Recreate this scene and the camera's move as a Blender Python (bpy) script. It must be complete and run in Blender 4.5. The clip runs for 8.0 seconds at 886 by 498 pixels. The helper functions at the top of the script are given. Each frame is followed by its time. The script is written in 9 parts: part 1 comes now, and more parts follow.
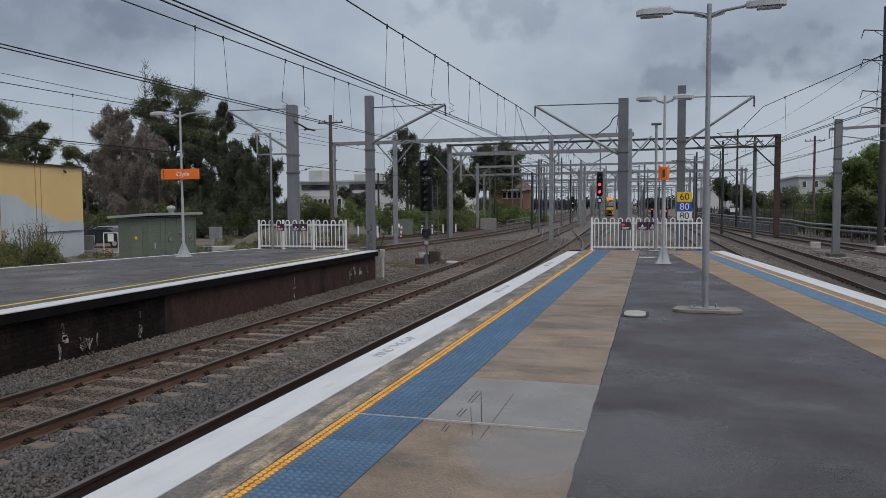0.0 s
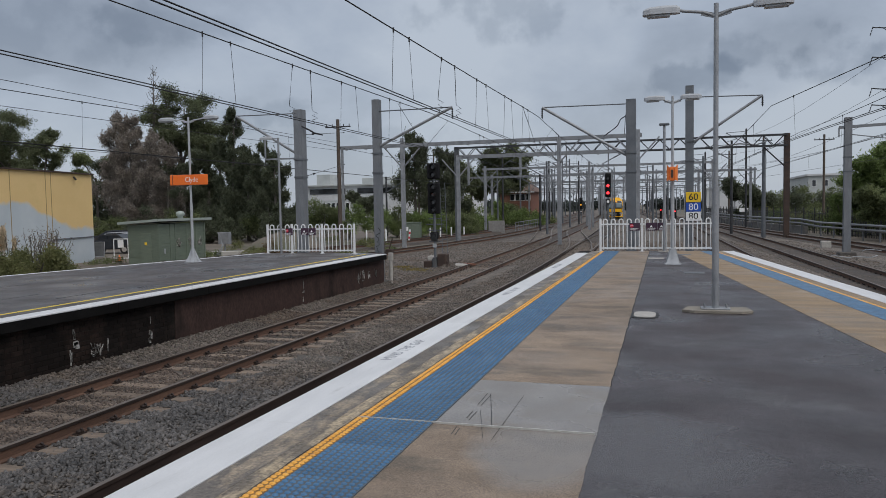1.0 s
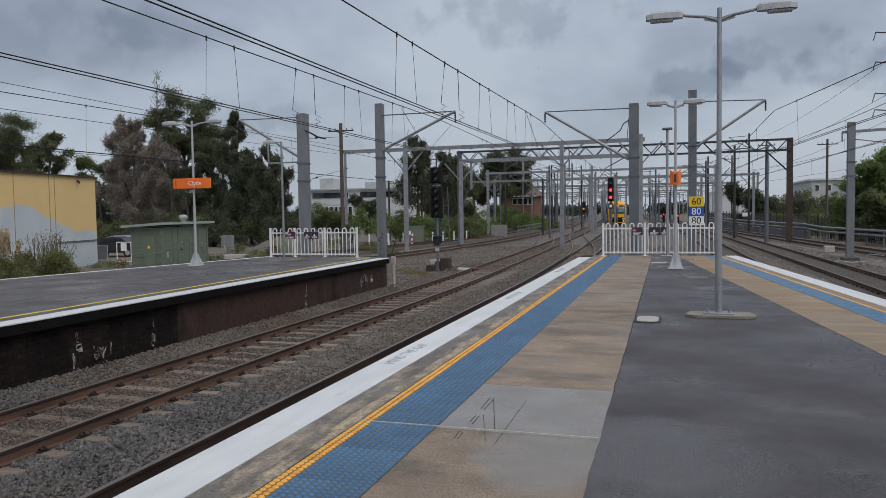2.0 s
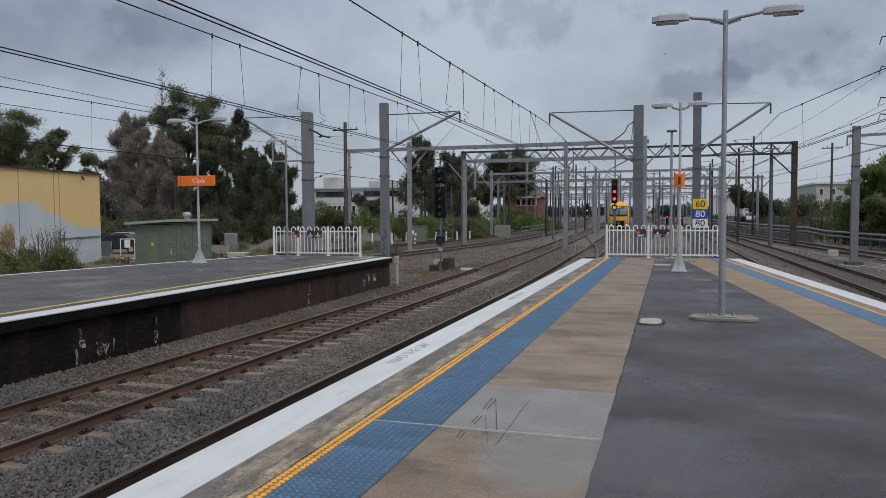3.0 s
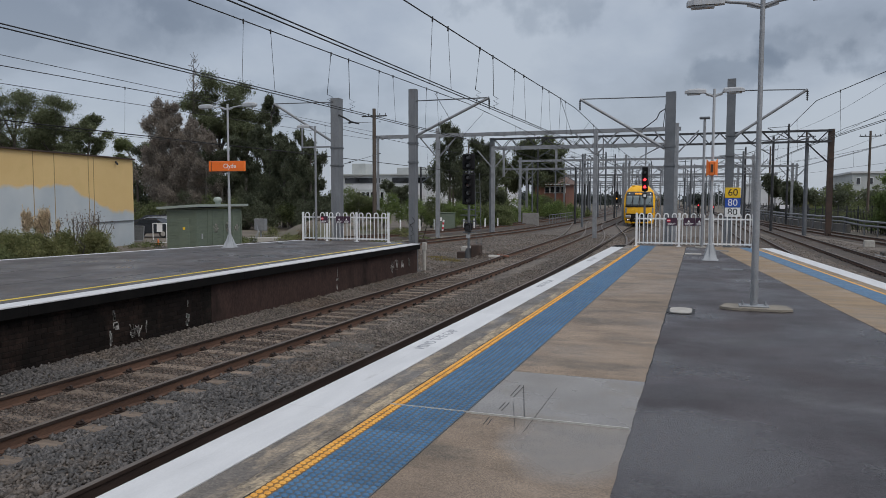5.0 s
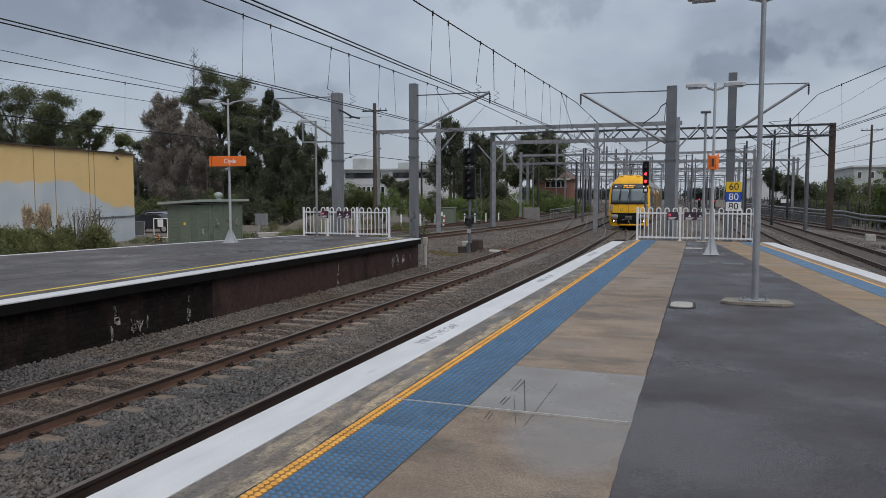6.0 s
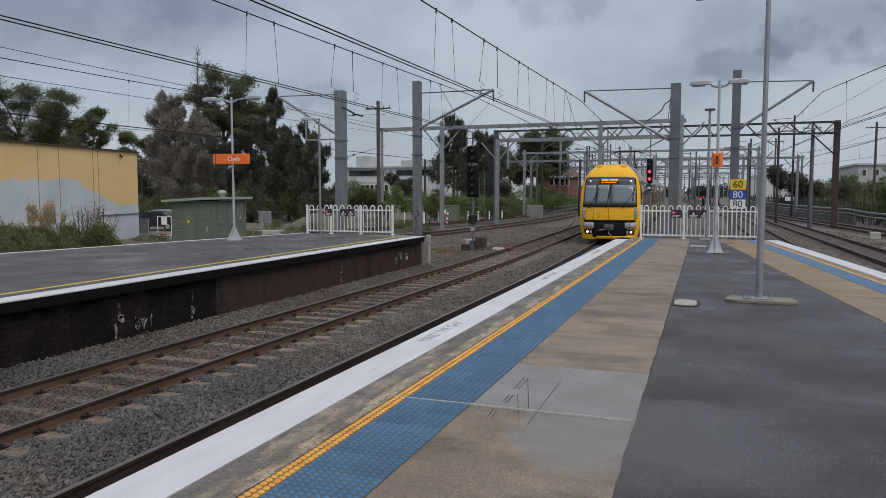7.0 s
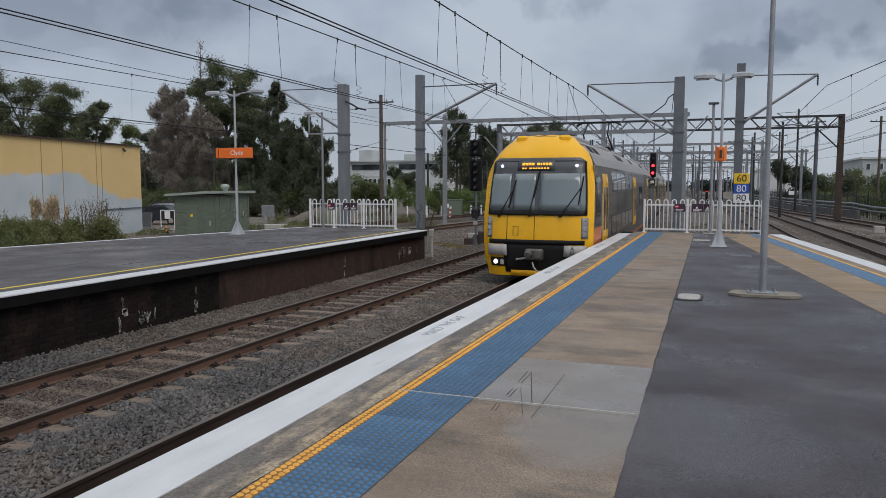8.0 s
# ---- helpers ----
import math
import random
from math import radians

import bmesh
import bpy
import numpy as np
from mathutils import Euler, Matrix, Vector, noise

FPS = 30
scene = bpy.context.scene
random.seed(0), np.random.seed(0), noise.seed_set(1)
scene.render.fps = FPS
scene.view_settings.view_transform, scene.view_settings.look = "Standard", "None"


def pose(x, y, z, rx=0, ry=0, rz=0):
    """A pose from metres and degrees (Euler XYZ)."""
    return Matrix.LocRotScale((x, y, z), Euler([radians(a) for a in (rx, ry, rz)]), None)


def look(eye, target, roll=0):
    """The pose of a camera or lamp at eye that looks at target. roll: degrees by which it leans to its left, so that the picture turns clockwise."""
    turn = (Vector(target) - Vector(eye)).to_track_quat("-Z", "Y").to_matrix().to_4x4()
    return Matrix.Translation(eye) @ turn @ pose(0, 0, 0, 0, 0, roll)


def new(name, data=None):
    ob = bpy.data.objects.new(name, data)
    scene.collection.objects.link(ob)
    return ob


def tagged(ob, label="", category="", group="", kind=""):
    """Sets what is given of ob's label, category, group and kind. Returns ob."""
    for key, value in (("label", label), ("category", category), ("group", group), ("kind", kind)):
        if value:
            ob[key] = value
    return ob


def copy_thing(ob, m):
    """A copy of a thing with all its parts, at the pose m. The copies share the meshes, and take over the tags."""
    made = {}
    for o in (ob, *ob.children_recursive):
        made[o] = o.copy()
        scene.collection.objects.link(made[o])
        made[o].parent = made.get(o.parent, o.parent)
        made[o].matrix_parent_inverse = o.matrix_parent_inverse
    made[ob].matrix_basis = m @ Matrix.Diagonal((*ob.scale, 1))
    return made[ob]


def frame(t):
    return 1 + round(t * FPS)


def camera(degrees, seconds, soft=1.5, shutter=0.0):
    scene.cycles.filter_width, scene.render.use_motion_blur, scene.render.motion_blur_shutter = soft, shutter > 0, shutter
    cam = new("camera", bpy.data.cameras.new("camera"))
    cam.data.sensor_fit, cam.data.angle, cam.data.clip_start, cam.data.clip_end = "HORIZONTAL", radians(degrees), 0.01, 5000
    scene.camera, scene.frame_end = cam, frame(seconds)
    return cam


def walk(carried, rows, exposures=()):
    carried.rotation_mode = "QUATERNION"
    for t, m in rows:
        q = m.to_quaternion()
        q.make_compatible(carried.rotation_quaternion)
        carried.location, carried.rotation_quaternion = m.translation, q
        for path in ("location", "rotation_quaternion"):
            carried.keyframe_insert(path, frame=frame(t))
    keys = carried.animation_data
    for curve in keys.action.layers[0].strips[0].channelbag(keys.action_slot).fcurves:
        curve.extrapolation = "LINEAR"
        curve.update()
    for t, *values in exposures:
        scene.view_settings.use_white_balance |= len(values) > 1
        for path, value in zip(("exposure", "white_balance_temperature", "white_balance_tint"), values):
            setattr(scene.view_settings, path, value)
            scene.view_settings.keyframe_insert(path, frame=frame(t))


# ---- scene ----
cam = camera(61.8, 8.0, 0.4)

PATH = [
    (0, (0.002, -0.02, 1.574), (-0.566, 1.894, 1.454), -0.4),
    (0.5, (0.0, -0.011, 1.574), (-0.575, 1.901, 1.455), -0.8),
    (1, (0.002, -0.012, 1.572), (-0.588, 1.896, 1.46), -1.0),
    (1.5, (-0.001, -0.013, 1.572), (-0.598, 1.893, 1.467), -1.0),
    (3, (-0.008, -0.02, 1.571), (-0.612, 1.884, 1.47), -0.3),
    (3.5, (-0.019, -0.019, 1.564), (-0.654, 1.874, 1.449), 0.1),
    (4, (-0.021, -0.007, 1.561), (-0.678, 1.878, 1.436), 0.3),
    (4.5, (-0.024, -0.009, 1.562), (-0.694, 1.871, 1.432), 0.2),
    (6, (-0.023, -0.005, 1.56), (-0.699, 1.872, 1.41), -0.0),
    (6.5, (-0.025, -0.003, 1.559), (-0.703, 1.872, 1.404), 0.0),
    (7, (-0.025, 0.001, 1.56), (-0.709, 1.873, 1.404), -0.0),
    (7.5, (-0.029, -0.005, 1.556), (-0.717, 1.866, 1.396), -0.1),
    (8, (-0.031, 0.002, 1.558), (-0.722, 1.871, 1.386), 0.0),
]
walk(cam, [(t, look(eye, target, roll)) for t, eye, target, roll in PATH], [(0.0, -0.05), (1.0, 0.04), (3.0, 0.05), (5.0, 0.03), (8.0, 0.05)])

# ---------------------------------------------------------------- light
world = bpy.data.worlds.new("overcast_sky")
scene.world = world
world.use_nodes = True
SUN_EL, SUN_AZ = radians(46), radians(128)


CLOUDS = [(-11.4, 14.4, 6.5, 2.0, 0.20), (1.2, 9.0, 3.8, 1.5, 0.26), (4.8, 10.4, 2.8, 1.2, 0.20), (10.8, 9.4, 3.4, 2.0, 0.26),
          (-47.1, 12.1, 8.0, 2.4, 0.12), (-30.2, 7.2, 4.0, 1.2, 0.16), (-37.4, 13.2, 5.0, 1.4, 0.14), (-20.0, 5.5, 5.0, 0.9, 0.12)]


def build_sky():
    nt = world.node_tree
    nt.nodes.clear()
    n, l = nt.nodes.new, nt.links.new
    out, bg = n("ShaderNodeOutputWorld"), n("ShaderNodeBackground")
    sky = n("ShaderNodeTexSky")
    sky.sky_type, sky.sun_disc = "NISHITA", False
    sky.sun_elevation, sky.sun_rotation = SUN_EL, SUN_AZ
    tc, sep = n("ShaderNodeTexCoord"), n("ShaderNodeSeparateXYZ")
    l(tc.outputs["Generated"], sep.inputs[0])
    up = n("ShaderNodeMath")
    up.operation, up.inputs[1].default_value = "MAXIMUM", 0.0
    l(sep.outputs[2], up.inputs[0])
    lift = n("ShaderNodeMath")
    lift.operation, lift.inputs[1].default_value = "ADD", 0.55
    l(up.outputs[0], lift.inputs[0])
    flat = n("ShaderNodeCombineXYZ")
    flat.inputs[2].default_value = 3.7
    for i in (0, 1):
        d = n("ShaderNodeMath")
        d.operation = "DIVIDE"
        l(sep.outputs[i], d.inputs[0])
        l(lift.outputs[0], d.inputs[1])
        l(d.outputs[0], flat.inputs[i])
    big, small = n("ShaderNodeTexNoise"), n("ShaderNodeTexNoise")
    for tex, sc, de, ro in ((big, 1.9, 7, 0.5), (small, 5.5, 6, 0.55)):
        tex.inputs["Scale"].default_value, tex.inputs["Detail"].default_value = sc, de
        tex.inputs["Roughness"].default_value, tex.inputs["Distortion"].default_value = ro, 0.15
        l(flat.outputs[0], tex.inputs["Vector"])
    mixn = n("ShaderNodeMix")
    mixn.inputs["Factor"].default_value = 0.27
    l(big.outputs["Fac"], mixn.inputs["A"])
    l(small.outputs["Fac"], mixn.inputs["B"])
    ramp = n("ShaderNodeValToRGB")
    e = ramp.color_ramp.elements
    e[0].position, e[0].color = 0.40, (2.75, 3.2, 3.95, 1)
    e[1].position, e[1].color = 0.60, (4.65, 5.2, 6.0, 1)
    mid = e.new(0.50)
    mid.color = (3.75, 4.3, 5.2, 1)
    l(mixn.outputs["Result"], ramp.inputs[0])
    # the haze near the horizon is lighter
    hz = n("ShaderNodeMapRange")
    hz.inputs["From Min"].default_value, hz.inputs["From Max"].default_value = 0.0, 0.22
    hz.inputs["To Min"].default_value, hz.inputs["To Max"].default_value = 0.75, 0.0
    l(up.outputs[0], hz.inputs["Value"])
    haze = n("ShaderNodeMix")
    haze.data_type = "RGBA"
    haze.inputs["B"].default_value = (4.4, 4.85, 5.5, 1)
    l(hz.outputs[0], haze.inputs["Factor"])
    l(ramp.outputs[0], haze.inputs["A"])
    both = n("ShaderNodeMix")
    both.data_type = "RGBA"
    both.inputs["Factor"].default_value = 0.92
    l(sky.outputs[0], both.inputs["A"])
    l(haze.outputs["Result"], both.inputs["B"])
    # an overcast sky is brightest overhead
    zen = n("ShaderNodeMapRange")
    zen.interpolation_type = "SMOOTHSTEP"
    zen.inputs["From Min"].default_value, zen.inputs["From Max"].default_value = 0.40, 0.95
    zen.inputs["To Min"].default_value, zen.inputs["To Max"].default_value = 0.0, 1.0
    l(up.outputs[0], zen.inputs["Value"])
    bright = n("ShaderNodeMix")
    bright.data_type, bright.blend_type = "RGBA", "MULTIPLY"
    bright.inputs["Factor"].default_value = 1.0
    l(both.outputs["Result"], bright.inputs["A"])
    warm = n("ShaderNodeMix")
    warm.data_type, warm.blend_type = "RGBA", "MIX"
    warm.inputs["A"].default_value, warm.inputs["B"].default_value = (1, 1, 1, 1), (2.2, 2.0, 1.78, 1)
    l(zen.outputs[0], warm.inputs["Factor"])
    l(warm.outputs["Result"], bright.inputs["B"])
    # single clouds: heading, height and half sizes in degrees, and how much they dim the veil behind
    dims = None
    edge = n("ShaderNodeTexNoise")
    edge.inputs["Scale"].default_value, edge.inputs["Detail"].default_value = 22.0, 7
    l(tc.outputs["Generated"], edge.inputs["Vector"])
    for az, el, w, h, k in CLOUDS:
        ca, sa, ce, se = math.cos(radians(az)), math.sin(radians(az)), math.cos(radians(el)), math.sin(radians(el))
        sq = []
        for axis, size in (((ca, -sa, 0), w), ((-sa * se, -ca * se, ce), h)):
            dot, div, pw = n("ShaderNodeVectorMath"), n("ShaderNodeMath"), n("ShaderNodeMath")
            dot.operation, dot.inputs[1].default_value = "DOT_PRODUCT", axis
            l(tc.outputs["Generated"], dot.inputs[0])
            div.operation, div.inputs[1].default_value = "DIVIDE", math.sin(radians(size))
            l(dot.outputs["Value"], div.inputs[0])
            pw.operation = "MULTIPLY"
            l(div.outputs[0], pw.inputs[0])
            l(div.outputs[0], pw.inputs[1])
            sq.append(pw)
        su, ragged, fall = n("ShaderNodeMath"), n("ShaderNodeMath"), n("ShaderNodeMapRange")
        l(sq[0].outputs[0], su.inputs[0])
        l(sq[1].outputs[0], su.inputs[1])
        ragged.operation, ragged.inputs[1].default_value = "MULTIPLY_ADD", 6.0
        l(edge.outputs["Fac"], ragged.inputs[0])
        l(su.outputs[0], ragged.inputs[2])
        fall.interpolation_type = "SMOOTHSTEP"
        fall.inputs["From Min"].default_value, fall.inputs["From Max"].default_value = 2.9, 4.3
        fall.inputs["To Min"].default_value, fall.inputs["To Max"].default_value = 1 - k, 1.0
        l(ragged.outputs[0], fall.inputs["Value"])
        if dims is None:
            dims = fall.outputs[0]
        else:
            mul = n("ShaderNodeMath")
            mul.operation = "MULTIPLY"
            l(dims, mul.inputs[0])
            l(fall.outputs[0], mul.inputs[1])
            dims = mul.outputs[0]
    shade = n("ShaderNodeMix")
    shade.data_type, shade.blend_type = "RGBA", "MULTIPLY"
    shade.inputs["Factor"].default_value = 1.0
    grey = n("ShaderNodeMapRange")
    grey.data_type = "FLOAT_VECTOR"
    for sock, v in (("From Min", (0, 0, 0)), ("From Max", (1, 1, 1)), ("To Min", (-0.06, 0.03, 0.14)), ("To Max", (1, 1, 1))):
        grey.inputs[[i for i, q in enumerate(grey.inputs) if q.name == sock and q.type == "VECTOR"][0]].default_value = v
    triple = n("ShaderNodeCombineXYZ")
    for i in range(3):
        l(dims, triple.inputs[i])
    l(triple.outputs[0], grey.inputs["Vector"])
    l(bright.outputs["Result"], shade.inputs["A"])
    l(grey.outputs["Vector"], shade.inputs["B"])
    l(shade.outputs["Result"], bg.inputs["Color"])
    bg.inputs["Strength"].default_value = 0.1
    l(bg.outputs[0], out.inputs["Surface"])


build_sky()
sun = new("sun", bpy.data.lights.new("sun", "SUN"))
sun.data.energy, sun.data.angle, sun.data.color = 1.35, radians(40), (1.0, 0.95, 0.9)
sun.matrix_world = look((0, 0, 60), (math.sin(SUN_AZ) * -40, math.cos(SUN_AZ) * -40, 60 - 40 * math.tan(SUN_EL)))

# ---------------------------------------------------------------- materials


def mat(name, a, b, scale=4.0, rough=(0.6, 0.8), metal=0.0, bump=0.15, fine=60.0, stain=None, stain_scale=0.7,
        stain_at=0.58, vary=0.0, stretch=(1, 1, 1), island=False, emit=None, power=0.0, glossy_patches=None,
        speck=0.0, speck_scale=140.0, wet=None, spec=0.5, world_space=False):
    """A procedural surface: two colours mixed by coarse and fine noise, stains with their own shape, relief."""
    m = bpy.data.materials.new(name)
    m.use_nodes = True
    nt = m.node_tree
    n, l = nt.nodes.new, nt.links.new
    p = nt.nodes["Principled BSDF"]
    tc, mp = n("ShaderNodeTexCoord"), n("ShaderNodeMapping")
    mp.inputs["Scale"].default_value = stretch
    l(n("ShaderNodeNewGeometry").outputs["Position"] if world_space else tc.outputs["Object"], mp.inputs["Vector"])
    coarse, grain = n("ShaderNodeTexNoise"), n("ShaderNodeTexNoise")
    for tex, sc, de in ((coarse, scale, 5), (grain, fine, 4)):
        tex.inputs["Scale"].default_value, tex.inputs["Detail"].default_value = sc, de
        l(mp.outputs[0], tex.inputs["Vector"])
    mixn = n("ShaderNodeMix")
    mixn.inputs["Factor"].default_value = 0.45
    l(coarse.outputs["Fac"], mixn.inputs["A"])
    l(grain.outputs["Fac"], mixn.inputs["B"])
    ramp = n("ShaderNodeValToRGB")
    e = ramp.color_ramp.elements
    e[0].position, e[0].color = 0.36, (*a, 1)
    e[1].position, e[1].color = 0.64, (*b, 1)
    l(mixn.outputs["Result"], ramp.inputs[0])
    colour = ramp.outputs[0]
    if stain:
        st = n("ShaderNodeTexNoise")
        st.inputs["Scale"].default_value, st.inputs["Detail"].default_value = stain_scale, 7
        st.inputs["Roughness"].default_value = 0.65
        l(mp.outputs[0], st.inputs["Vector"])
        sr = n("ShaderNodeMapRange")
        sr.inputs["From Min"].default_value, sr.inputs["From Max"].default_value = stain_at - 0.06, stain_at + 0.08
        sr.inputs["To Max"].default_value = 0.85
        l(st.outputs["Fac"], sr.inputs["Value"])
        sm = n("ShaderNodeMix")
        sm.data_type = "RGBA"
        sm.inputs["B"].default_value = (*stain, 1)
        l(sr.outputs[0], sm.inputs["Factor"])
        l(colour, sm.inputs["A"])
        colour = sm.outputs["Result"]
    if vary:
        src = n("ShaderNodeNewGeometry").outputs["Random Per Island"] if island else n("ShaderNodeObjectInfo").outputs["Random"]
        vr, hs = n("ShaderNodeMapRange"), n("ShaderNodeHueSaturation")
        vr.inputs["To Min"].default_value, vr.inputs["To Max"].default_value = 1 - vary, 1 + vary
        l(src, vr.inputs["Value"])
        l(vr.outputs[0], hs.inputs["Value"])
        l(colour, hs.inputs["Color"])
        colour = hs.outputs[0]
    if speck:
        # single grains of stone, lighter and darker
        vo, sv, hs = n("ShaderNodeTexVoronoi"), n("ShaderNodeMapRange"), n("ShaderNodeHueSaturation")
        vo.inputs["Scale"].default_value = speck_scale
        l(tc.outputs["Object"], vo.inputs["Vector"])
        sp = n("ShaderNodeSeparateColor")
        l(vo.outputs["Color"], sp.inputs[0])
        sv.inputs["To Min"].default_value, sv.inputs["To Max"].default_value = 1 - speck, 1 + speck
        l(sp.outputs[0], sv.inputs["Value"])
        l(sv.outputs[0], hs.inputs["Value"])
        l(colour, hs.inputs["Color"])
        colour = hs.outputs[0]
    damp = None
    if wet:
        # a film of water left by the rain, with a ragged outline; its sheen is mixed in as colour
        cx, cy, rx, ry, wet_sheen_colour = wet
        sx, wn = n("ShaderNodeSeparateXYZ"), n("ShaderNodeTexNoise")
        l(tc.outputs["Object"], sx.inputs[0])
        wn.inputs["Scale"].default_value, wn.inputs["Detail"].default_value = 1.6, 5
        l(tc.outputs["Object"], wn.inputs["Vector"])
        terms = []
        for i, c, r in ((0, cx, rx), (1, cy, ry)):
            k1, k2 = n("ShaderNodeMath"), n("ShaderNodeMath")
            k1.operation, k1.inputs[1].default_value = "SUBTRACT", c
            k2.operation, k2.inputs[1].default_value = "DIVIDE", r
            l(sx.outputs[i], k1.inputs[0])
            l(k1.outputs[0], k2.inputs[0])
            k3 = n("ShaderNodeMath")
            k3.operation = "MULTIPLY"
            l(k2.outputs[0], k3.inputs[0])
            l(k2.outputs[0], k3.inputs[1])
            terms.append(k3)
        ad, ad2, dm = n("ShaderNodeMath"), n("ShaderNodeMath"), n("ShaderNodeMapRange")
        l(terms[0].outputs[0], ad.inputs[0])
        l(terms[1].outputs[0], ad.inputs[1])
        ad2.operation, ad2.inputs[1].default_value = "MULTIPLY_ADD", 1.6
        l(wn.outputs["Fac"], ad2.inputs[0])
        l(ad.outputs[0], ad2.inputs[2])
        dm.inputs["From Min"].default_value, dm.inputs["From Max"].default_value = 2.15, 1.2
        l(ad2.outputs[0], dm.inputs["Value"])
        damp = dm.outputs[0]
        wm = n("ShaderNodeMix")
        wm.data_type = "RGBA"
        wm.inputs["B"].default_value = (*wet_sheen_colour, 1)
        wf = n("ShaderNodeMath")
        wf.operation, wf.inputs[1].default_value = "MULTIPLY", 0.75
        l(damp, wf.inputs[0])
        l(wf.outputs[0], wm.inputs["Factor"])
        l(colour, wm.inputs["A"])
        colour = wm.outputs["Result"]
    l(colour, p.inputs["Base Color"])
    rr = n("ShaderNodeMapRange")
    rr.inputs["From Min"].default_value, rr.inputs["From Max"].default_value = 0.35, 0.65
    rr.inputs["To Min"].default_value, rr.inputs["To Max"].default_value = rough
    if glossy_patches:
        gp = n("ShaderNodeTexNoise")
        gp.inputs["Scale"].default_value, gp.inputs["Detail"].default_value = glossy_patches, 4
        l(tc.outputs["Object"], gp.inputs["Vector"])
        l(gp.outputs["Fac"], rr.inputs["Value"])
    else:
        l(mixn.outputs["Result"], rr.inputs["Value"])
    if damp:
        dr = n("ShaderNodeMix")
        dr.inputs["B"].default_value = 0.16
        l(damp, dr.inputs["Factor"])
        l(rr.outputs[0], dr.inputs["A"])
        l(dr.outputs["Result"], p.inputs["Roughness"])
    else:
        l(rr.outputs[0], p.inputs["Roughness"])
    p.inputs["Metallic"].default_value = metal
    p.inputs["Specular IOR Level"].default_value = spec
    if bump:
        bp = n("ShaderNodeBump")
        bp.inputs["Strength"].default_value, bp.inputs["Distance"].default_value = bump, 0.02
        l(mixn.outputs["Result"], bp.inputs["Height"])
        l(bp.outputs[0], p.inputs["Normal"])
    if emit:
        p.inputs["Emission Color"].default_value, p.inputs["Emission Strength"].default_value = (*emit, 1), power
    return m


def leafy(name, dark, light, rough=0.55):
    """Foliage: each leaf its own shade, light let through."""
    m = mat(name, dark, light, 0.5, (rough, rough + 0.2), 0, 0, 3.0, vary=0.45, island=True)
    p = m.node_tree.nodes["Principled BSDF"]
    p.inputs["Subsurface Weight"].default_value = 0.0
    p.inputs["Specular IOR Level"].default_value = 0.25
    nt = m.node_tree
    out = nt.nodes["Material Output"]
    tr, mx = nt.nodes.new("ShaderNodeBsdfTranslucent"), nt.nodes.new("ShaderNodeMixShader")
    nt.links.new(p.inputs["Base Color"].links[0].from_socket, tr.inputs["Color"])
    mx.inputs[0].default_value = 0.5
    nt.links.new(p.outputs[0], mx.inputs[1])
    nt.links.new(tr.outputs[0], mx.inputs[2])
    nt.links.new(mx.outputs[0], out.inputs["Surface"])
    return m


def glass(name, tint, rough=0.03):
    m = bpy.data.materials.new(name)
    m.use_nodes = True
    p = m.node_tree.nodes["Principled BSDF"]
    p.inputs["Base Color"].default_value = (*tint, 1)
    p.inputs["Roughness"].default_value = rough
    p.inputs["IOR"].default_value = 1.52
    p.inputs["Coat Weight"].default_value = 0.6
    p.inputs["Coat Roughness"].default_value = 0.02
    return m


# the last wet value is pale: sky sheen on the water, painted as base colour
ASPHALT = mat("wet_asphalt", (0.0300, 0.0243, 0.0262), (0.0650, 0.0530, 0.0565), 1.4, (0.24, 0.6), 0, 0.7, 120,
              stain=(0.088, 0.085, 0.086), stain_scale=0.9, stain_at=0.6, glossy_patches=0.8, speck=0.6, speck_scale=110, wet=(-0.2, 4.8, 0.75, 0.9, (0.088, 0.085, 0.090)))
CONCRETE = mat("brown_concrete", (0.165, 0.123, 0.089), (0.295, 0.225, 0.165), 2.4, (0.45, 0.8), 0, 0.5, 150,
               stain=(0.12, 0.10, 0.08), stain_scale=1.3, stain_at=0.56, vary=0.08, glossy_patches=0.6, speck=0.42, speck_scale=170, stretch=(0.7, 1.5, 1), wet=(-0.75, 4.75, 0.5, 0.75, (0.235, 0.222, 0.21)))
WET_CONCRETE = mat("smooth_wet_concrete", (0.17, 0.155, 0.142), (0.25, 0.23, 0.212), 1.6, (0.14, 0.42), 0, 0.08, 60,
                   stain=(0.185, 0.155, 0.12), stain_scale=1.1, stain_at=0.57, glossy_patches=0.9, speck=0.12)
EDGE_CONCRETE = mat("stained_edge_concrete", (0.075, 0.066, 0.058), (0.17, 0.145, 0.12), 2.8, (0.3, 0.7), 0, 0.4, 50,
                    stain=(0.36, 0.285, 0.20), stain_scale=2.3, stain_at=0.55, stretch=(2.0, 0.8, 1), glossy_patches=0.9, speck=0.3, speck_scale=60)
CRUMBLED = mat("crumbling_mortar", (0.11, 0.093, 0.075), (0.21, 0.175, 0.135), 6, (0.5, 0.8), 0, 0.6, 70,
               stain=(0.44, 0.35, 0.235), stain_scale=3.2, stain_at=0.53, stretch=(2.2, 0.7, 1), speck=0.4, speck_scale=60)
WHITE_PAINT = mat("worn_white_paint", (0.55, 0.555, 0.565), (0.67, 0.675, 0.685), 3, (0.4, 0.6), 0, 0.08, 90,
                  stain=(0.45, 0.45, 0.45), stain_scale=2.5, stain_at=0.68, stretch=(2.5, 0.5, 1), vary=0.04)
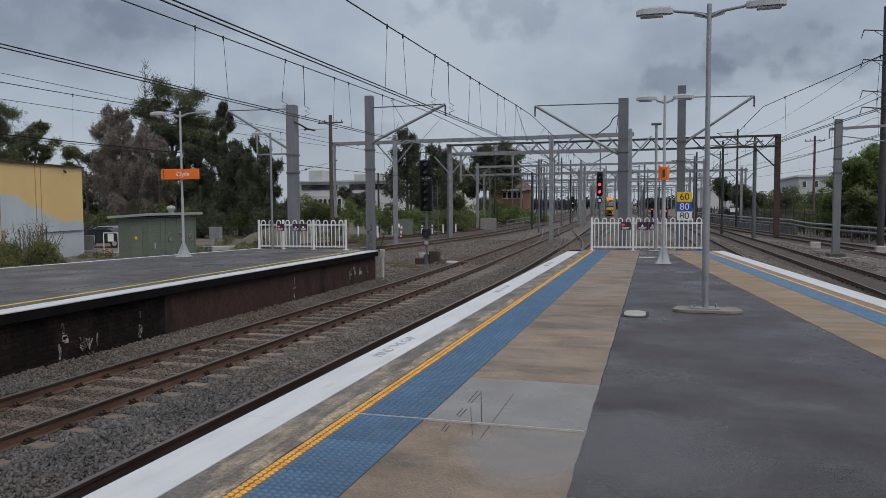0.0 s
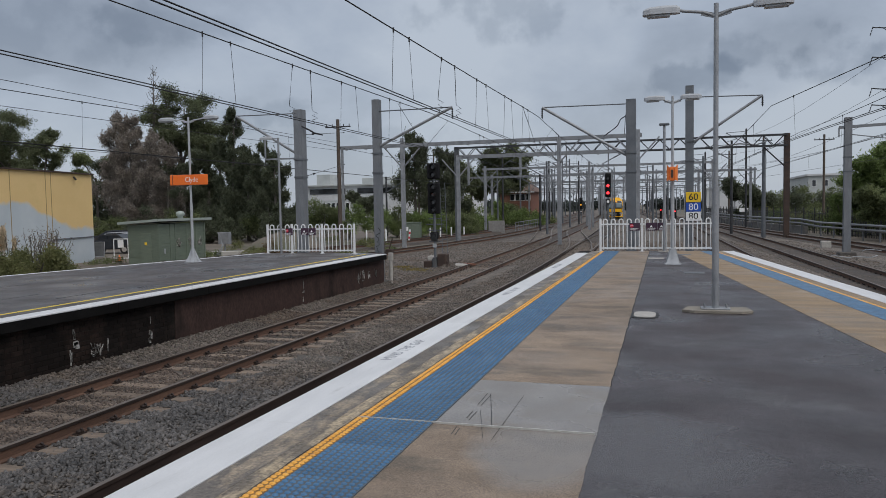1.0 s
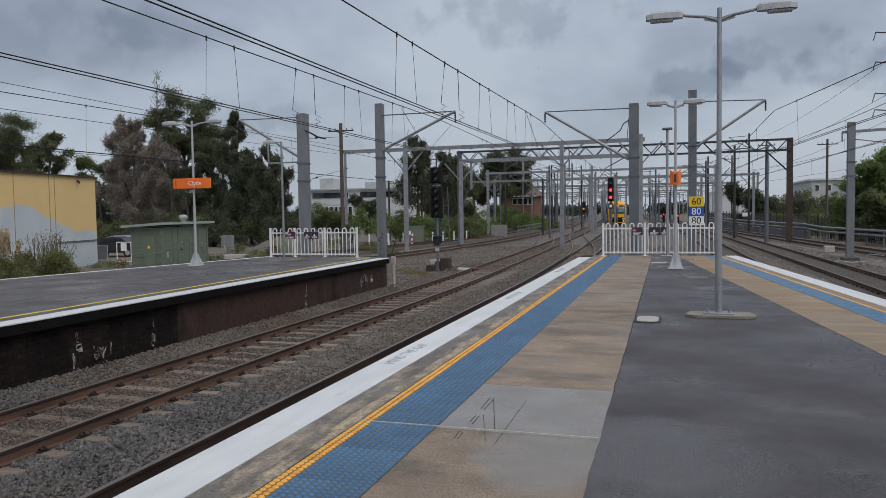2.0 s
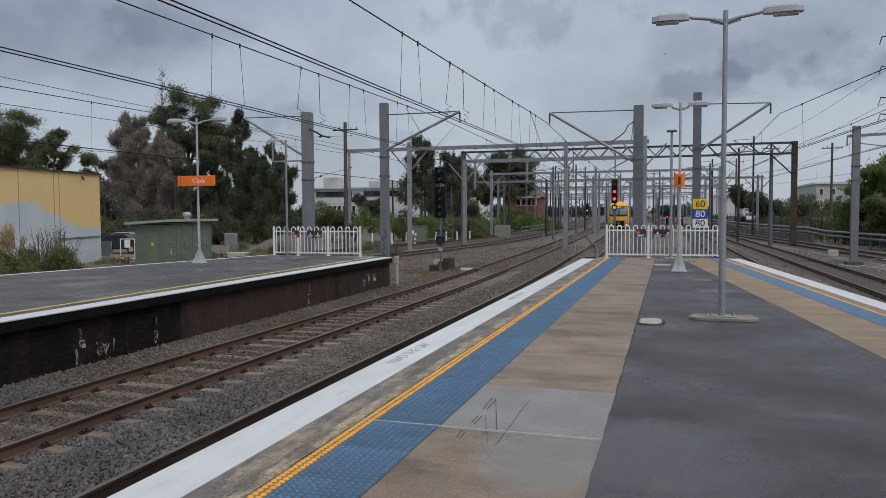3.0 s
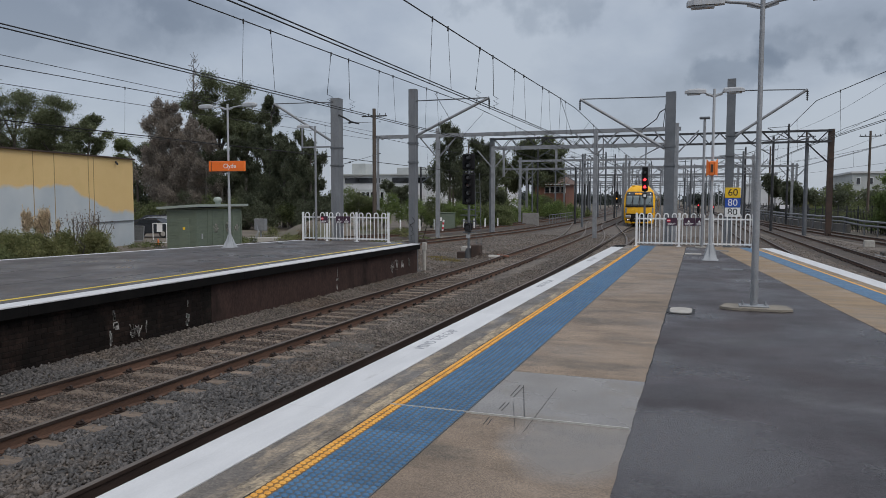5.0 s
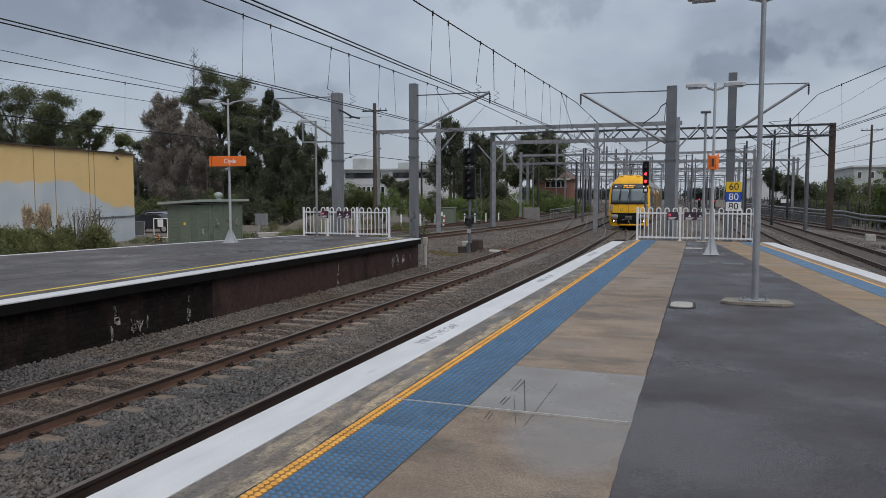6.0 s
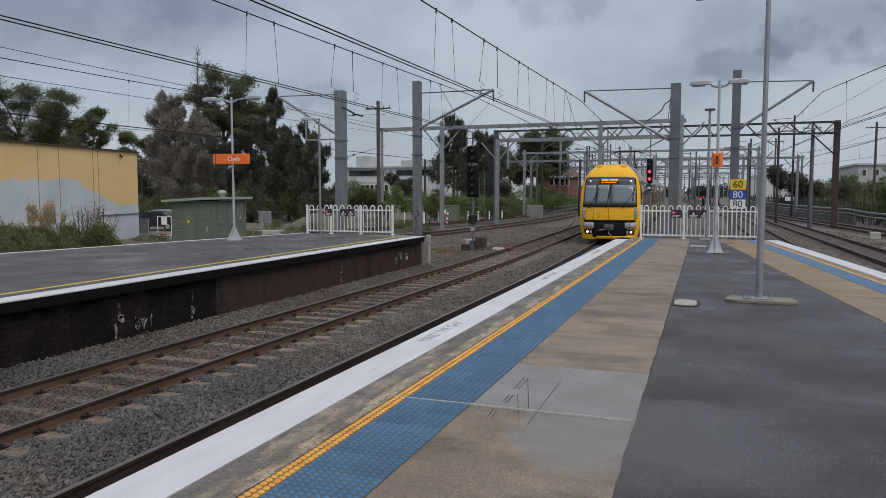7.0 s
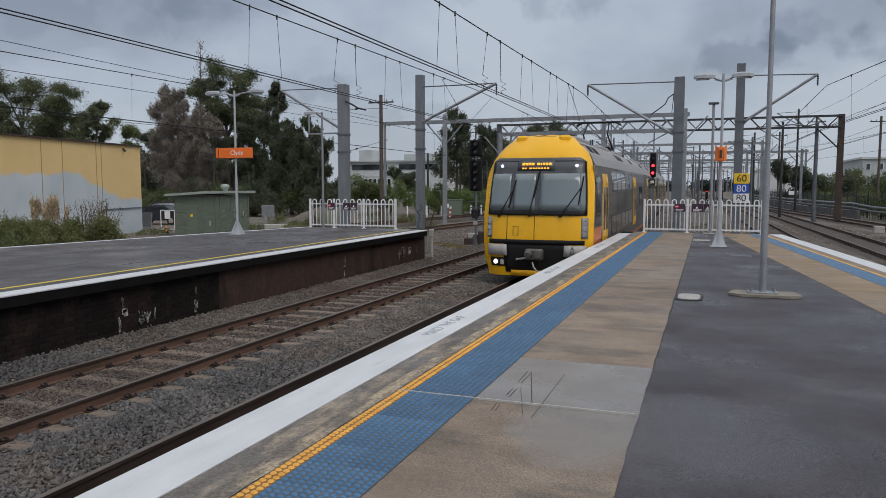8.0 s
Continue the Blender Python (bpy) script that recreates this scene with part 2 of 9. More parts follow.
BLACK_EDGE = mat("black_edge_strip", (0.004, 0.004, 0.004), (0.012, 0.011, 0.011), 5, (0.75, 0.95), 0, 0.2, 40, spec=0.1)
BLUE_TILE = mat("blue_tactile_tile", (0.045, 0.066, 0.09), (0.10, 0.118, 0.138), 3, (0.35, 0.6), 0, 0.1, 60,
                stain=(0.10, 0.15, 0.20), stain_scale=1.8, stain_at=0.66, vary=0.10)
BLUE_STUD = mat("blue_tactile_stud", (0.036, 0.118, 0.235), (0.075, 0.182, 0.32), 3, (0.35, 0.6), 0, 0.1, 60,
                stain=(0.12, 0.17, 0.22), stain_scale=1.5, stain_at=0.64, vary=0.12)
BLUE_STRIP = mat("blue_tactile_strip", (0.045, 0.12, 0.22), (0.085, 0.18, 0.30), 3, (0.35, 0.6), 0, 0.1, 60,
                 stain=(0.11, 0.16, 0.21), stain_scale=1.5, stain_at=0.66, speck=0.25, speck_scale=18)
OILY = mat("oily_ballast", (0.026, 0.020, 0.016), (0.092, 0.070, 0.054), 1.2, (0.6, 0.9), 0, 1.0, 14, stain=(0.05, 0.033, 0.022), stain_scale=0.3, stain_at=0.56, speck=0.5, speck_scale=12)
FOOTING = mat("dark_stained_footing", (0.045, 0.040, 0.035), (0.105, 0.095, 0.085), 5, (0.7, 0.9), 0, 0.3, 40)
YELLOW_BASE = mat("dark_yellow_strip", (0.16, 0.085, 0.02), (0.33, 0.17, 0.03), 5, (0.5, 0.7), 0, 0.2, 60, vary=0.1)
YELLOW_TILE = mat("yellow_tactile_strip", (0.66, 0.29, 0.035), (0.86, 0.46, 0.09), 4, (0.4, 0.6), 0, 0.1, 60,
                  stain=(0.35, 0.22, 0.10), stain_scale=2.5, stain_at=0.64, vary=0.06)
YELLOW_LINE = mat("yellow_line_paint", (0.62, 0.44, 0.03), (0.75, 0.56, 0.06), 5, (0.5, 0.7), 0, 0.05, 60,
                  stain=(0.3, 0.25, 0.1), stain_scale=3, stain_at=0.66)
BALLAST = mat("grey_ballast", (0.050, 0.042, 0.036), (0.20, 0.168, 0.140), 0.9, (0.7, 0.95), 0, 1.0, 18,
              stain=(0.078, 0.058, 0.043), stain_scale=0.4, stain_at=0.58, speck=0.6, speck_scale=14)
STONE = mat("ballast_stone", (0.048, 0.045, 0.044), (0.128, 0.119, 0.114), 1.5, (0.5, 0.8), 0, 0.1, 40,
            stain=(0.118, 0.092, 0.072), stain_scale=0.5, stain_at=0.57, vary=0.5, island=True)
DUSTY_STONE = mat("dusty_ballast_stone", (0.078, 0.066, 0.057), (0.205, 0.176, 0.152), 1.5, (0.55, 0.85), 0, 0.1, 40,
                  stain=(0.125, 0.09, 0.066), stain_scale=0.4, stain_at=0.56, vary=0.5, island=True)
RUST_STONE = mat("rust_stained_stone", (0.055, 0.042, 0.034), (0.135, 0.102, 0.082), 1.5, (0.6, 0.85), 0, 0.1, 40,
                 stain=(0.062, 0.058, 0.056), stain_scale=0.9, stain_at=0.55, vary=0.5, island=True)
RAIL_RUST = mat("rusty_rail_steel", (0.070, 0.038, 0.026), (0.155, 0.087, 0.058), 3, (0.6, 0.85), 0.1, 0.2, 50, stretch=(1, 0.3, 1))
RAIL_TOP = mat("worn_rail_head", (0.115, 0.092, 0.076), (0.20, 0.163, 0.135), 2, (0.35, 0.55), 0.4, 0.03, 40, stretch=(4, 0.2, 1))
# dark rail steel; on the platform track its darkness stands in for shade
RAIL_DARK_SHADE = mat("dark_shaded_rail", (0.020, 0.013, 0.011), (0.048, 0.031, 0.025), 3, (0.5, 0.75), 0.1, 0.2, 50, stretch=(1, 0.3, 1))
SLEEPER = mat("weathered_timber_sleeper", (0.115, 0.088, 0.068), (0.255, 0.195, 0.148), 5, (0.75, 0.95), 0, 0.4, 40, vary=0.25, stretch=(0.3, 3, 1))
# the black stain paints both soot and the shade under the coping
SOOT_SHADE_BRICK = mat("soot_shade_brick", (0.017, 0.0115, 0.010), (0.076, 0.048, 0.037), 0.9, (0.6, 0.9), 0, 0.35, 45,
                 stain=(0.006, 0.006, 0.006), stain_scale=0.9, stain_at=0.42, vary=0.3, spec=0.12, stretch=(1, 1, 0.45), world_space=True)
SOOT_RENDER = mat("sooty_brown_render", (0.032, 0.0205, 0.018), (0.088, 0.054, 0.046), 0.8, (0.7, 0.9), 0, 0.3, 25, stain=(0.014, 0.012, 0.011), stain_scale=0.8, stain_at=0.55, stretch=(1, 1, 0.5), spec=0.15)
# same black stain as the bricks: soot and overhang shade in one colour
SOOT_SHADE_MORTAR = mat("dark_mortar", (0.012, 0.010, 0.009), (0.066, 0.055, 0.046), 0.9, (0.8, 0.95), 0, 0.3, 60,
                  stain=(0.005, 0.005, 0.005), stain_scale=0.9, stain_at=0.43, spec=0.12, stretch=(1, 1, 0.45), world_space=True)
LIMEWASH = mat("peeling_white_paint", (0.30, 0.29, 0.28), (0.5, 0.49, 0.47), 12, (0.7, 0.9), 0, 0.2, 60, stain=(0.05, 0.045, 0.04), stain_scale=9, stain_at=0.5)
GALV = mat("galvanised_steel", (0.20, 0.21, 0.225), (0.32, 0.33, 0.345), 3, (0.4, 0.6), 0.35, 0.05, 50, vary=0.1)
GALV_MID = mat("grey_mast_steel", (0.145, 0.155, 0.17), (0.225, 0.236, 0.252), 2.5, (0.5, 0.7), 0.25, 0.06, 30,
               stain=(0.13, 0.128, 0.126), stain_scale=0.8, stain_at=0.6, vary=0.08, stretch=(2, 2, 0.4))
GALV_DARK = mat("weathered_mast_steel", (0.098, 0.108, 0.121), (0.158, 0.17, 0.186), 2.5, (0.5, 0.75), 0.25, 0.08, 30,
                stain=(0.11, 0.107, 0.107), stain_scale=0.8, stain_at=0.6, vary=0.12)
LAMP_GREY = mat("pale_grey_lamp_paint", (0.33, 0.345, 0.365), (0.44, 0.455, 0.475), 4, (0.4, 0.6), 0.1, 0.03, 60)
BROWN_STEEL = mat("rust_brown_steel", (0.035, 0.024, 0.020), (0.085, 0.055, 0.043), 3, (0.6, 0.85), 0.15, 0.1, 40)
DARK_STEEL = mat("dark_painted_steel", (0.02, 0.021, 0.024), (0.05, 0.052, 0.056), 4, (0.45, 0.7), 0.1, 0.05, 50, vary=0.2)
WIRE = mat("dark_copper_wire", (0.012, 0.012, 0.013), (0.03, 0.03, 0.032), 3, (0.5, 0.7), 0.3, 0, 20)
WHITE_FENCE = mat("white_fence_paint", (0.66, 0.67, 0.68), (0.80, 0.81, 0.82), 5, (0.35, 0.5), 0, 0.04, 60, stain=(0.45, 0.42, 0.38), stain_scale=4, stain_at=0.7)
ORANGE = mat("orange_sign_enamel", (0.84, 0.15, 0.015), (0.90, 0.19, 0.022), 2, (0.25, 0.4), 0, 0, 30)
ORANGE_PLASTIC = mat("orange_plastic", (0.75, 0.17, 0.03), (0.86, 0.24, 0.05), 5, (0.35, 0.5), 0, 0.05, 30)
SIGN_WHITE = mat("white_sign_film", (0.78, 0.78, 0.78), (0.84, 0.84, 0.84), 5, (0.4, 0.5), 0, 0, 30)
SIGN_YELLOW = mat("yellow_sign_film", (0.80, 0.50, 0.02), (0.86, 0.56, 0.03), 5, (0.35, 0.5), 0, 0, 30)
SIGN_BLUE = mat("blue_sign_film", (0.018, 0.075, 0.38), (0.025, 0.095, 0.46), 5, (0.35, 0.5), 0, 0, 30)
SIGN_PURPLE = mat("dark_purple_sign", (0.045, 0.018, 0.04), (0.065, 0.03, 0.055), 5, (0.35, 0.5), 0, 0, 30)
SIGN_RED = mat("red_sign_film", (0.55, 0.03, 0.06), (0.62, 0.05, 0.08), 5, (0.4, 0.5), 0, 0, 30)
INK = mat("black_ink", (0.012, 0.012, 0.012), (0.025, 0.025, 0.025), 9, (0.5, 0.7), 0, 0, 40)
FADED_INK = mat("faded_stencil_paint", (0.16, 0.17, 0.2), (0.42, 0.43, 0.46), 14, (0.5, 0.7), 0, 0, 70)

# ---------------------------------------------------------------- mesh helpers


def box(bm, x0, x1, y0, y1, z0, z1, bevel=0.0):
    vs = [bm.verts.new((x, y, z)) for z in (z0, z1) for x, y in ((x0, y0), (x1, y0), (x1, y1), (x0, y1))]
    fs = [bm.faces.new([vs[i] for i in f]) for f in ((3, 2, 1, 0), (4, 5, 6, 7), (0, 1, 5, 4), (1, 2, 6, 5), (2, 3, 7, 6), (3, 0, 4, 7))]
    if bevel:
        es = list({e for f in fs for e in f.edges})
        bmesh.ops.bevel(bm, geom=es, offset=bevel, segments=1, affect="EDGES", profile=0.5)
    return vs


def axes_of(d):
    d = Vector(d).normalized()
    side = d.cross(Vector((0, 0, 1)))
    if side.length < 1e-4:
        side = Vector((1, 0, 0))
    side.normalize()
    return d, side, side.cross(d)


def crisp(*ends):
    """A sharp rim round flat end faces."""
    for f in ends:
        for e in f.edges:
            e.smooth = False


def rod(bm, p, q, r, r2=None, seg=8, cap=True):
    """A tapered round bar from p to q."""
    p, q = Vector(p), Vector(q)
    d, s, u = axes_of(q - p)
    r2 = r if r2 is None else r2
    rings = []
    for c, rad in ((p, r), (q, r2)):
        rings.append([bm.verts.new(c + (s * math.cos(a) + u * math.sin(a)) * rad) for a in (2 * math.pi * i / seg for i in range(seg))])
    for i in range(seg):
        j = (i + 1) % seg
        f = bm.faces.new((rings[0][i], rings[0][j], rings[1][j], rings[1][i]))
        f.smooth = seg > 5
    if cap:
        crisp(bm.faces.new(rings[0][::-1]), bm.faces.new(rings[1]))


def tube(bm, pts, r, seg=6):
    """A round bar along a bent line."""
    pts = [Vector(p) for p in pts]
    rings = []
    for i, p in enumerate(pts):
        d, s, u = axes_of(pts[min(i + 1, len(pts) - 1)] - pts[max(i - 1, 0)])
        rings.append([bm.verts.new(p + (s * math.cos(a) + u * math.sin(a)) * r) for a in (2 * math.pi * k / seg for k in range(seg))])
    for a, b in zip(rings, rings[1:]):
        for k in range(seg):
            f = bm.faces.new((a[k], a[(k + 1) % seg], b[(k + 1) % seg], b[k]))
            f.smooth = True
    crisp(bm.faces.new(rings[0][::-1]), bm.faces.new(rings[-1]))


def bar(bm, p, q, w, h):
    """A square bar from p to q, w wide and h high."""
    p, q = Vector(p), Vector(q)
    d, s, u = axes_of(q - p)
    vs = [bm.verts.new(c + s * (a * w / 2) + u * (b * h / 2)) for c in (p, q) for a, b in ((-1, -1), (1, -1), (1, 1), (-1, 1))]
    for f in ((3, 2, 1, 0), (4, 5, 6, 7), (0, 1, 5, 4), (1, 2, 6, 5), (2, 3, 7, 6), (3, 0, 4, 7)):
        bm.faces.new([vs[i] for i in f])


def lathe(bm, rings, seg=14, centre=(0, 0, 0)):
    """A turned body from (radius, height) rows."""
    c = Vector(centre)
    loops = [[bm.verts.new(c + Vector((r * math.cos(a), r * math.sin(a), z))) for a in (2 * math.pi * i / seg for i in range(seg))] for r, z in rings]
    for a, b in zip(loops, loops[1:]):
        for i in range(seg):
            f = bm.faces.new((a[i], a[(i + 1) % seg], b[(i + 1) % seg], b[i]))
            f.smooth = True
    crisp(bm.faces.new(loops[0][::-1]), bm.faces.new(loops[-1]))


def prism(bm, outline, z0, z1):
    """An upright block on a flat outline of (x, y)."""
    a = [bm.verts.new((x, y, z0)) for x, y in outline]
    b = [bm.verts.new((x, y, z1)) for x, y in outline]
    bm.faces.new(a[::-1])
    bm.faces.new(b)
    for i in range(len(a)):
        j = (i + 1) % len(a)
        bm.faces.new((a[i], a[j], b[j], b[i]))


def sweep(bm, section, line):
    """A closed section of (across, up) drawn along a ground line of (x, y, z)."""
    line = [Vector(p) for p in line]
    rings = []
    for i, p in enumerate(line):
        d = line[min(i + 1, len(line) - 1)] - line[max(i - 1, 0)]
        d.z = 0
        d.normalize()
        s = Vector((d.y, -d.x, 0))
        rings.append([bm.verts.new(p + s * a + Vector((0, 0, b))) for a, b in section])
    k = len(section)
    for a, b in zip(rings, rings[1:]):
        for i in range(k):
            bm.faces.new((a[i], a[(i + 1) % k], b[(i + 1) % k], b[i]))
    bm.faces.new(rings[0][::-1])
    bm.faces.new(rings[-1])


def mesh_of(bm, name, material, normals=True):
    if normals:
        bmesh.ops.recalc_face_normals(bm, faces=bm.faces)
    me = bpy.data.meshes.new(name)
    bm.to_mesh(me)
    bm.free()
    me.materials.append(material)
    return me


def part(name, bm, material, parent, label=""):
    ob = new(name, mesh_of(bm, name, material))
    ob.parent = parent
    if label:
        tagged(ob, label)
    return ob


def thing(name, m, label, category, group="", kind=""):
    ob = new(name)
    ob.empty_display_size = 0.2
    ob.matrix_basis = m
    return tagged(ob, label, category, group, kind)


def solid(name, bm, material, label, category="", group="", kind="", m=None):
    ob = new(name, mesh_of(bm, name, material))
    if m is not None:
        ob.matrix_basis = m
    return tagged(ob, label, category, group, kind)


def piece(name, me, parent, m):
    ob = new(name, me)
    ob.parent = parent
    ob.matrix_basis = m
    return ob


def words(text, size, depth=0.004):
    """A flat mesh of lettering in the built-in font, centred, in the xy plane."""
    cu = bpy.data.curves.new("lettering", "FONT")
    cu.body, cu.size, cu.extrude, cu.align_x, cu.align_y = text, size, depth, "CENTER", "CENTER"
    tmp = bpy.data.objects.new("lettering", cu)
    me = bpy.data.meshes.new_from_object(tmp)
    bpy.data.objects.remove(tmp)
    return me


def lettering(name, text, size, material, parent, m, depth=0.003):
    me = words(text, size, depth)
    me.materials.clear()
    me.materials.append(material)
    return piece(name, me, parent, m)


# ---------------------------------------------------------------- the plan: tracks
RAIL_Z, BED_Z, GROUND_Z = -1.11, -1.30, -1.45


def bend(y):
    """How far the tracks have swung aside, y metres ahead."""
    s = max(0.0, y - 24.0)
    s = s * s / (s + 6.0)
    return 0.037 * s + 0.0001 * s * s


def along(rows):
    ys, xs = [r[0] for r in rows], [r[1] for r in rows]

    def f(y):
        return sum(float(np.interp(y + d, ys, xs)) for d in (-8, -4, 0, 4, 8)) / 5
    return f


def track_a(y):
    return -4.67 - bend(y)


def track_b(y):
    return -8.17 - bend(y)


track_c = along([(-60, 14.5), (12, 5.25), (25, 3.65), (45, 3.0), (88, 1.9), (134, -1.6), (248, -9.5), (420, -24)])


def track_d(y):
    return 7.0 - bend(y)


track_e = along([(-60, 16.5), (20, 13.6), (46, 11.6), (64, 9.5), (89, 6.4), (130, 2.6), (248, -5.6), (420, -20)])
track_f = along([(26, -19.6), (45, -16.6), (65, -14.9), (90, -15.2), (130, -17.2), (250, -26), (420, -42)])
track_g = along([(30, -27), (50, -22.6), (75, -19.6), (100, -19.8), (140, -21.8), (250, -30), (420, -46)])


def spread(y0, y1):
    """Stations along a track, closer where it is near."""
    ys, y = [], y0
    while y < y1:
        ys.append(y)
        y += 2.0 if y < 60 else 6.0 if y < 140 else 14.0
    return ys + [y1]


RAIL_FOOT = [(-0.07, -0.17), (0.07, -0.17), (0.07, -0.155), (0.018, -0.14), (0.014, -0.05), (-0.014, -0.05), (-0.018, -0.14), (-0.07, -0.155)]
RAIL_SIDE = [(0.014, -0.0505), (0.036, -0.038), (0.036, -0.004), (-0.036, -0.004), (-0.036, -0.038), (-0.014, -0.0505)]
RAIL_HEAD = [(-0.033, -0.0035), (0.033, -0.0035), (0.03, 0.0), (-0.03, 0.0)]


def sleeper_mesh():
    bm = bmesh.new()
    box(bm, -1.30, 1.30, -0.115, 0.115, -0.10, 0.0, 0.012)
    return mesh_of(bm, "sleeper", SLEEPER)


def chair_mesh():
    bm = bmesh.new()
    box(bm, -0.12, 0.12, -0.08, 0.08, 0.0, 0.018)
    for s in (-1, 1):
        box(bm, min(s * 0.04, s * 0.115), max(s * 0.04, s * 0.115), -0.045, 0.045, 0.018, 0.055, 0.012)
        rod(bm, (s * 0.09, 0.0, 0.045), (s * 0.115, 0.0, 0.075), 0.018, seg=6)
    return mesh_of(bm, "rail_chair", RAIL_DARK_SHADE)


def railway(name, centre, y0, y1, near, label):
    """A track: two rails, the sleepers of its near stretch one by one, the rest joined."""
    tr = tagged(new(name), label, "railway track", "", "structure")
    ys = spread(y0, y1)
    for side in (-0.753, 0.753):
        bm, bt = bmesh.new(), bmesh.new()
        line = [(centre(y) + side, y, RAIL_Z) for y in ys]
        sweep(bm, RAIL_FOOT, line)
        sweep(bt, RAIL_HEAD, line)
        # the platform track's rails have the platform's shade put into their colour
        r = part("rail", bm, RAIL_DARK_SHADE if name == "track_1" else RAIL_RUST, tr, "rusty brown steel rail")
        bs = bmesh.new()
        sweep(bs, RAIL_SIDE, line)
        part("rail_flank", bs, RAIL_DARK_SHADE, r, "dark side of the rail head")
        part("rail_head", bt, RAIL_TOP, r, "worn bright running surface of the rail")
    if y1 > 250:
        # dark, oily stones between the rails and out to the sleepers' ends
        wide, top, first = {"track_6": (1.7, -1.262, 27), "track_7": (1.7, -1.262, 27), "track_3": (1.25, -1.258, 6), "track_4": (1.25, -1.258, 6), "track_5": (1.4, -1.262, 6)}.get(name, (1.15, -1.264, 56))
        bm = bmesh.new()
        line = [y for y in ys if first <= y < 260]
        rows = [[bm.verts.new((centre(y) + s, y, z)) for s, z in ((-wide - 0.3, GROUND_Z), (-wide, top), (wide, top), (wide + 0.3, GROUND_Z))] for y in line]
        for a, b in zip(rows, rows[1:]):
            for i in range(3):
                bm.faces.new((a[i], a[i + 1], b[i + 1], b[i]))
        part("oily_ballast", bm, OILY, tr, "dark oily stones along the rails")
    far = bmesh.new()
    y = y0 + 0.3
    rnd = random.Random(name)
    while y < min(y1, 150):
        turn = math.degrees(math.atan((centre(y + 1) - centre(y - 1)) / 2))
        m = pose(centre(y) + rnd.uniform(-0.03, 0.03), y + rnd.uniform(-0.03, 0.03), RAIL_Z - 0.158 + rnd.uniform(-0.008, 0.004), 0, 0, -turn + rnd.uniform(-1, 1))
        if near[0] <= y <= near[1]:
            piece("sleeper", SLEEPER_MESH, tr, m)
            for side in (-0.753, 0.753):
                piece("rail_chair", CHAIR_MESH, tr, m @ pose(side, 0, 0.0))
        elif y > -2:
            c = m.translation
            box(far, c.x - 1.22, c.x + 1.22, y - 0.11, y + 0.11, c.z - 0.1, c.z)
        y += 0.62
    if len(far.verts):
        tagged(part("sleepers", far, SLEEPER, tr), kind="stuff")
    else:
        far.free()
    return tr


SLEEPER_MESH, CHAIR_MESH = sleeper_mesh(), chair_mesh()


def ground_and_beds():
    bm = bmesh.new()
    rows = [-400, -60, -20, 0, 20, 40, 60, 90, 130, 200, 320, 600, 1200, 2500]
    cols = [-2500, -900, -300, -120, -70, -45, -30, -18, -9, 0, 9, 18, 30, 45, 80, 200, 800, 2500]
    vs = [[bm.verts.new((x, y, GROUND_Z)) for x in cols] for y in rows]
    for a, b in zip(vs, vs[1:]):
        for i in range(len(cols) - 1):
            bm.faces.new((a[i], a[i + 1], b[i + 1], b[i]))
    solid("ground", bm, DIRT, "grey brown gravel and dirt ground of the yard", "ground", kind="structure")
    # ballast bed between the platforms, heaped against the far wall, and on over the whole yard
    bm = bmesh.new()
    ys = [-30, -10, 0, 6, 12, 18, 24.5, 25.5, 30, 36, 42, 50, 60, 75, 90, 110, 140, 180, 240, 320, 420]
    rings = []
    for y in ys:
        if y < 25:
            prof = [(-10.05, -1.10 + 0.02 * math.sin(y)), (-9.55, -1.14), (-9.1, -1.22), (-8.9, -1.29), (-6.92, -1.285), (-6.66, -1.21), (-6.4, -1.19), (-5.9, -1.21), (-5.4, -1.275), (-3.8, -1.28), (-2.9, -1.2)]
        else:
            w = track_f(y) - 2.2
            prof = [(w, -1.44), (w + 1, -1.27), (track_b(y) - 1.5, -1.27), (track_b(y) - 0.7, -1.275), (track_b(y) + 0.7, -1.28), (track_b(y) + 1.3, -1.2),
                    (track_a(y) - 1.8, -1.19), (track_a(y) - 0.7, -1.275), (track_a(y) + 0.7, -1.28), (track_d(y), -1.28), (max(track_e(y) + 2.4, track_d(y) + 2), -1.3)]
        rings.append([bm.verts.new((x, y, z)) for x, z in prof])
    for a, b in zip(rings, rings[1:]):
        for i in range(len(a) - 1):
            bm.faces.new((a[i], a[i + 1], b[i + 1], b[i]))
    solid("track_bed", bm, BALLAST, "grey crushed stone ballast bed under the tracks", "ballast", kind="structure")
    bm = bmesh.new()
    rings = []
    for y in [-30, 0, 12, 18, 24.9]:
        rings.append([bm.verts.new((x, y, z)) for x, z in ((2.05 + (24.94 - y) * 0.12, -1.28), (track_e(y) + 2.4, -1.3), (track_e(y) + 3.4, -1.44))])
    for a, b in zip(rings, rings[1:]):
        for i in range(2):
            bm.faces.new((a[i], a[i + 1], b[i + 1], b[i]))
    solid("track_bed_side", bm, BALLAST, "grey ballast beside the tapering platform", "ballast", kind="structure")


DIRT = mat("yard_dirt", (0.095, 0.079, 0.064), (0.20, 0.168, 0.135), 0.25, (0.8, 0.95), 0, 0.6, 6, stain=(0.05, 0.065, 0.03), stain_scale=0.06, stain_at=0.55)
ground_and_beds()
railway("track_1", track_a, -12, 420, (30, 60), "platform track with rusty rails on timber sleepers in ballast")
railway("track_2", track_b, -2, 420, (4, 34), "second track with rusty rails on half-buried sleepers")
railway("track_3", track_c, -12, 420, (26, 40), "track beside the tapering platform with rusty rails")
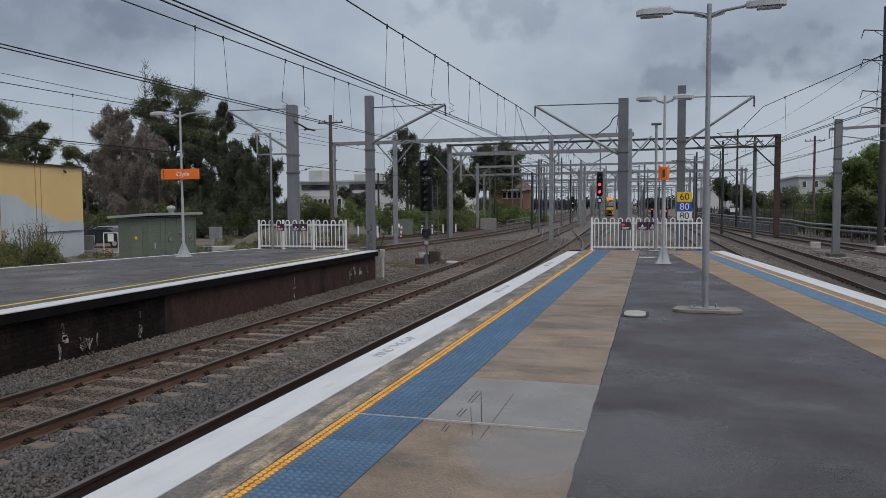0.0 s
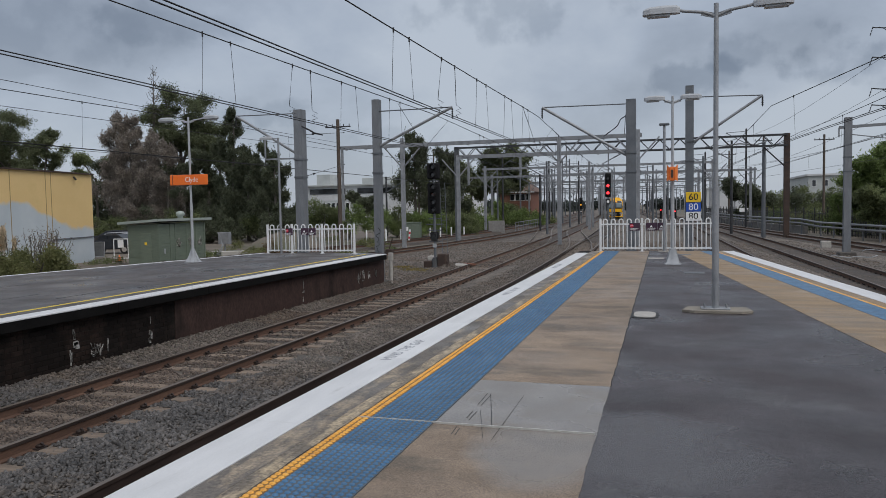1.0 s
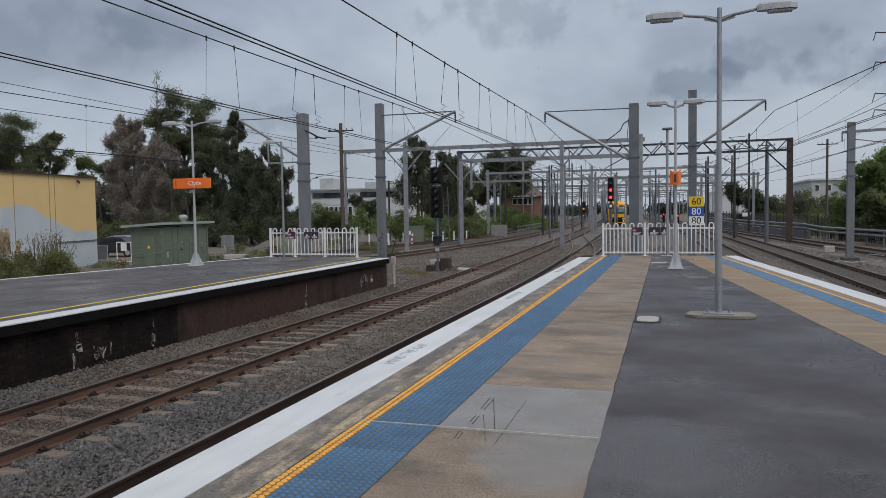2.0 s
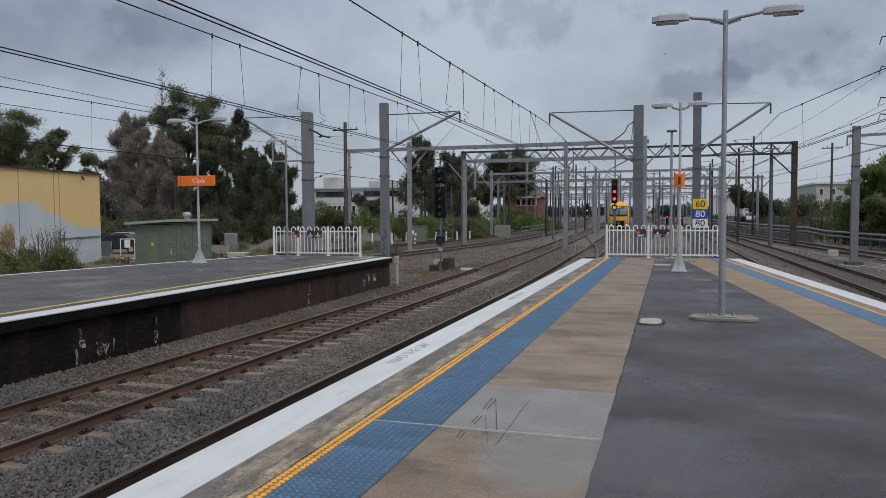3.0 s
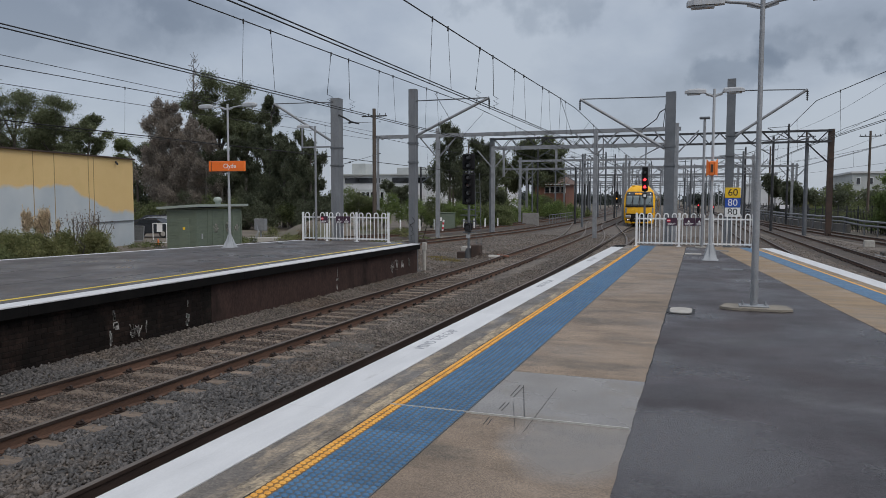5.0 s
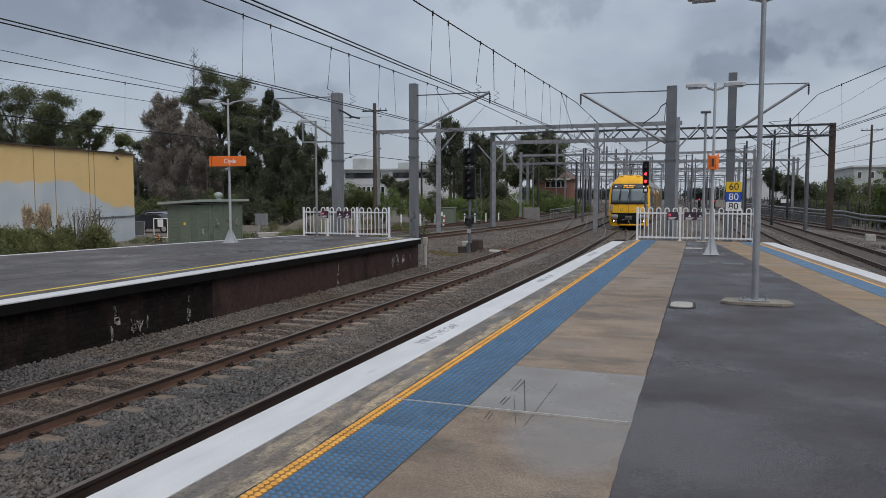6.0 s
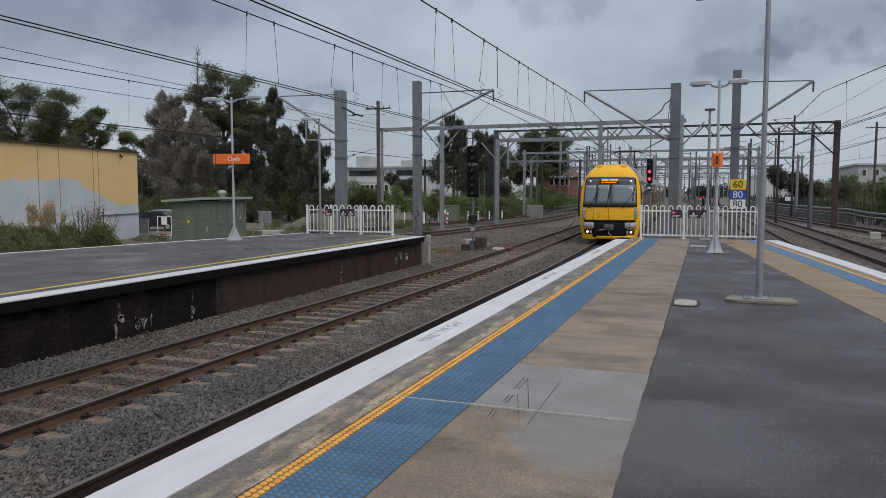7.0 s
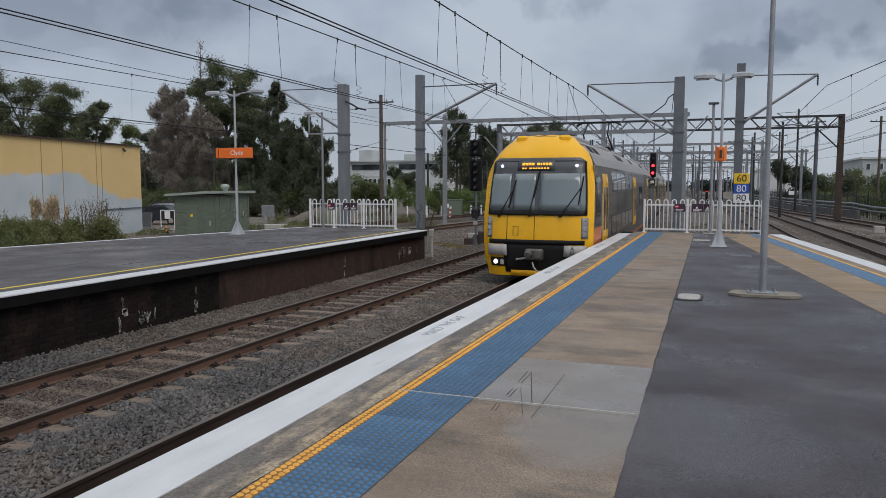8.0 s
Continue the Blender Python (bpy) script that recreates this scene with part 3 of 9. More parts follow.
railway("track_4", track_d, 5, 420, (26, 46), "through track with rusty rails on ballast")
railway("track_5", track_e, 5, 300, (400, 401), "outer track below the grey guard rail")
railway("track_6", track_f, 26, 420, (400, 401), "yard track curving in from the sidings")
railway("track_7", track_g, 30, 420, (400, 401), "outer siding track curving past the green trees")


def crossover():
    """Curved rails that lead from the second track to the platform track."""
    co = tagged(new("crossover"), "crossover of shiny curved rails between two tracks", "railway turnout", "", "structure")
    for side in (-0.753, 0.753):
        bm = bmesh.new()
        pts = []
        for i in range(17):
            u = i / 16
            y = 41 + 48 * u
            k = u * u * (3 - 2 * u)
            pts.append((track_a(y) * (1 - k) + track_b(y) * k + side, y, RAIL_Z + 0.004))
        sweep(bm, [(a * 0.9, b) for a, b in RAIL_FOOT], pts)
        sweep(bm, [(a * 0.9, b) for a, b in RAIL_SIDE[1:5]], pts)
        part("rail", bm, RAIL_TOP, co, "shiny curved rail")
    # rails that leave the second track for the yard
    for side in (-0.753, 0.753):
        bm = bmesh.new()
        pts = []
        for i in range(17):
            u = i / 16
            y = 47 + 58 * u
            k = u * u * (3 - 2 * u)
            pts.append((track_b(y) * (1 - k) + track_f(y) * k + side, y, RAIL_Z + 0.005))
        sweep(bm, [(a * 0.9, b) for a, b in RAIL_FOOT], pts)
        sweep(bm, [(a * 0.9, b) for a, b in RAIL_SIDE[1:5]], pts)
        part("rail", bm, RAIL_TOP, co, "shiny curved rail")
    # right-hand turnout that swings the other way nearer the platform
    for side in (-0.753, 0.753):
        bm = bmesh.new()
        pts = [(track_a(y) + side + 2.1 * ((y - 44) / 46) ** 2, y, RAIL_Z + 0.003) for y in range(44, 92, 4)]
        sweep(bm, [(a * 0.9, b) for a, b in RAIL_FOOT], pts)
        sweep(bm, [(a * 0.9, b) for a, b in RAIL_SIDE[1:5]], pts)
        part("rail", bm, RAIL_TOP, co, "shiny curved rail")


crossover()

# ---------------------------------------------------------------- platforms
END_A, EDGE_A = 25.6, -3.01


def right_edge(y):
    return 2.0 + (24.94 - y) * 0.12


def quad_slab(bm, x0a, x1a, x0b, x1b, ya, yb, z0, z1):
    """A slab between two stations whose sides may run askew."""
    prism(bm, [(x0a, ya), (x1a, ya), (x1b, yb), (x0b, yb)], z0, z1)


def near_platform():
    pf = tagged(new("platform_near"), "railway platform of asphalt and brown concrete with painted edges", "platform", "", "structure")
    y0 = -12.0
    bm = bmesh.new()
    prism(bm, [(EDGE_A + 0.16, y0), (right_edge(y0) - 0.16, y0), (right_edge(END_A) - 0.16, END_A), (EDGE_A + 0.16, END_A)], GROUND_Z, -0.17)
    part("retaining_wall", bm, SOOT_SHADE_MORTAR, pf, "dark platform wall below the coping")
    # black coping blocks under the white paint
    for a, b, name in ((EDGE_A, EDGE_A + 0.42, "coping"),):
        y = y0
        while y < END_A:
            yb = min(y + 2.4, END_A)
            bm = bmesh.new()
            box(bm, a, b, y + 0.003, yb - 0.003, -0.17, -0.004, 0.012)
            part(name, bm, BLACK_EDGE, pf, "black platform nosing")
            y = yb
    y = y0
    while y < 24.6:
        yb = min(y + 2.4, 24.6)
        bm = bmesh.new()
        box(bm, EDGE_A + 0.012, EDGE_A + 0.40, y, yb - 0.002, -0.004, 0.003)
        part("white_band", bm, WHITE_PAINT, pf, "white painted warning band")
        y = yb
    # stained strip between the band and the tactile tiles
    for ya, yb in ((-12, -6), (-6, -1), (-1, 2.2), (2.2, 5.05), (5.05, 8.2), (8.2, 11.4), (11.4, 14.6), (14.6, 17.8), (17.8, 21), (21, 25.6)):
        bm = bmesh.new()
        box(bm, -2.607, -2.40, ya + 0.003, yb - 0.003, -0.17, 0.0, 0.004)
        part("edge_slab", bm, EDGE_CONCRETE, pf, "water-stained concrete strip")
        bm = bmesh.new()
        box(bm, -2.40, -2.268, ya + 0.003, yb - 0.003, -0.17, 0.001, 0.003)
        part("mortar_strip", bm, CRUMBLED, pf, "crumbling tan mortar beside the tactile tiles")
    bm = bmesh.new()
    box(bm, -2.268, -1.66, y0, END_A, -0.17, -0.004)
    part("tile_bed", bm, EDGE_CONCRETE, pf)
    # concrete slabs
    worn = random.Random(31)
    edge = lambda y: -0.44 - 0.0102 * y
    wavy = lambda y: edge(y) + 0.003 * math.sin(5.3 * y) + 0.002 * math.sin(13.7 * y + 1)
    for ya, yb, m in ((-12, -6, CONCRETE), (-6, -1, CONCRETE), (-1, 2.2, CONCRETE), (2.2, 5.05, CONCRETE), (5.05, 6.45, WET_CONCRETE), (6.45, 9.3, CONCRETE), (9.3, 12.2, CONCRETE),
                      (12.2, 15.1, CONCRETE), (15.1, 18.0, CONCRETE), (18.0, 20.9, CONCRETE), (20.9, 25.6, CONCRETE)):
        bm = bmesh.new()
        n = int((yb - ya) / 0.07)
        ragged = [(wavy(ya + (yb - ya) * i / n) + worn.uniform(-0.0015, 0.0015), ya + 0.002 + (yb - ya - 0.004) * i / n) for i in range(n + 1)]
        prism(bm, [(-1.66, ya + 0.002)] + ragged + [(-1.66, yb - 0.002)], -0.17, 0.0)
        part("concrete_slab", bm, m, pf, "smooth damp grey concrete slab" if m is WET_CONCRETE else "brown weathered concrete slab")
        if ya > 6.4:
            bm = bmesh.new()
            tube(bm, [(x_ + 0.003, y_, -0.003) for x_, y_ in ragged], 0.004 if ya < 9 else 0.008, 4)
            part("slab_edge", bm, INK, pf, "dark tarred edge of the slab")
    bm = bmesh.new()
    quad_slab(bm, -2.26, -0.5, -2.26, -0.5, 5.0485, 5.0575, -0.01, 0.0135)
    part("joint_seal", bm, JOINT, pf, "pale sealed joint across the slabs")
    # asphalt middle and the concrete strip along the tapering side
    st = [-12, -4, 2, 6, 10, 14, 18, 22, END_A]
    bm = bmesh.new()
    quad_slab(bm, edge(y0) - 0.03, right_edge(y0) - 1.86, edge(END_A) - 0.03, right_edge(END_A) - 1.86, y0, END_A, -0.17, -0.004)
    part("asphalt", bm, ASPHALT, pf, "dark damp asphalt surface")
    for i, (ya, yb) in enumerate(zip(st, st[1:])):
        bm = bmesh.new()
        quad_slab(bm, right_edge(ya) - 1.86, right_edge(ya) - 1.02, right_edge(yb) - 1.86, right_edge(yb) - 1.02, ya + 0.002, yb - 0.002, -0.17, 0.0)
        part("concrete_slab", bm, TAN_CONCRETE, pf, "tan concrete slab")
        bm = bmesh.new()
        quad_slab(bm, right_edge(ya) - 1.02, right_edge(ya) - 0.62, right_edge(yb) - 1.02, right_edge(yb) - 0.62, ya, yb, -0.17, 0.004)
        part("blue_strip", bm, BLUE_STRIP, pf, "blue tactile strip")
        bm = bmesh.new()
        quad_slab(bm, right_edge(ya) - 0.62, right_edge(ya) - 0.565, right_edge(yb) - 0.62, right_edge(yb) - 0.565, ya, yb, -0.17, 0.005)
        part("yellow_strip", bm, YELLOW_TILE, pf, "yellow tactile strip")
        bm = bmesh.new()
        quad_slab(bm, right_edge(ya) - 0.565, right_edge(ya) - 0.36, right_edge(yb) - 0.565, right_edge(yb) - 0.36, ya, yb, -0.17, -0.001)
        part("edge_slab", bm, TAN_CONCRETE, pf, "stained tan concrete strip")
        bm = bmesh.new()
        quad_slab(bm, right_edge(ya) - 0.36, right_edge(ya), right_edge(yb) - 0.36, right_edge(yb), ya, yb, -0.17, 0.003)
        part("white_band", bm, WHITE_PAINT, pf, "white painted warning band")
    bm = bmesh.new()
    tube(bm, [(-2.272 + worn.uniform(-0.006, 0.006), 2 + 0.12 * i, 0.0) for i in range(190)], 0.005, 4)
    part("crack", bm, INK, pf, "dark crack along the yellow strip")
    # cracks in the smooth slab
    for (xa, ya), (xb, yb) in CRACKS:
        bm = bmesh.new()
        bar(bm, (xa, ya, 0.0), (xb, yb, 0.0), 0.003 if xa > -1.2 or xa == -1.23 and yb < 5.9 else 0.006, 0.004)
        part("crack", bm, INK, pf, "dark tar-filled crack")
    for y, s in ((7.66, 0.2), (13.4, 0.2), (19.2, 0.2)):
        lettering("warning_words", "MIND THE GAP", s * 0.86, FADED_INK, pf, pose(EDGE_A + 0.18, y, 0.003, 0, 0, 90), 0.0015)
    return pf


JOINT = mat("joint_sealant", (0.35, 0.34, 0.32), (0.5, 0.49, 0.46), 8, (0.5, 0.7), 0, 0.05, 50)
TAN_CONCRETE = mat("tan_concrete", (0.195, 0.134, 0.078), (0.335, 0.234, 0.137), 1.8, (0.4, 0.75), 0, 0.2, 90, stain=(0.17, 0.135, 0.095), stain_scale=1.3, stain_at=0.55, glossy_patches=0.7, stretch=(0.4, 2.6, 1), speck=0.15)
CRACKS = [((-1.16, 4.76), (-1.17, 5.97)), ((-1.47, 5.61), (-1.48, 5.98)), ((-1.44, 5.6), (-1.44, 5.93)), ((-1.46, 5.24), (-1.46, 5.41)), ((-1.43, 5.2), (-1.43, 5.42)),
          ((-1.46, 4.83), (-1.47, 5.01)), ((-1.43, 4.82), (-1.44, 4.98)), ((-1.23, 4.81), (-1.41, 5.46)), ((-1.23, 5.08), (-1.45, 5.97))]
PLATFORM_A = near_platform()


def left_back(y):
    return -15.0 - (25.3 - y) * 0.222


def left_platform():
    zt = -0.06
    pf = tagged(new("platform_far"), "opposite platform with asphalt top, white edge and sooty brick wall", "platform", "", "structure")
    y0, y1 = -14.0, 25.2
    bm = bmesh.new()
    prism(bm, [(-10.02, y0), (-10.02, y1 - 0.3), (left_back(y1), y1 - 0.3), (left_back(y0), y0)], GROUND_Z, zt - 0.18)
    part("core", bm, SOOT_SHADE_MORTAR, pf, "dark platform body")
    bm = bmesh.new()
    prism(bm, [(-10.13, y0), (-10.13, y1), (left_back(y1) + 0.2, y1), (left_back(y0) + 0.2, y0)], zt - 0.18, zt)
    part("asphalt", bm, ASPHALT_B, pf, "worn dark asphalt with patched seams")
    bm = bmesh.new()
    prism(bm, [(left_back(y1) + 0.2, y1), (left_back(y1), y1), (left_back(y0), y0), (left_back(y0) + 0.2, y0)], zt - 0.18, zt + 0.004)
    part("back_line", bm, WHITE_PAINT, pf, "white line along the back edge")
    y = y0
    while y < 24.7:
        yb = min(y + 2.8, 24.7)
        bm = bmesh.new()
        box(bm, -10.13, -9.75, y + 0.004, yb - 0.004, zt - 0.02, zt + 0.006, 0.005)
        part("white_band", bm, WHITE_PAINT, pf, "white painted platform edge")
        bm = bmesh.new()
        box(bm, -10.13, -9.757, y + 0.003, yb - 0.003, zt - 0.19, zt - 0.02, 0.01)
        part("coping", bm, BLACK_EDGE, pf, "black overhanging coping block")
        y = yb
    bm = bmesh.new()
    box(bm, -10.55, -10.46, y0, 24.7, zt - 0.01, zt + 0.004)
    part("yellow_line", bm, YELLOW_LINE, pf, "yellow safety line")
    # seams of old patches
    rnd = random.Random(5)
    for i in range(16):
        bm = bmesh.new()
        x, y = rnd.uniform(-14.5, -11), rnd.uniform(6, 24)
        if i % 2:
            bar(bm, (x, y, zt), (x - rnd.uniform(0.6, 2.2), y + rnd.uniform(-0.1, 0.1), zt), 0.03, 0.004)
        else:
            bar(bm, (x, y, zt), (x + rnd.uniform(-0.05, 0.05), y + rnd.uniform(1.5, 4), zt), 0.03, 0.004)
        part("seam", bm, INK, pf, "dark asphalt seam")
    return pf


ASPHALT_B = mat("old_asphalt", (0.040, 0.0345, 0.033), (0.088, 0.076, 0.072), 0.9, (0.25, 0.7), 0, 0.3, 100, stain=(0.118, 0.104, 0.098), stain_scale=0.5, stain_at=0.57, glossy_patches=0.7, speck=0.4, speck_scale=60)
left_platform()

# ---------------------------------------------------------------- fences, lamps, signs


def loop_fence(m, posts, height, label, name="loop_top_fence"):
    fe = thing(name, m, label, "fence", "white platform fences")
    for a, b in zip(posts, posts[1:]):
        for z in (0.11, height - 0.17):
            bm = bmesh.new()
            bar(bm, (a + 0.03, 0, z), (b - 0.03, 0, z), 0.035, 0.05)
            part("rail", bm, WHITE_FENCE, fe, "white horizontal rail")
        n = max(2, int((b - a - 0.06) / 0.125) // 2 * 2)
        step = (b - a - 0.06) / n
        for i in range(0, n, 2):
            bm = bmesh.new()
            xa, xb = a + 0.03 + (i + 0.5) * step, a + 0.03 + (i + 1.5) * step
            r = (xb - xa) / 2
            pts = [(xa, 0, 0.06), (xa, 0, height - r)] + [(xa + r - r * math.cos(t), 0, height - r + r * math.sin(t)) for t in (0.52, 1.05, 1.57, 2.09, 2.62)] + [(xb, 0, height - r), (xb, 0, 0.06)]
            tube(bm, pts, 0.0205, 6)
            part("hoop", bm, WHITE_FENCE, fe)
    for x in posts:
        bm = bmesh.new()
        box(bm, x - 0.035, x + 0.035, -0.035, 0.035, 0, height + 0.02, 0.006)
        box(bm, x - 0.075, x + 0.075, -0.075, 0.075, 0, 0.012)
        part("post", bm, WHITE_FENCE, fe, "white square fence post")
    return fe


def fence_sign(x, y, z, w, h, red):
    """A dark notice on a fence: unreadable writing as bars."""
    s = thing("warning_sign", pose(x, y, z), "dark purple warning notice fixed to the white fence", "sign", "fence notices")
    bm = bmesh.new()
    box(bm, -w / 2, w / 2, -0.006, 0.006, -h / 2, h / 2, 0.004)
    part("plate", bm, SIGN_PURPLE, s)
    if red:
        bm = bmesh.new()
        lathe(bm, [(0.06, -0.002), (0.06, 0.002)], 14)
        bmesh.ops.rotate(bm, verts=bm.verts, matrix=Matrix.Rotation(radians(90), 3, "X"))
        bmesh.ops.translate(bm, verts=bm.verts, vec=(-w * 0.27, -0.009, h * 0.13))
        part("red_disc", bm, SIGN_RED, s, "red prohibition disc")
        bm = bmesh.new()
        box(bm, -w * 0.27 - 0.045, -w * 0.27 + 0.045, -0.014, -0.011, h * 0.10, h * 0.16)
        part("white_bar", bm, SIGN_WHITE, s)
    else:
        bm = bmesh.new()
        a = [bm.verts.new(v) for v in ((-0.045, -0.009, 0.0), (0.045, -0.009, 0.0), (0, -0.009, 0.08))]
        bm.faces.new(a)
        bmesh.ops.translate(bm, verts=bm.verts, vec=(-w * 0.05, 0, -0.02))
        part("triangle", bm, SIGN_WHITE, s, "pale warning triangle")
    for k in range(3):
        bm = bmesh.new()
        box(bm, -w * 0.38, w * (0.36 - 0.1 * k), -0.009, -0.006, -h * (0.2 + 0.1 * k) - 0.006, -h * (0.2 + 0.1 * k) + 0.006)
        part("text_bar", bm, SIGN_WHITE, s)
    return s


def luminaire(bm, p, d):
    """A long street-light head at p that points along d (x only)."""
    x, y, z = p
    prof = [(0.0, 0.035, 0.05), (0.05, 0.06, 0.075), (0.22, 0.085, 0.085), (0.42, 0.095, 0.075), (0.5, 0.07, 0.05), (0.52, 0.03, 0.03)]
    loops = []
    for u, w, h in prof:
        loops.append([bm.verts.new((x + d * u, y + a, z + b)) for a, b in ((-w, -0.035), (w, -0.035), (w * 0.95, h * 0.55), (w * 0.5, h), (-w * 0.5, h), (-w * 0.95, h * 0.55))])
    for a, b in zip(loops, loops[1:]):
        for i in range(6):
            bm.faces.new((a[i], a[(i + 1) % 6], b[(i + 1) % 6], b[i]))
    bm.faces.new(loops[0])
    bm.faces.new(loops[-1])


def platform_lamp(x, y, z, height, reach, label, base="pad", tilt=6):
    la = thing("platform_lamp", pose(x, y, z), label, "lamp post", "platform lamps")
    bm = bmesh.new()
    if base == "pad":
        prism(bm, [(-0.46, -0.16), (-0.30, -0.26), (0.34, -0.26), (0.50, -0.14), (0.44, 0.22), (-0.38, 0.22)], 0.0, 0.035)
        part("concrete_pad", bm, LAMP_PAD, la, "grey brown concrete pad")
        bm = bmesh.new()
        box(bm, -0.2, 0.2, -0.12, 0.12, 0.035, 0.055, 0.005)
        for sx in (-0.15, 0.15):
            for sy in (-0.08, 0.08):
                rod(bm, (sx, sy, 0.055), (sx, sy, 0.10), 0.014, seg=6)
        part("base_plate", bm, GALV, la, "bolted base plate")
        z0 = 0.05
    else:
        box(bm, -0.2, 0.2, -0.2, 0.2, 0.0, 0.02, 0.004)
        ring = lambda w, z: [bm.verts.new((sx * w, sy * w, z)) for sx, sy in ((-1, -1), (1, -1), (1, 1), (-1, 1))]
        low, high, mid_ = ring(0.17, 0.02), ring(0.042, 0.42), ring(0.105, 0.2)
        for a, b in ((low, mid_), (mid_, high)):
            for i in range(4):
                bm.faces.new((a[i], a[(i + 1) % 4], b[(i + 1) % 4], b[i]))
        for a in range(4):
            ca, sa = math.cos(a * 1.5708), math.sin(a * 1.5708)
            bar(bm, (0.165 * ca, 0.165 * sa, 0.03), (0.062 * ca, 0.062 * sa, 0.42), 0.012, 0.03)
        part("base_cone", bm, LAMP_GREY, la, "flared pale base")
        z0 = 0.0
    bm = bmesh.new()
    rod(bm, (0, 0, z0), (0, 0, height * 0.42), 0.048 if base == "pad" else 0.044, seg=12)
    rod(bm, (0, 0, height * 0.42), (0, 0, height + 0.12), 0.036, 0.033, seg=12)
    if base == "pad":
        for a in range(4):
            bar(bm, (0.048 * math.cos(a * 1.571), 0.048 * math.sin(a * 1.571), 0.15), (0.048 * math.cos(a * 1.571), 0.048 * math.sin(a * 1.571), 0.36), 0.02, 0.05)
    part("pole", bm, GALV if base == "pad" else LAMP_GREY, la, "tall round pole")
    for d in (-1, 1):
        bm = bmesh.new()
        tube(bm, [(0, 0, height - 0.06), (d * 0.18, 0, height + 0.01), (d * reach * 0.6, 0, height + 0.05), (d * (reach - 0.24), 0, height + 0.07)], 0.022, 8)
        bar(bm, (d * 0.02, 0, height - 0.05), (d * 0.2, 0, height + 0.0), 0.012, 0.07)
        part("arm", bm, GALV if base == "pad" else LAMP_GREY, la)
        bm = bmesh.new()
        luminaire(bm, (d * (reach - 0.26), 0, height + 0.06), d)
        h = part("lamp_head", bm, LAMP_GREY, la, "pale grey lamp head")
        bm = bmesh.new()
        box(bm, min(d * (reach - 0.12), d * (reach + 0.2)), max(d * (reach - 0.12), d * (reach + 0.2)), -0.06, 0.06, height - 0.012, height + 0.026, 0.008)
        part("diffuser", bm, DIFFUSER, h, "cloudy lamp cover")
    return la


LAMP_PAD = mat("worn_concrete_pad", (0.17, 0.15, 0.122), (0.28, 0.248, 0.205), 6, (0.6, 0.85), 0, 0.4, 50)
PALE_CONCRETE = mat("pale_concrete", (0.30, 0.285, 0.26), (0.45, 0.43, 0.40), 6, (0.6, 0.85), 0, 0.3, 60)
DIFFUSER = mat("cloudy_lamp_cover", (0.30, 0.31, 0.32), (0.4, 0.41, 0.42), 6, (0.25, 0.4), 0, 0, 40)

loop_fence(pose(-2.29, 25.45, 0), [0.0, 1.36, 3.6], 1.08, "white loop-top steel fence across the platform end")
loop_fence(pose(-14.72, 25.0, -0.06), [0.0, 1.03, 2.28, 3.58], 1.08, "white loop-top steel fence across the far platform end")
for x, y, z, w, red in ((-1.17, 25.40, 0.82, 0.34, True), (-0.62, 25.40, 0.82, 0.36, False), (-0.3, 25.40, 0.82, 0.26, False)):
    fence_sign(x, y, z, w, 0.26, red)
for x, red in ((-13.78, True), (-13.13, False), (-12.82, False)):
    fence_sign(x, 24.95, 0.76, 0.3, 0.26, red)
platform_lamp(0.61, 11.36, 0, 4.28, 0.75, "tall galvanised twin-arm lamp post on a concrete pad", "pad")
LAMP2 = platform_lamp(0.03, 20.0, 0, 4.2, 0.45, "slim pale twin-arm lamp post with a flared base", "cone")
platform_lamp(-14.83, 20.5, -0.06, 4.55, 0.85, "pale twin-arm lamp post with a flared base", "cone")


def station_sign():
    s = thing("station_sign", pose(-14.83, 20.42, 2.60), "orange station name board on a lamp post", "sign")
    bm = bmesh.new()
    box(bm, -0.70, 0.70, -0.03, 0.03, -0.165, 0.165, 0.012)
    part("board", bm, ORANGE, s)
    bm = bmesh.new()
    box(bm, -0.60, -0.58, -0.034, -0.03, -0.16, 0.16)
    part("seam", bm, INK, s, "dark seam in the board")
    for z in (-0.1, 0.1):
        for x in (-0.07, 0.07):
            bm = bmesh.new()
            bar(bm, (x, 0.03, z), (x, 0.11, z), 0.03, 0.03)
            part("bracket", bm, GALV, s)
    lettering("name", "Clyde", 0.21, SIGN_WHITE, s, pose(0.12, -0.033, 0.0, 90, 0, 0))


station_sign()


def camera_pole(x, y, z, h, label):
    """A slim pole with a small flat head."""
    p = thing("slim_pole", pose(x, y, z), label, "pole")
    bm = bmesh.new()
    rod(bm, (0, 0, 0), (0, 0, h), 0.045, 0.04, seg=10)
    part("shaft", bm, GALV, p)
    bm = bmesh.new()
    box(bm, -0.16, 0.16, -0.10, 0.10, h, h + 0.07, 0.02)
    part("head", bm, GALV_DARK, p, "flat lamp head")
    bm = bmesh.new()
    box(bm, -0.2, 0.2, -0.16, 0.16, 0, 0.03, 0.006)
    part("foot", bm, PALE_CONCRETE, p)


camera_pole(-0.22, 25.2, 0, 4.1, "slim grey pole with a flat head at the platform end")


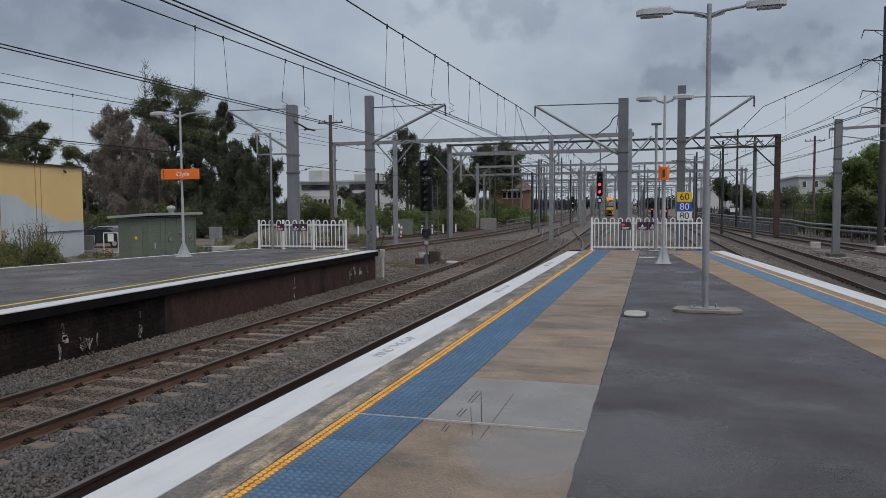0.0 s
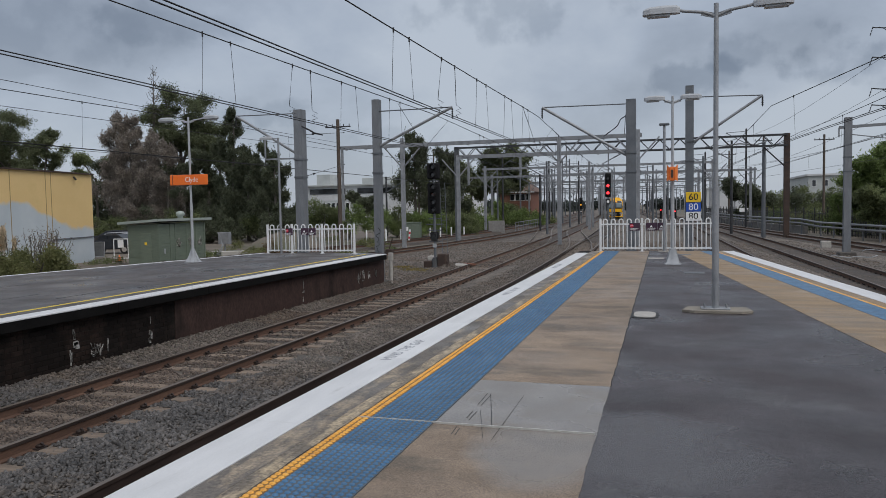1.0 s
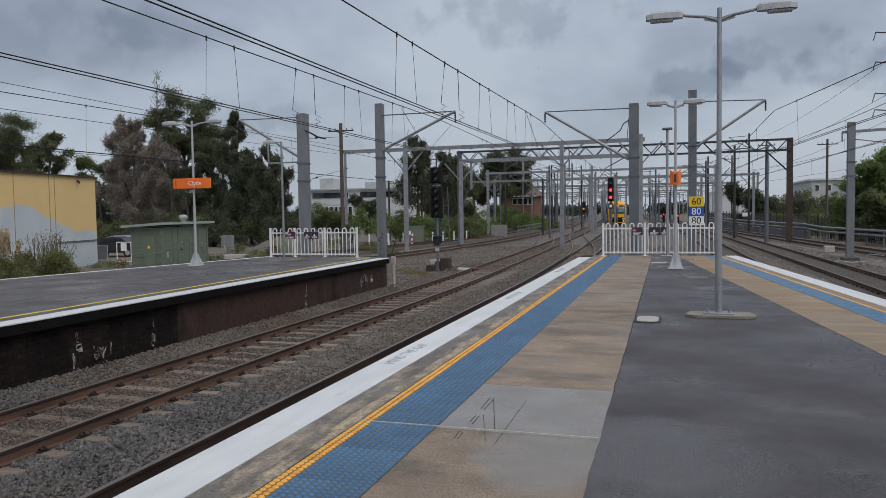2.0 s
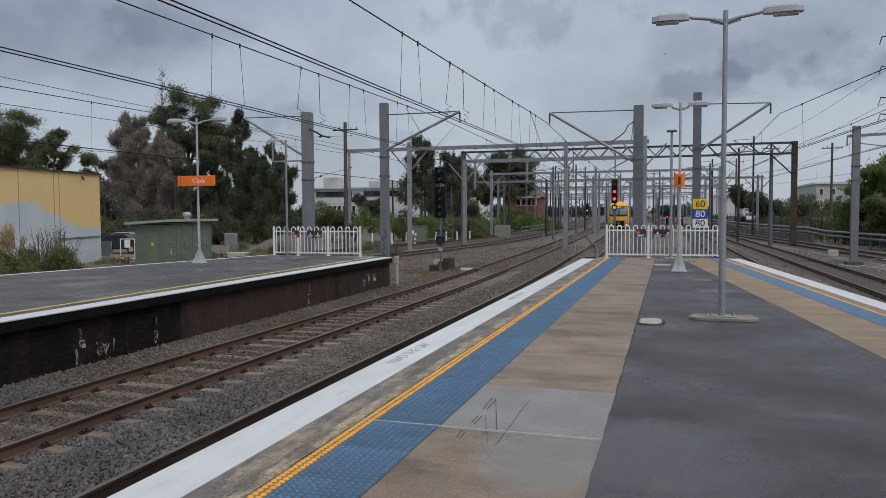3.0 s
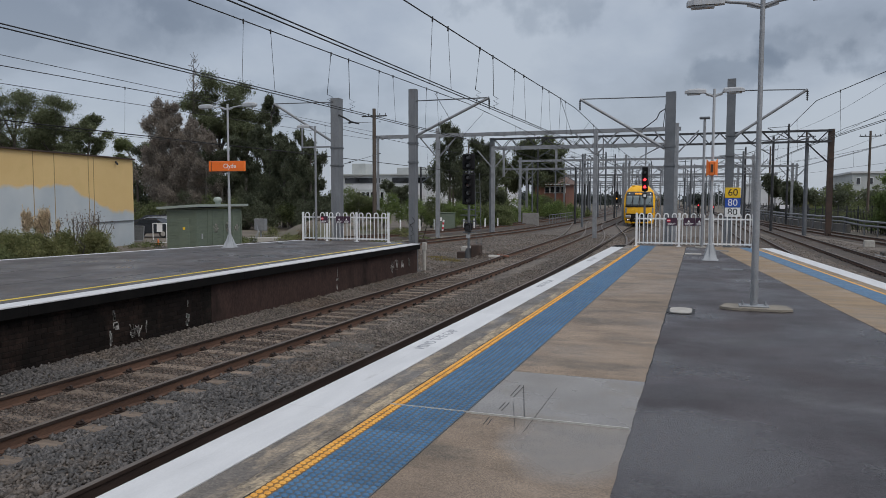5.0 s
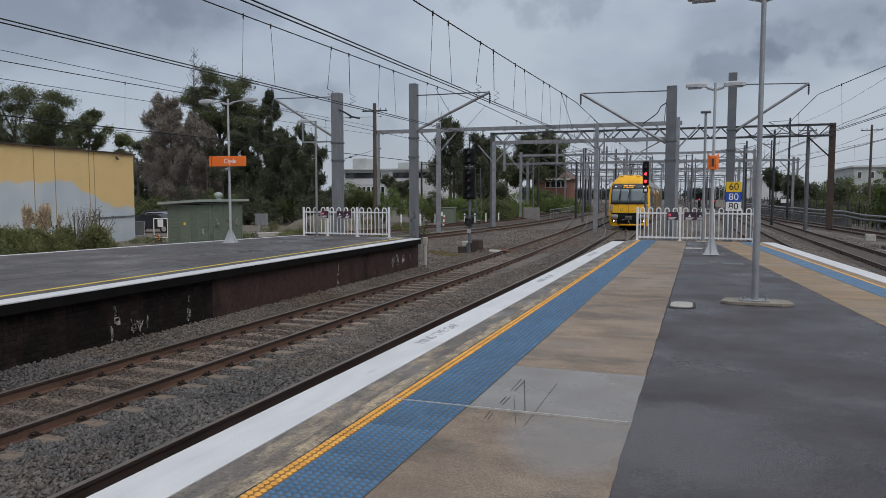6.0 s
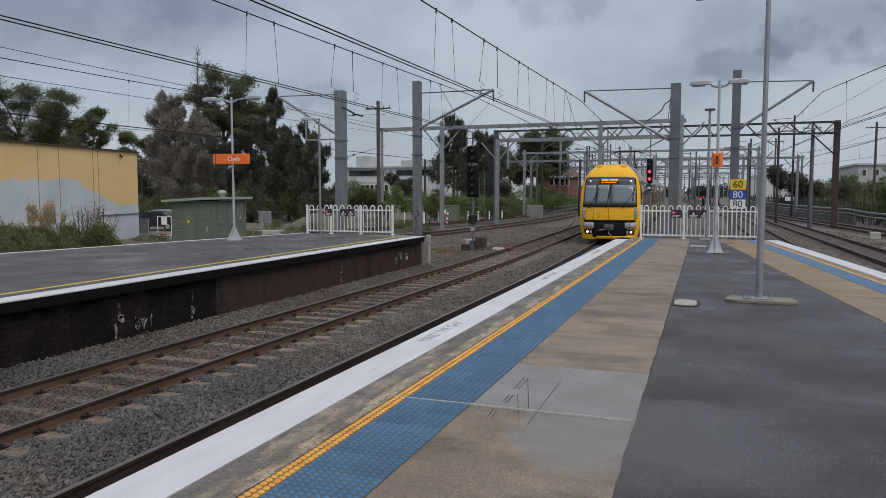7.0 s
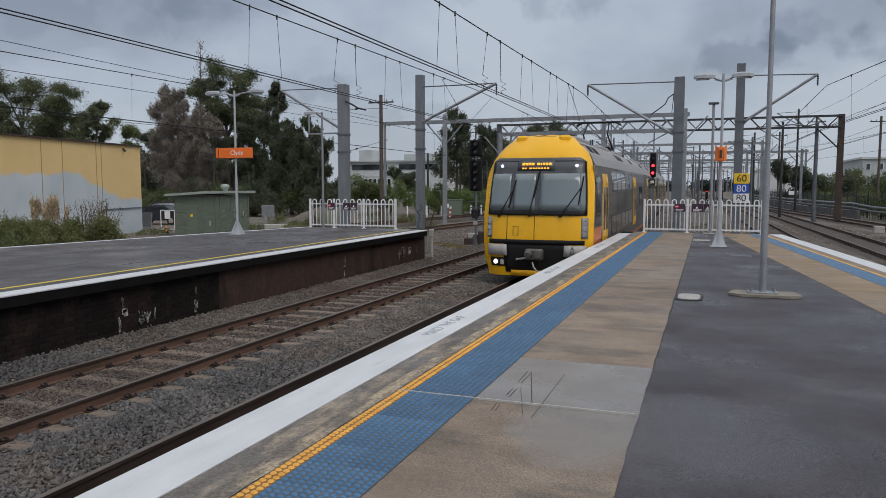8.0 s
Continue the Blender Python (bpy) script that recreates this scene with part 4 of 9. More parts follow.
def side_lamp():
    p = thing("slim_lamp", pose(-14.1, 24.9, -0.06), "slim grey lamp post with one arm", "lamp post")
    bm = bmesh.new()
    rod(bm, (0, 0, 0), (0, 0, 4.35), 0.045, 0.038, seg=10)
    part("shaft", bm, GALV, p)
    bm = bmesh.new()
    bar(bm, (0, 0, 4.3), (-0.3, 0, 4.36), 0.03, 0.03)
    part("arm", bm, GALV, p)
    bm = bmesh.new()
    luminaire(bm, (-0.25, 0, 4.33), -1)
    part("lamp_head", bm, LAMP_GREY, p)


side_lamp()


def speaker_box():
    """The orange horn box on the second lamp post."""
    s = thing("orange_horn", pose(0.02, 19.86, 2.35), "bright orange double horn box on a lamp post", "loudspeaker")
    bm = bmesh.new()
    box(bm, -0.07, 0.07, -0.06, 0.06, -0.2, 0.16, 0.02)
    part("case", bm, ORANGE_PLASTIC, s)
    for d in (-1, 1):
        bm = bmesh.new()
        pts = [(d * 0.07, 0, 0.14), (d * 0.135, 0.04, 0.22), (d * 0.135, 0.04, -0.21), (d * 0.07, 0, -0.17)]
        a = [bm.verts.new((x, y - 0.07, z)) for x, y, z in pts]
        b = [bm.verts.new((x, y + 0.07, z)) for x, y, z in pts]
        bm.faces.new(a)
        bm.faces.new(b[::-1])
        for i in range(4):
            bm.faces.new((a[i], b[i], b[(i + 1) % 4], a[(i + 1) % 4]))
        part("flap", bm, ORANGE_PLASTIC, s)
    bm = bmesh.new()
    box(bm, -0.03, 0.03, -0.075, -0.07, -0.12, 0.08)
    part("slot", bm, BROWN_STEEL, s, "dark slot")


speaker_box()


def pit_cover():
    bm = bmesh.new()
    oval = [(math.copysign(abs(math.cos(a)) ** 0.55, math.cos(a)), math.copysign(abs(math.sin(a)) ** 0.55, math.sin(a))) for a in (2 * math.pi * i / 28 for i in range(28))]
    prism(bm, [(0.15 * u, 0.27 * v) for u, v in oval], -0.02, 0.012)
    p = thing("pit_cover", pose(-0.36, 10.8, 0), "pale concrete pit lid set in the asphalt", "pit cover")
    part("lid", bm, PALE_CONCRETE, p)
    bm = bmesh.new()
    prism(bm, [(0.19 * u, 0.32 * v) for u, v in oval], -0.02, 0.004)
    part("frame", bm, INK, p, "dark rim round the lid")
    for x, y in ((-0.42, 22.2), (0.35, 23.8), (0.5, 17.6)):
        bm = bmesh.new()
        box(bm, -0.22, 0.22, -0.2, 0.2, -0.02, 0.006, 0.004)
        q = solid("pit_cover", bm, PALE_CONCRETE if x < 0 else GALV_DARK, "small flat pit lid in the asphalt", "pit cover", m=pose(x, y, 0))


pit_cover()

# ---------------------------------------------------------------- overhead line


def h_column(bm, x, y, z0, z1, w=0.30, d=0.30):
    """A steel column of two flanges and a web."""
    box(bm, x - w / 2, x + w / 2, y - d / 2, y - d / 2 + 0.03, z0, z1)
    box(bm, x - w / 2, x + w / 2, y + d / 2 - 0.03, y + d / 2, z0, z1)
    box(bm, x - w / 2, x - w / 2 + 0.02, y - d / 2 + 0.03, y + d / 2 - 0.03, z0, z1)
    box(bm, x + w / 2 - 0.02, x + w / 2, y - d / 2 + 0.03, y + d / 2 - 0.03, z0, z1)


def insulator(bm, p, q):
    p, q = Vector(p), Vector(q)
    rod(bm, p, q, 0.013, seg=6)
    for i in range(5):
        c = p.lerp(q, (i + 0.7) / 5.6)
        d = (q - p).normalized() * 0.022
        rod(bm, c - d, c + d, 0.04, 0.028, seg=8)


def cantilever(parent, root, tip, stay, drop):
    """A raking bracket tube, its stay and the string of insulators at its tip."""
    bm = bmesh.new()
    rod(bm, root, tip, 0.05, seg=8)
    part("bracket_tube", bm, GALV, parent, "raking grey bracket tube")
    bm = bmesh.new()
    rod(bm, stay, tip, 0.022, seg=6)
    part("stay", bm, GALV_DARK, parent)
    bm = bmesh.new()
    insulator(bm, (tip[0], tip[1], tip[2] - 0.04), (tip[0], tip[1], tip[2] - drop))
    part("insulator", bm, DARK_STEEL, parent, "dark ribbed insulator")


def mast(x, y, top, w, label, z0=GROUND_Z, mat_=None):
    m = thing("catenary_mast", pose(x, y, z0), label, "catenary mast", "catenary masts")
    bm = bmesh.new()
    h_column(bm, 0, 0, 0, top - z0, w, w)
    part("column", bm, mat_ or GALV_DARK, m)
    for z in (0.3, (top - z0) * 0.62, (top - z0) * 0.72):
        bm = bmesh.new()
        box(bm, -w / 2 - 0.025, w / 2 + 0.025, -w / 2 - 0.025, w / 2 + 0.025, z - 0.03, z + 0.03)
        part("band", bm, GALV_DARK, m, "clamped steel band")
    bm = bmesh.new()
    box(bm, -0.4, 0.4, -0.4, 0.4, -0.1, 0.34, 0.04)
    part("footing", bm, FOOTING, m, "dark stained concrete footing")
    return m


def local(m, p):
    o = m.matrix_basis.translation
    return (p[0] - o.x, p[1] - o.y, p[2] - o.z)


def arm_on(m, root, tip, stay, drop=0.42):
    cantilever(m, local(m, root), local(m, tip), local(m, stay), drop)


MAST_C = mast(-1.38, 27.5, 5.31, 0.34, "thick grey steel catenary mast behind the platform fence")
arm_on(MAST_C, (-1.55, 27.5, 3.34), (-4.57, 27.5, 5.2), (-1.55, 27.5, 5.16))
MAST_D = mast(0.66, 30.0, 6.03, 0.30, "tall grey steel catenary mast carrying speed signs")
arm_on(MAST_D, (0.8, 30.0, 3.9), (3.23, 30.0, 5.53), (0.8, 30.0, 5.6))
MAST_B = mast(-10.33, 25.45, 5.55, 0.27, "grey steel catenary mast at the far platform's end", mat_=GALV_MID)
arm_on(MAST_B, (-10.2, 25.4, 3.86), (-7.42, 25.4, 5.12), (-10.2, 25.4, 5.12))
scrawl = random.Random(14)
for z in (1.2, 1.65, 2.0):
    bm = bmesh.new()
    tube(bm, [(scrawl.uniform(-0.1, 0.1), -0.139, z + 0.07 * k + scrawl.uniform(-0.05, 0.05)) for k in range(6)], 0.012, 4)
    part("graffiti_stroke", bm, INK, MAST_B, "black scrawl on the mast")
MAST_A = mast(-14.03, 26.5, 5.51, 0.36, "thick grey steel catenary mast beyond the far fence", mat_=GALV_MID)
arm_on(MAST_A, (-14.2, 26.5, 3.8), (-16.9, 26.5, 5.42), (-14.2, 26.5, 5.38))
MAST_E = mast(8.72, 43.0, 5.85, 0.34, "grey catenary mast between the outer tracks", mat_=GALV_MID)


def mast_details():
    # weight-and-spring tensioner on the thick mast
    bm = bmesh.new()
    rod(bm, local(MAST_C, (-1.55, 27.5, 4.9)), local(MAST_C, (-1.62, 27.5, 4.1)), 0.012, seg=5)
    tube(bm, [local(MAST_C, p) for p in ((-1.55, 27.5, 4.75), (-1.75, 27.5, 4.62), (-1.85, 27.5, 4.4), (-2.0, 27.5, 4.28), (-2.35, 27.6, 4.05))], 0.019, 7)
    part("tensioner", bm, DARK_STEEL, MAST_C, "dark tensioner spring")
    bm = bmesh.new()
    tube(bm, [local(MAST_C, p) for p in ((-1.55, 27.5, 3.5), (-2.4, 27.5, 3.05), (-1.6, 27.5, 2.5))], 0.03, 6)
    part("brace", bm, GALV, MAST_C)
    bm = bmesh.new()
    tube(bm, [local(MAST_A, p) for p in ((-13.85, 26.3, 4.85), (-13.6, 26.5, 4.7), (-13.5, 26.7, 4.6), (-13.3, 27.0, 4.55))], 0.035, 7)
    part("tensioner", bm, DARK_STEEL, MAST_A, "dark tensioner spring")
    bm = bmesh.new()
    bar(bm, local(MAST_A, (-14.2, 26.5, 3.62)), local(MAST_A, (-15.6, 26.5, 3.62)), 0.06, 0.06)
    bar(bm, local(MAST_A, (-15.6, 26.5, 3.6)), local(MAST_A, (-15.6, 26.5, 4.5)), 0.05, 0.05)
    part("side_arm", bm, GALV, MAST_A)
    # cross-arm of the outer mast
    bm = bmesh.new()
    bar(bm, local(MAST_E, (8.3, 43, 5.35)), local(MAST_E, (12.6, 43, 5.5)), 0.12, 0.14)
    rod(bm, local(MAST_E, (8.72, 43, 5.0)), local(MAST_E, (11.2, 43, 4.6)), 0.03, seg=6)
    bar(bm, local(MAST_E, (8.3, 43, 5.35)), local(MAST_E, (8.3, 43, 4.85)), 0.06, 0.06)
    part("cross_arm", bm, GALV, MAST_E, "grey horizontal cross-arm")


mast_details()


def speed_signs():
    for z, h, me, ink, txt in ((1.80, 0.38, SIGN_YELLOW, INK, "60"), (1.42, 0.34, SIGN_BLUE, SIGN_WHITE, "80"), (1.07, 0.34, SIGN_WHITE, INK, "80")):
        s = thing("speed_sign", pose(0.80, 29.78, z), {"60": "yellow speed board with black figures on a mast"}.get(txt, "blue speed board with white figures on a mast" if me is SIGN_BLUE else "white speed board with black figures on a mast"), "sign", "speed boards")
        bm = bmesh.new()
        box(bm, -0.27, 0.27, -0.012, 0.012, -h / 2, h / 2, 0.006)
        part("board", bm, me, s)
        lettering("figures", txt, 0.36, ink, s, pose(0, -0.015, 0.0, 90, 0, 0))
        bm = bmesh.new()
        bar(bm, (-0.1, 0.012, 0), (-0.1, 0.09, 0), 0.04, 0.04)
        part("bracket", bm, GALV, s)


speed_signs()


def wire(name, pts, r, label, droppers=()):
    w = thing(name, Matrix(), label, "overhead wire", "overhead wires")
    bm = bmesh.new()
    tube(bm, pts, r, 5)
    part("cable", bm, WIRE, w)
    for a, b in droppers:
        bm = bmesh.new()
        if 15.0 < a[1] < 16.4:
            # jumpers end in a loose curl
            e = [(b[0] + (0.05 if k % 2 else -0.03), b[1] + (0.08 if k % 2 else -0.05), b[2] + 0.28 - 0.055 * k) for k in range(5)]
            tube(bm, [a, *e, b], 0.008, 4)
        else:
            rod(bm, a, b, 0.0045, seg=4)
        rod(bm, (a[0], a[1], a[2] - 0.06), (a[0], a[1], a[2] + 0.03), 0.016, seg=5)
        part("dropper", bm, WIRE, w)
    return w


def catenary(centre, z_top, z_low, spans, sag, pair, label, y_end, hung=()):
    """A messenger wire that sags between masts and two contact wires that hang from it by droppers."""
    top, drops = [], []
    for a, b in zip(spans, spans[1:]):
        k = max(4, int((b - a) / 3))
        for i in range(k):
            u = i / k
            y = a + (b - a) * u
            top.append((centre(y), y, z_top - 4 * sag * u * (1 - u)))
        for i in range(1, int((b - a) / 7) + 1):
            y = a + (i - 0.5) * 7.0 + (0.9 if i % 2 else -0.2)
            if y < b and b < 130 and not hung:
                u = (y - a) / (b - a)
                drops.append(((centre(y), y, z_top - 4 * sag * u * (1 - u)), (centre(y) + (0.06 if i % 2 else -0.06), y, z_low)))
    top.append((centre(spans[-1]), spans[-1], z_top))
    for i, y in enumerate(hung):
        z = float(np.interp(y, [p[1] for p in top], [p[2] for p in top]))
        drops.append(((centre(y), y, z), (centre(y) + (0.05 if i % 2 else -0.05), y + (0.05 if i % 2 else 0), z_low)))
    wire("messenger_wire", top, 0.012, label, drops)
    for dx in pair:
        wire("contact_wire", [(centre(y) + dx, y, z_low) for y in spread(spans[0], y_end)], 0.0095, "dark contact wire over the track")


PAIRS = [y + d for y in (33, 37.5, 42, 47, 52, 57, 61) for d in (0, 0.9)]
catenary(track_a, 4.87, 3.59, [-26, 27.5, 64, 100, 140, 190, 250], 0.19, (-0.055, 0.055), "sagging messenger wire over the platform track", 250,
         [12.37, 13.19, 15.23, 16.23, 18.22, 19.18, 21.5, 22.4, 24.28, 25.19, *PAIRS])
catenary(track_b, 4.93, 3.64, [-26, 25.4, 64, 100, 140, 190, 250], 0.14, (-0.055, 0.125), "sagging messenger wire over the second track", 250,
         [11.8, 12.7, 15.16, 16.03, 17.76, 18.66, 21.2, 22.1, *PAIRS])
catenary(track_c, 5.12, 3.58, [-20, 30, 64, 110, 170, 250], 0.55, (-0.06, 0.06), "sagging messenger wire beside the tapering platform", 250)
catenary(track_d, 5.2, 3.8, [10, 43, 84, 130, 190, 250], 0.15, (-0.06, 0.06), "sagging messenger wire over the through track", 250)
catenary(lambda y: track_e(y), 5.2, 3.9, [20, 43, 84, 130, 190, 250], 0.15, (0.0,), "messenger wire over the outer track", 250)
catenary(lambda y: -16.95 - max(0, y - 30) * 0.02, 5.03, 3.53, [-20, 26.5, 64, 110], 0.17, (-0.05, 0.05), "messenger wire behind the far platform", 110)
for za, zb, xa, xb in ((6.6, 6.9, -22, -25.6), (5.6, 6.3, -24, -25.6), (4.4, 5.2, -26, -30)):
    wire("feeder_wire", [(xa + (xb - xa) * i / 12, -10 + 65 * i / 12, za + (zb - za) * i / 12 - 0.6 * (i / 12) * (1 - i / 12)) for i in range(13)], 0.012, "thin feeder wire strung between far poles")
for x0, z0 in ((12.2, 10.2), (12.6, 8.4), (12.4, 6.7)):
    wire("feeder_wire", [(x0 - 0.07 * (y - 52) * (1 if y > 52 else 0.2), y, z0 - 0.9 * math.sin(math.pi * ((y - 52) % 60) / 60)) for y in range(10, 240, 6)], 0.012, "thin power line beside the tracks")


def truss_gantry():
    g = thing("truss_gantry", pose(0, 64, GROUND_Z), "long lattice steel gantry spanning the tracks", "gantry")
    z1, z0 = 6.84 - GROUND_Z, 6.0 - GROUND_Z
    for z, nm in ((z1, "top_chord"), (z0, "bottom_chord")):
        bm = bmesh.new()
        for dy in (-0.3, 0.3):
            bar(bm, (-18.4, dy, z), (8.7, dy, z), 0.09, 0.12)
        part(nm, bm, DARK_STEEL, g, "dark steel chord")
    n = 34
    for i in range(n):
        xa, xb = -18.2 + 26.7 * i / n, -18.2 + 26.7 * (i + 1) / n
        za, zb = (z0, z1) if i % 2 else (z1, z0)
        for dy in (-0.3, 0.3):
            bm = bmesh.new()
            bar(bm, (xa, dy, za), (xb, dy, zb), 0.055, 0.055)
            part("web_bar", bm, DARK_STEEL, g)
    for x, m_, w in ((8.68, BROWN_STEEL, 0.42), (-18.35, GALV_DARK, 0.36)):
        bm = bmesh.new()
        h_column(bm, x, 0, 0, z1 + 0.1, w, 0.4)
        part("column", bm, m_, g, "rust brown steel column" if x > 0 else "grey steel column")
    bm = bmesh.new()
    bar(bm, (7.0, 0, z0 - 0.1), (8.6, 0, z0 - 1.7), 0.1, 0.1)
    part("knee_brace", bm, DARK_STEEL, g)
    bm = bmesh.new()
    tube(bm, [(3.2, 0, z0 - 0.05), (5.2, -0.1, z0 + 0.25), (6.4, -0.1, z0 + 0.1), (7.2, -0.2, z0 + 0.35)], 0.06, 6)
    part("registration_arm", bm, GALV, g)
    # hangers for the wires
    for x in (track_b(64), track_a(64), track_c(64)):
        bm = bmesh.new()
        bar(bm, (x + 1.0, 0, z1 - 0.2), (x + 1.0, 0, z0 - 2.0), 0.1, 0.1)
        rod(bm, (x + 1.0, 0, z0 - 1.6), (x, 0, z0 - 0.9), 0.03, seg=6)
        rod(bm, (x + 1.0, 0, z0 - 1.9), (x, 0, z0 - 2.2), 0.025, seg=6)
        part("hanger", bm, GALV, g, "grey dropper post with registration arm")


truss_gantry()


def beam_gantry(y, x0, x1, z, posts, thick, label, drops=()):
    g = thing("beam_gantry", pose(0, y, GROUND_Z), label, "gantry", "beam gantries")
    h = z - GROUND_Z
    bm = bmesh.new()
    bar(bm, (x0, 0, h), (x1, 0, h), 0.22, thick)
    for k in range(int((x1 - x0) / 1.6)):
        bar(bm, (x0 + 0.4 + k * 1.6, 0, h - thick * 0.62), (x0 + 0.52 + k * 1.6, 0, h - thick * 0.62), 0.26, 0.05)
    part("beam", bm, GALV, g, "grey box beam")
    for x, top in posts:
        bm = bmesh.new()
        h_column(bm, x, 0, 0, top - GROUND_Z, 0.27, 0.27)
        part("post", bm, GALV, g, "grey steel post")
        bm = bmesh.new()
        bar(bm, (x, 0, h - 1.7), (x + 1.4, 0, h - 0.15), 0.09, 0.09)
        bar(bm, (x, 0, h - 1.7), (x - 1.4, 0, h - 0.15), 0.09, 0.09)
        part("knee_brace", bm, GALV, g)
    for x, zl in drops:
        bm = bmesh.new()
        bar(bm, (x, 0, h), (x, 0, zl - GROUND_Z), 0.16, 0.16)
        part("drop_post", bm, GALV, g)
    return g


beam_gantry(52, -24.1, -1.9, 6.22, [(-19.1, 6.75), (-2.17, 6.6), (-7.49, 6.35)], 0.26, "grey box-beam gantry on steel posts over the yard", [(-24.0, 0.7)])
beam_gantry(60, -17.2, -2.6, 5.75, [(-17.1, 5.9)], 0.3, "second grey box-beam gantry below the lattice gantry", [(-11.8, 4.0), (-16.2, 3.4)])
FAR_GANTRIES = ((84, -21, 4.5, 5.9), (100, -24, 3.6, 5.6), (118, -28, 12, 6.4), (140, -30, 8, 5.9), (165, -32, 8, 6.2), (195, -38, 6, 6.0), (230, -44, 4, 6.2), (270, -48, 2, 6.4), (320, -55, -2, 6.4), (92, -26, 9, 5.3), (109, -16, 6, 6.1), (128, -24, 10, 5.5), (152, -34, 9, 6.4), (180, -36, 6, 5.6), (212, -42, 5, 6.3), (250, -46, 3, 5.9))
for y, xa, xb, z in FAR_GANTRIES:
    mid = xa + (xb - xa) * 0.48
    beam_gantry(y, xa, xb, z, [(xa + 0.3, z + 0.4), (mid, z + 0.5), (xb - 0.3, z + 0.3)], 0.24, "far grey beam gantry over the yard tracks", [(mid - 5, z - 2.1), (mid + 5, z - 2.2)])


def yard_pole(x, y, top, r, dark, cross, label):
    p = thing("yard_pole", pose(x, y, GROUND_Z), label, "pole", "yard poles")
    bm = bmesh.new()
    rod(bm, (0, 0, 0), (0, 0, top - GROUND_Z), r, r * 0.75, seg=8)
    part("shaft", bm, {0: GALV_DARK, 1: DARK_STEEL, 2: BROWN_STEEL, 3: TIMBER}[dark], p)
    if not cross and y > 66:
        bm = bmesh.new()
        z, d = top - GROUND_Z, 1 if int(y) % 2 else -1
        rod(bm, (0, 0, z - 1.7), (d * 2.2, 0, z - 0.4), 0.05, seg=5)
        rod(bm, (0, 0, z - 0.3), (d * 2.2, 0, z - 0.4), 0.03, seg=5)
        rod(bm, (d * 1.0, 0, z - 1.1), (d * 2.3, 0, z - 1.5), 0.03, seg=5)
        part("bracket_arm", bm, GALV_DARK, p, "slanting bracket for the overhead wire")
    if cross:
        bm = bmesh.new()
        z = top - GROUND_Z - 0.6
        bar(bm, (-cross, 0, z), (cross, 0, z), 0.09, 0.1)
        for s in (-0.9, -0.45, 0.45, 0.9):
            rod(bm, (cross * s, 0, z + 0.05), (cross * s, 0, z + 0.22), 0.035, seg=6)
        part("cross_arm", bm, DARK_STEEL, p)
    return p


TIMBER = mat("weathered_timber_pole", (0.06, 0.045, 0.035), (0.12, 0.095, 0.075), 3, (0.7, 0.9), 0, 0.3, 30, stretch=(3, 3, 0.3))
yard_pole(-25.7, 55, 8.8, 0.19, 3, 1.1, "brown timber power pole with a cross-arm")
yard_pole(7.05, 64.3, 6.45, 0.17, 0, 0, "grey tubular post under the lattice gantry")
yard_pole(13.05, 52, 13.5, 0.21, 1, 0, "tall dark power pole with several cross-arms")
POLES = ((-12.5, 96, 7.5, 0), (-14.3, 84, 5.2, 1), (-11.9, 74, 6.0, 0), (-13.0, 110, 8.0, 1), (-16.5, 118, 9, 0), (-20, 130, 8, 1), (-9.5, 132, 8, 0), (-15.5, 150, 9, 1), (-24, 160, 10, 0), (-2.2, 96, 6.5, 0),
         (3.0, 78, 6.2, 0), (5.2, 72, 7.1, 1), (8.2, 92, 10.0, 1), (12.0, 110, 10.5, 3), (9.0, 130, 10.0, 3), (17.0, 96, 9.3, 3), (4.8, 120, 8.0, 1), (16.4, 72, 5.0, 1), (20.5, 80, 5.5, 1), (-4.5, 150, 9, 0), (0.5, 170, 9, 1), (-29.5, 75, 5.0, 1),
         (-33.0, 96, 9, 3), (-38.5, 120, 11, 3), (-8.0, 190, 10, 0), (-18.0, 200, 10, 1), (-30.0, 205, 11, 0), (4.2, 200, 10, 0), (-22, 96, 6.4, 0))
for x, y, top, dk in POLES:
    yard_pole(x, y, top, 0.13 if dk != 3 else 0.16, dk, 1.1 if dk == 3 else 0, {0: "grey steel yard post", 1: "dark steel yard post", 3: "timber power pole with a cross-arm"}[dk])


rp = random.Random(77)
for i in range(64):
    y = 96 + i * 3.6
    x = track_a(y) + rp.choice((-14, -9.5, -1.7, 3.4, 8.6, 12.5)) + rp.uniform(-0.8, 0.8)
    yard_pole(x, y, rp.uniform(5.5, 9.0), 0.14, i % 2, 0, ("grey steel yard post", "dark steel yard post")[i % 2])


def tower_arms():
    p = thing("power_pole_arms", pose(13.05, 51.75, 0), "dark steel cross-arms with insulators on a power pole", "cross-arm")
    for z in (12.0, 10.2, 8.3, 7.3):
        bm = bmesh.new()
        bar(bm, (0.1, 0, z - 0.05), (-1.3, 0, z + 0.12), 0.06, 0.06)
        bar(bm, (0.0, 0, z - 0.5), (-0.7, 0, z + 0.02), 0.03, 0.03)
        insulator(bm, (-1.28, 0, z + 0.1), (-1.42, 0, z - 0.4))
        part("arm", bm, DARK_STEEL, p)


tower_arms()


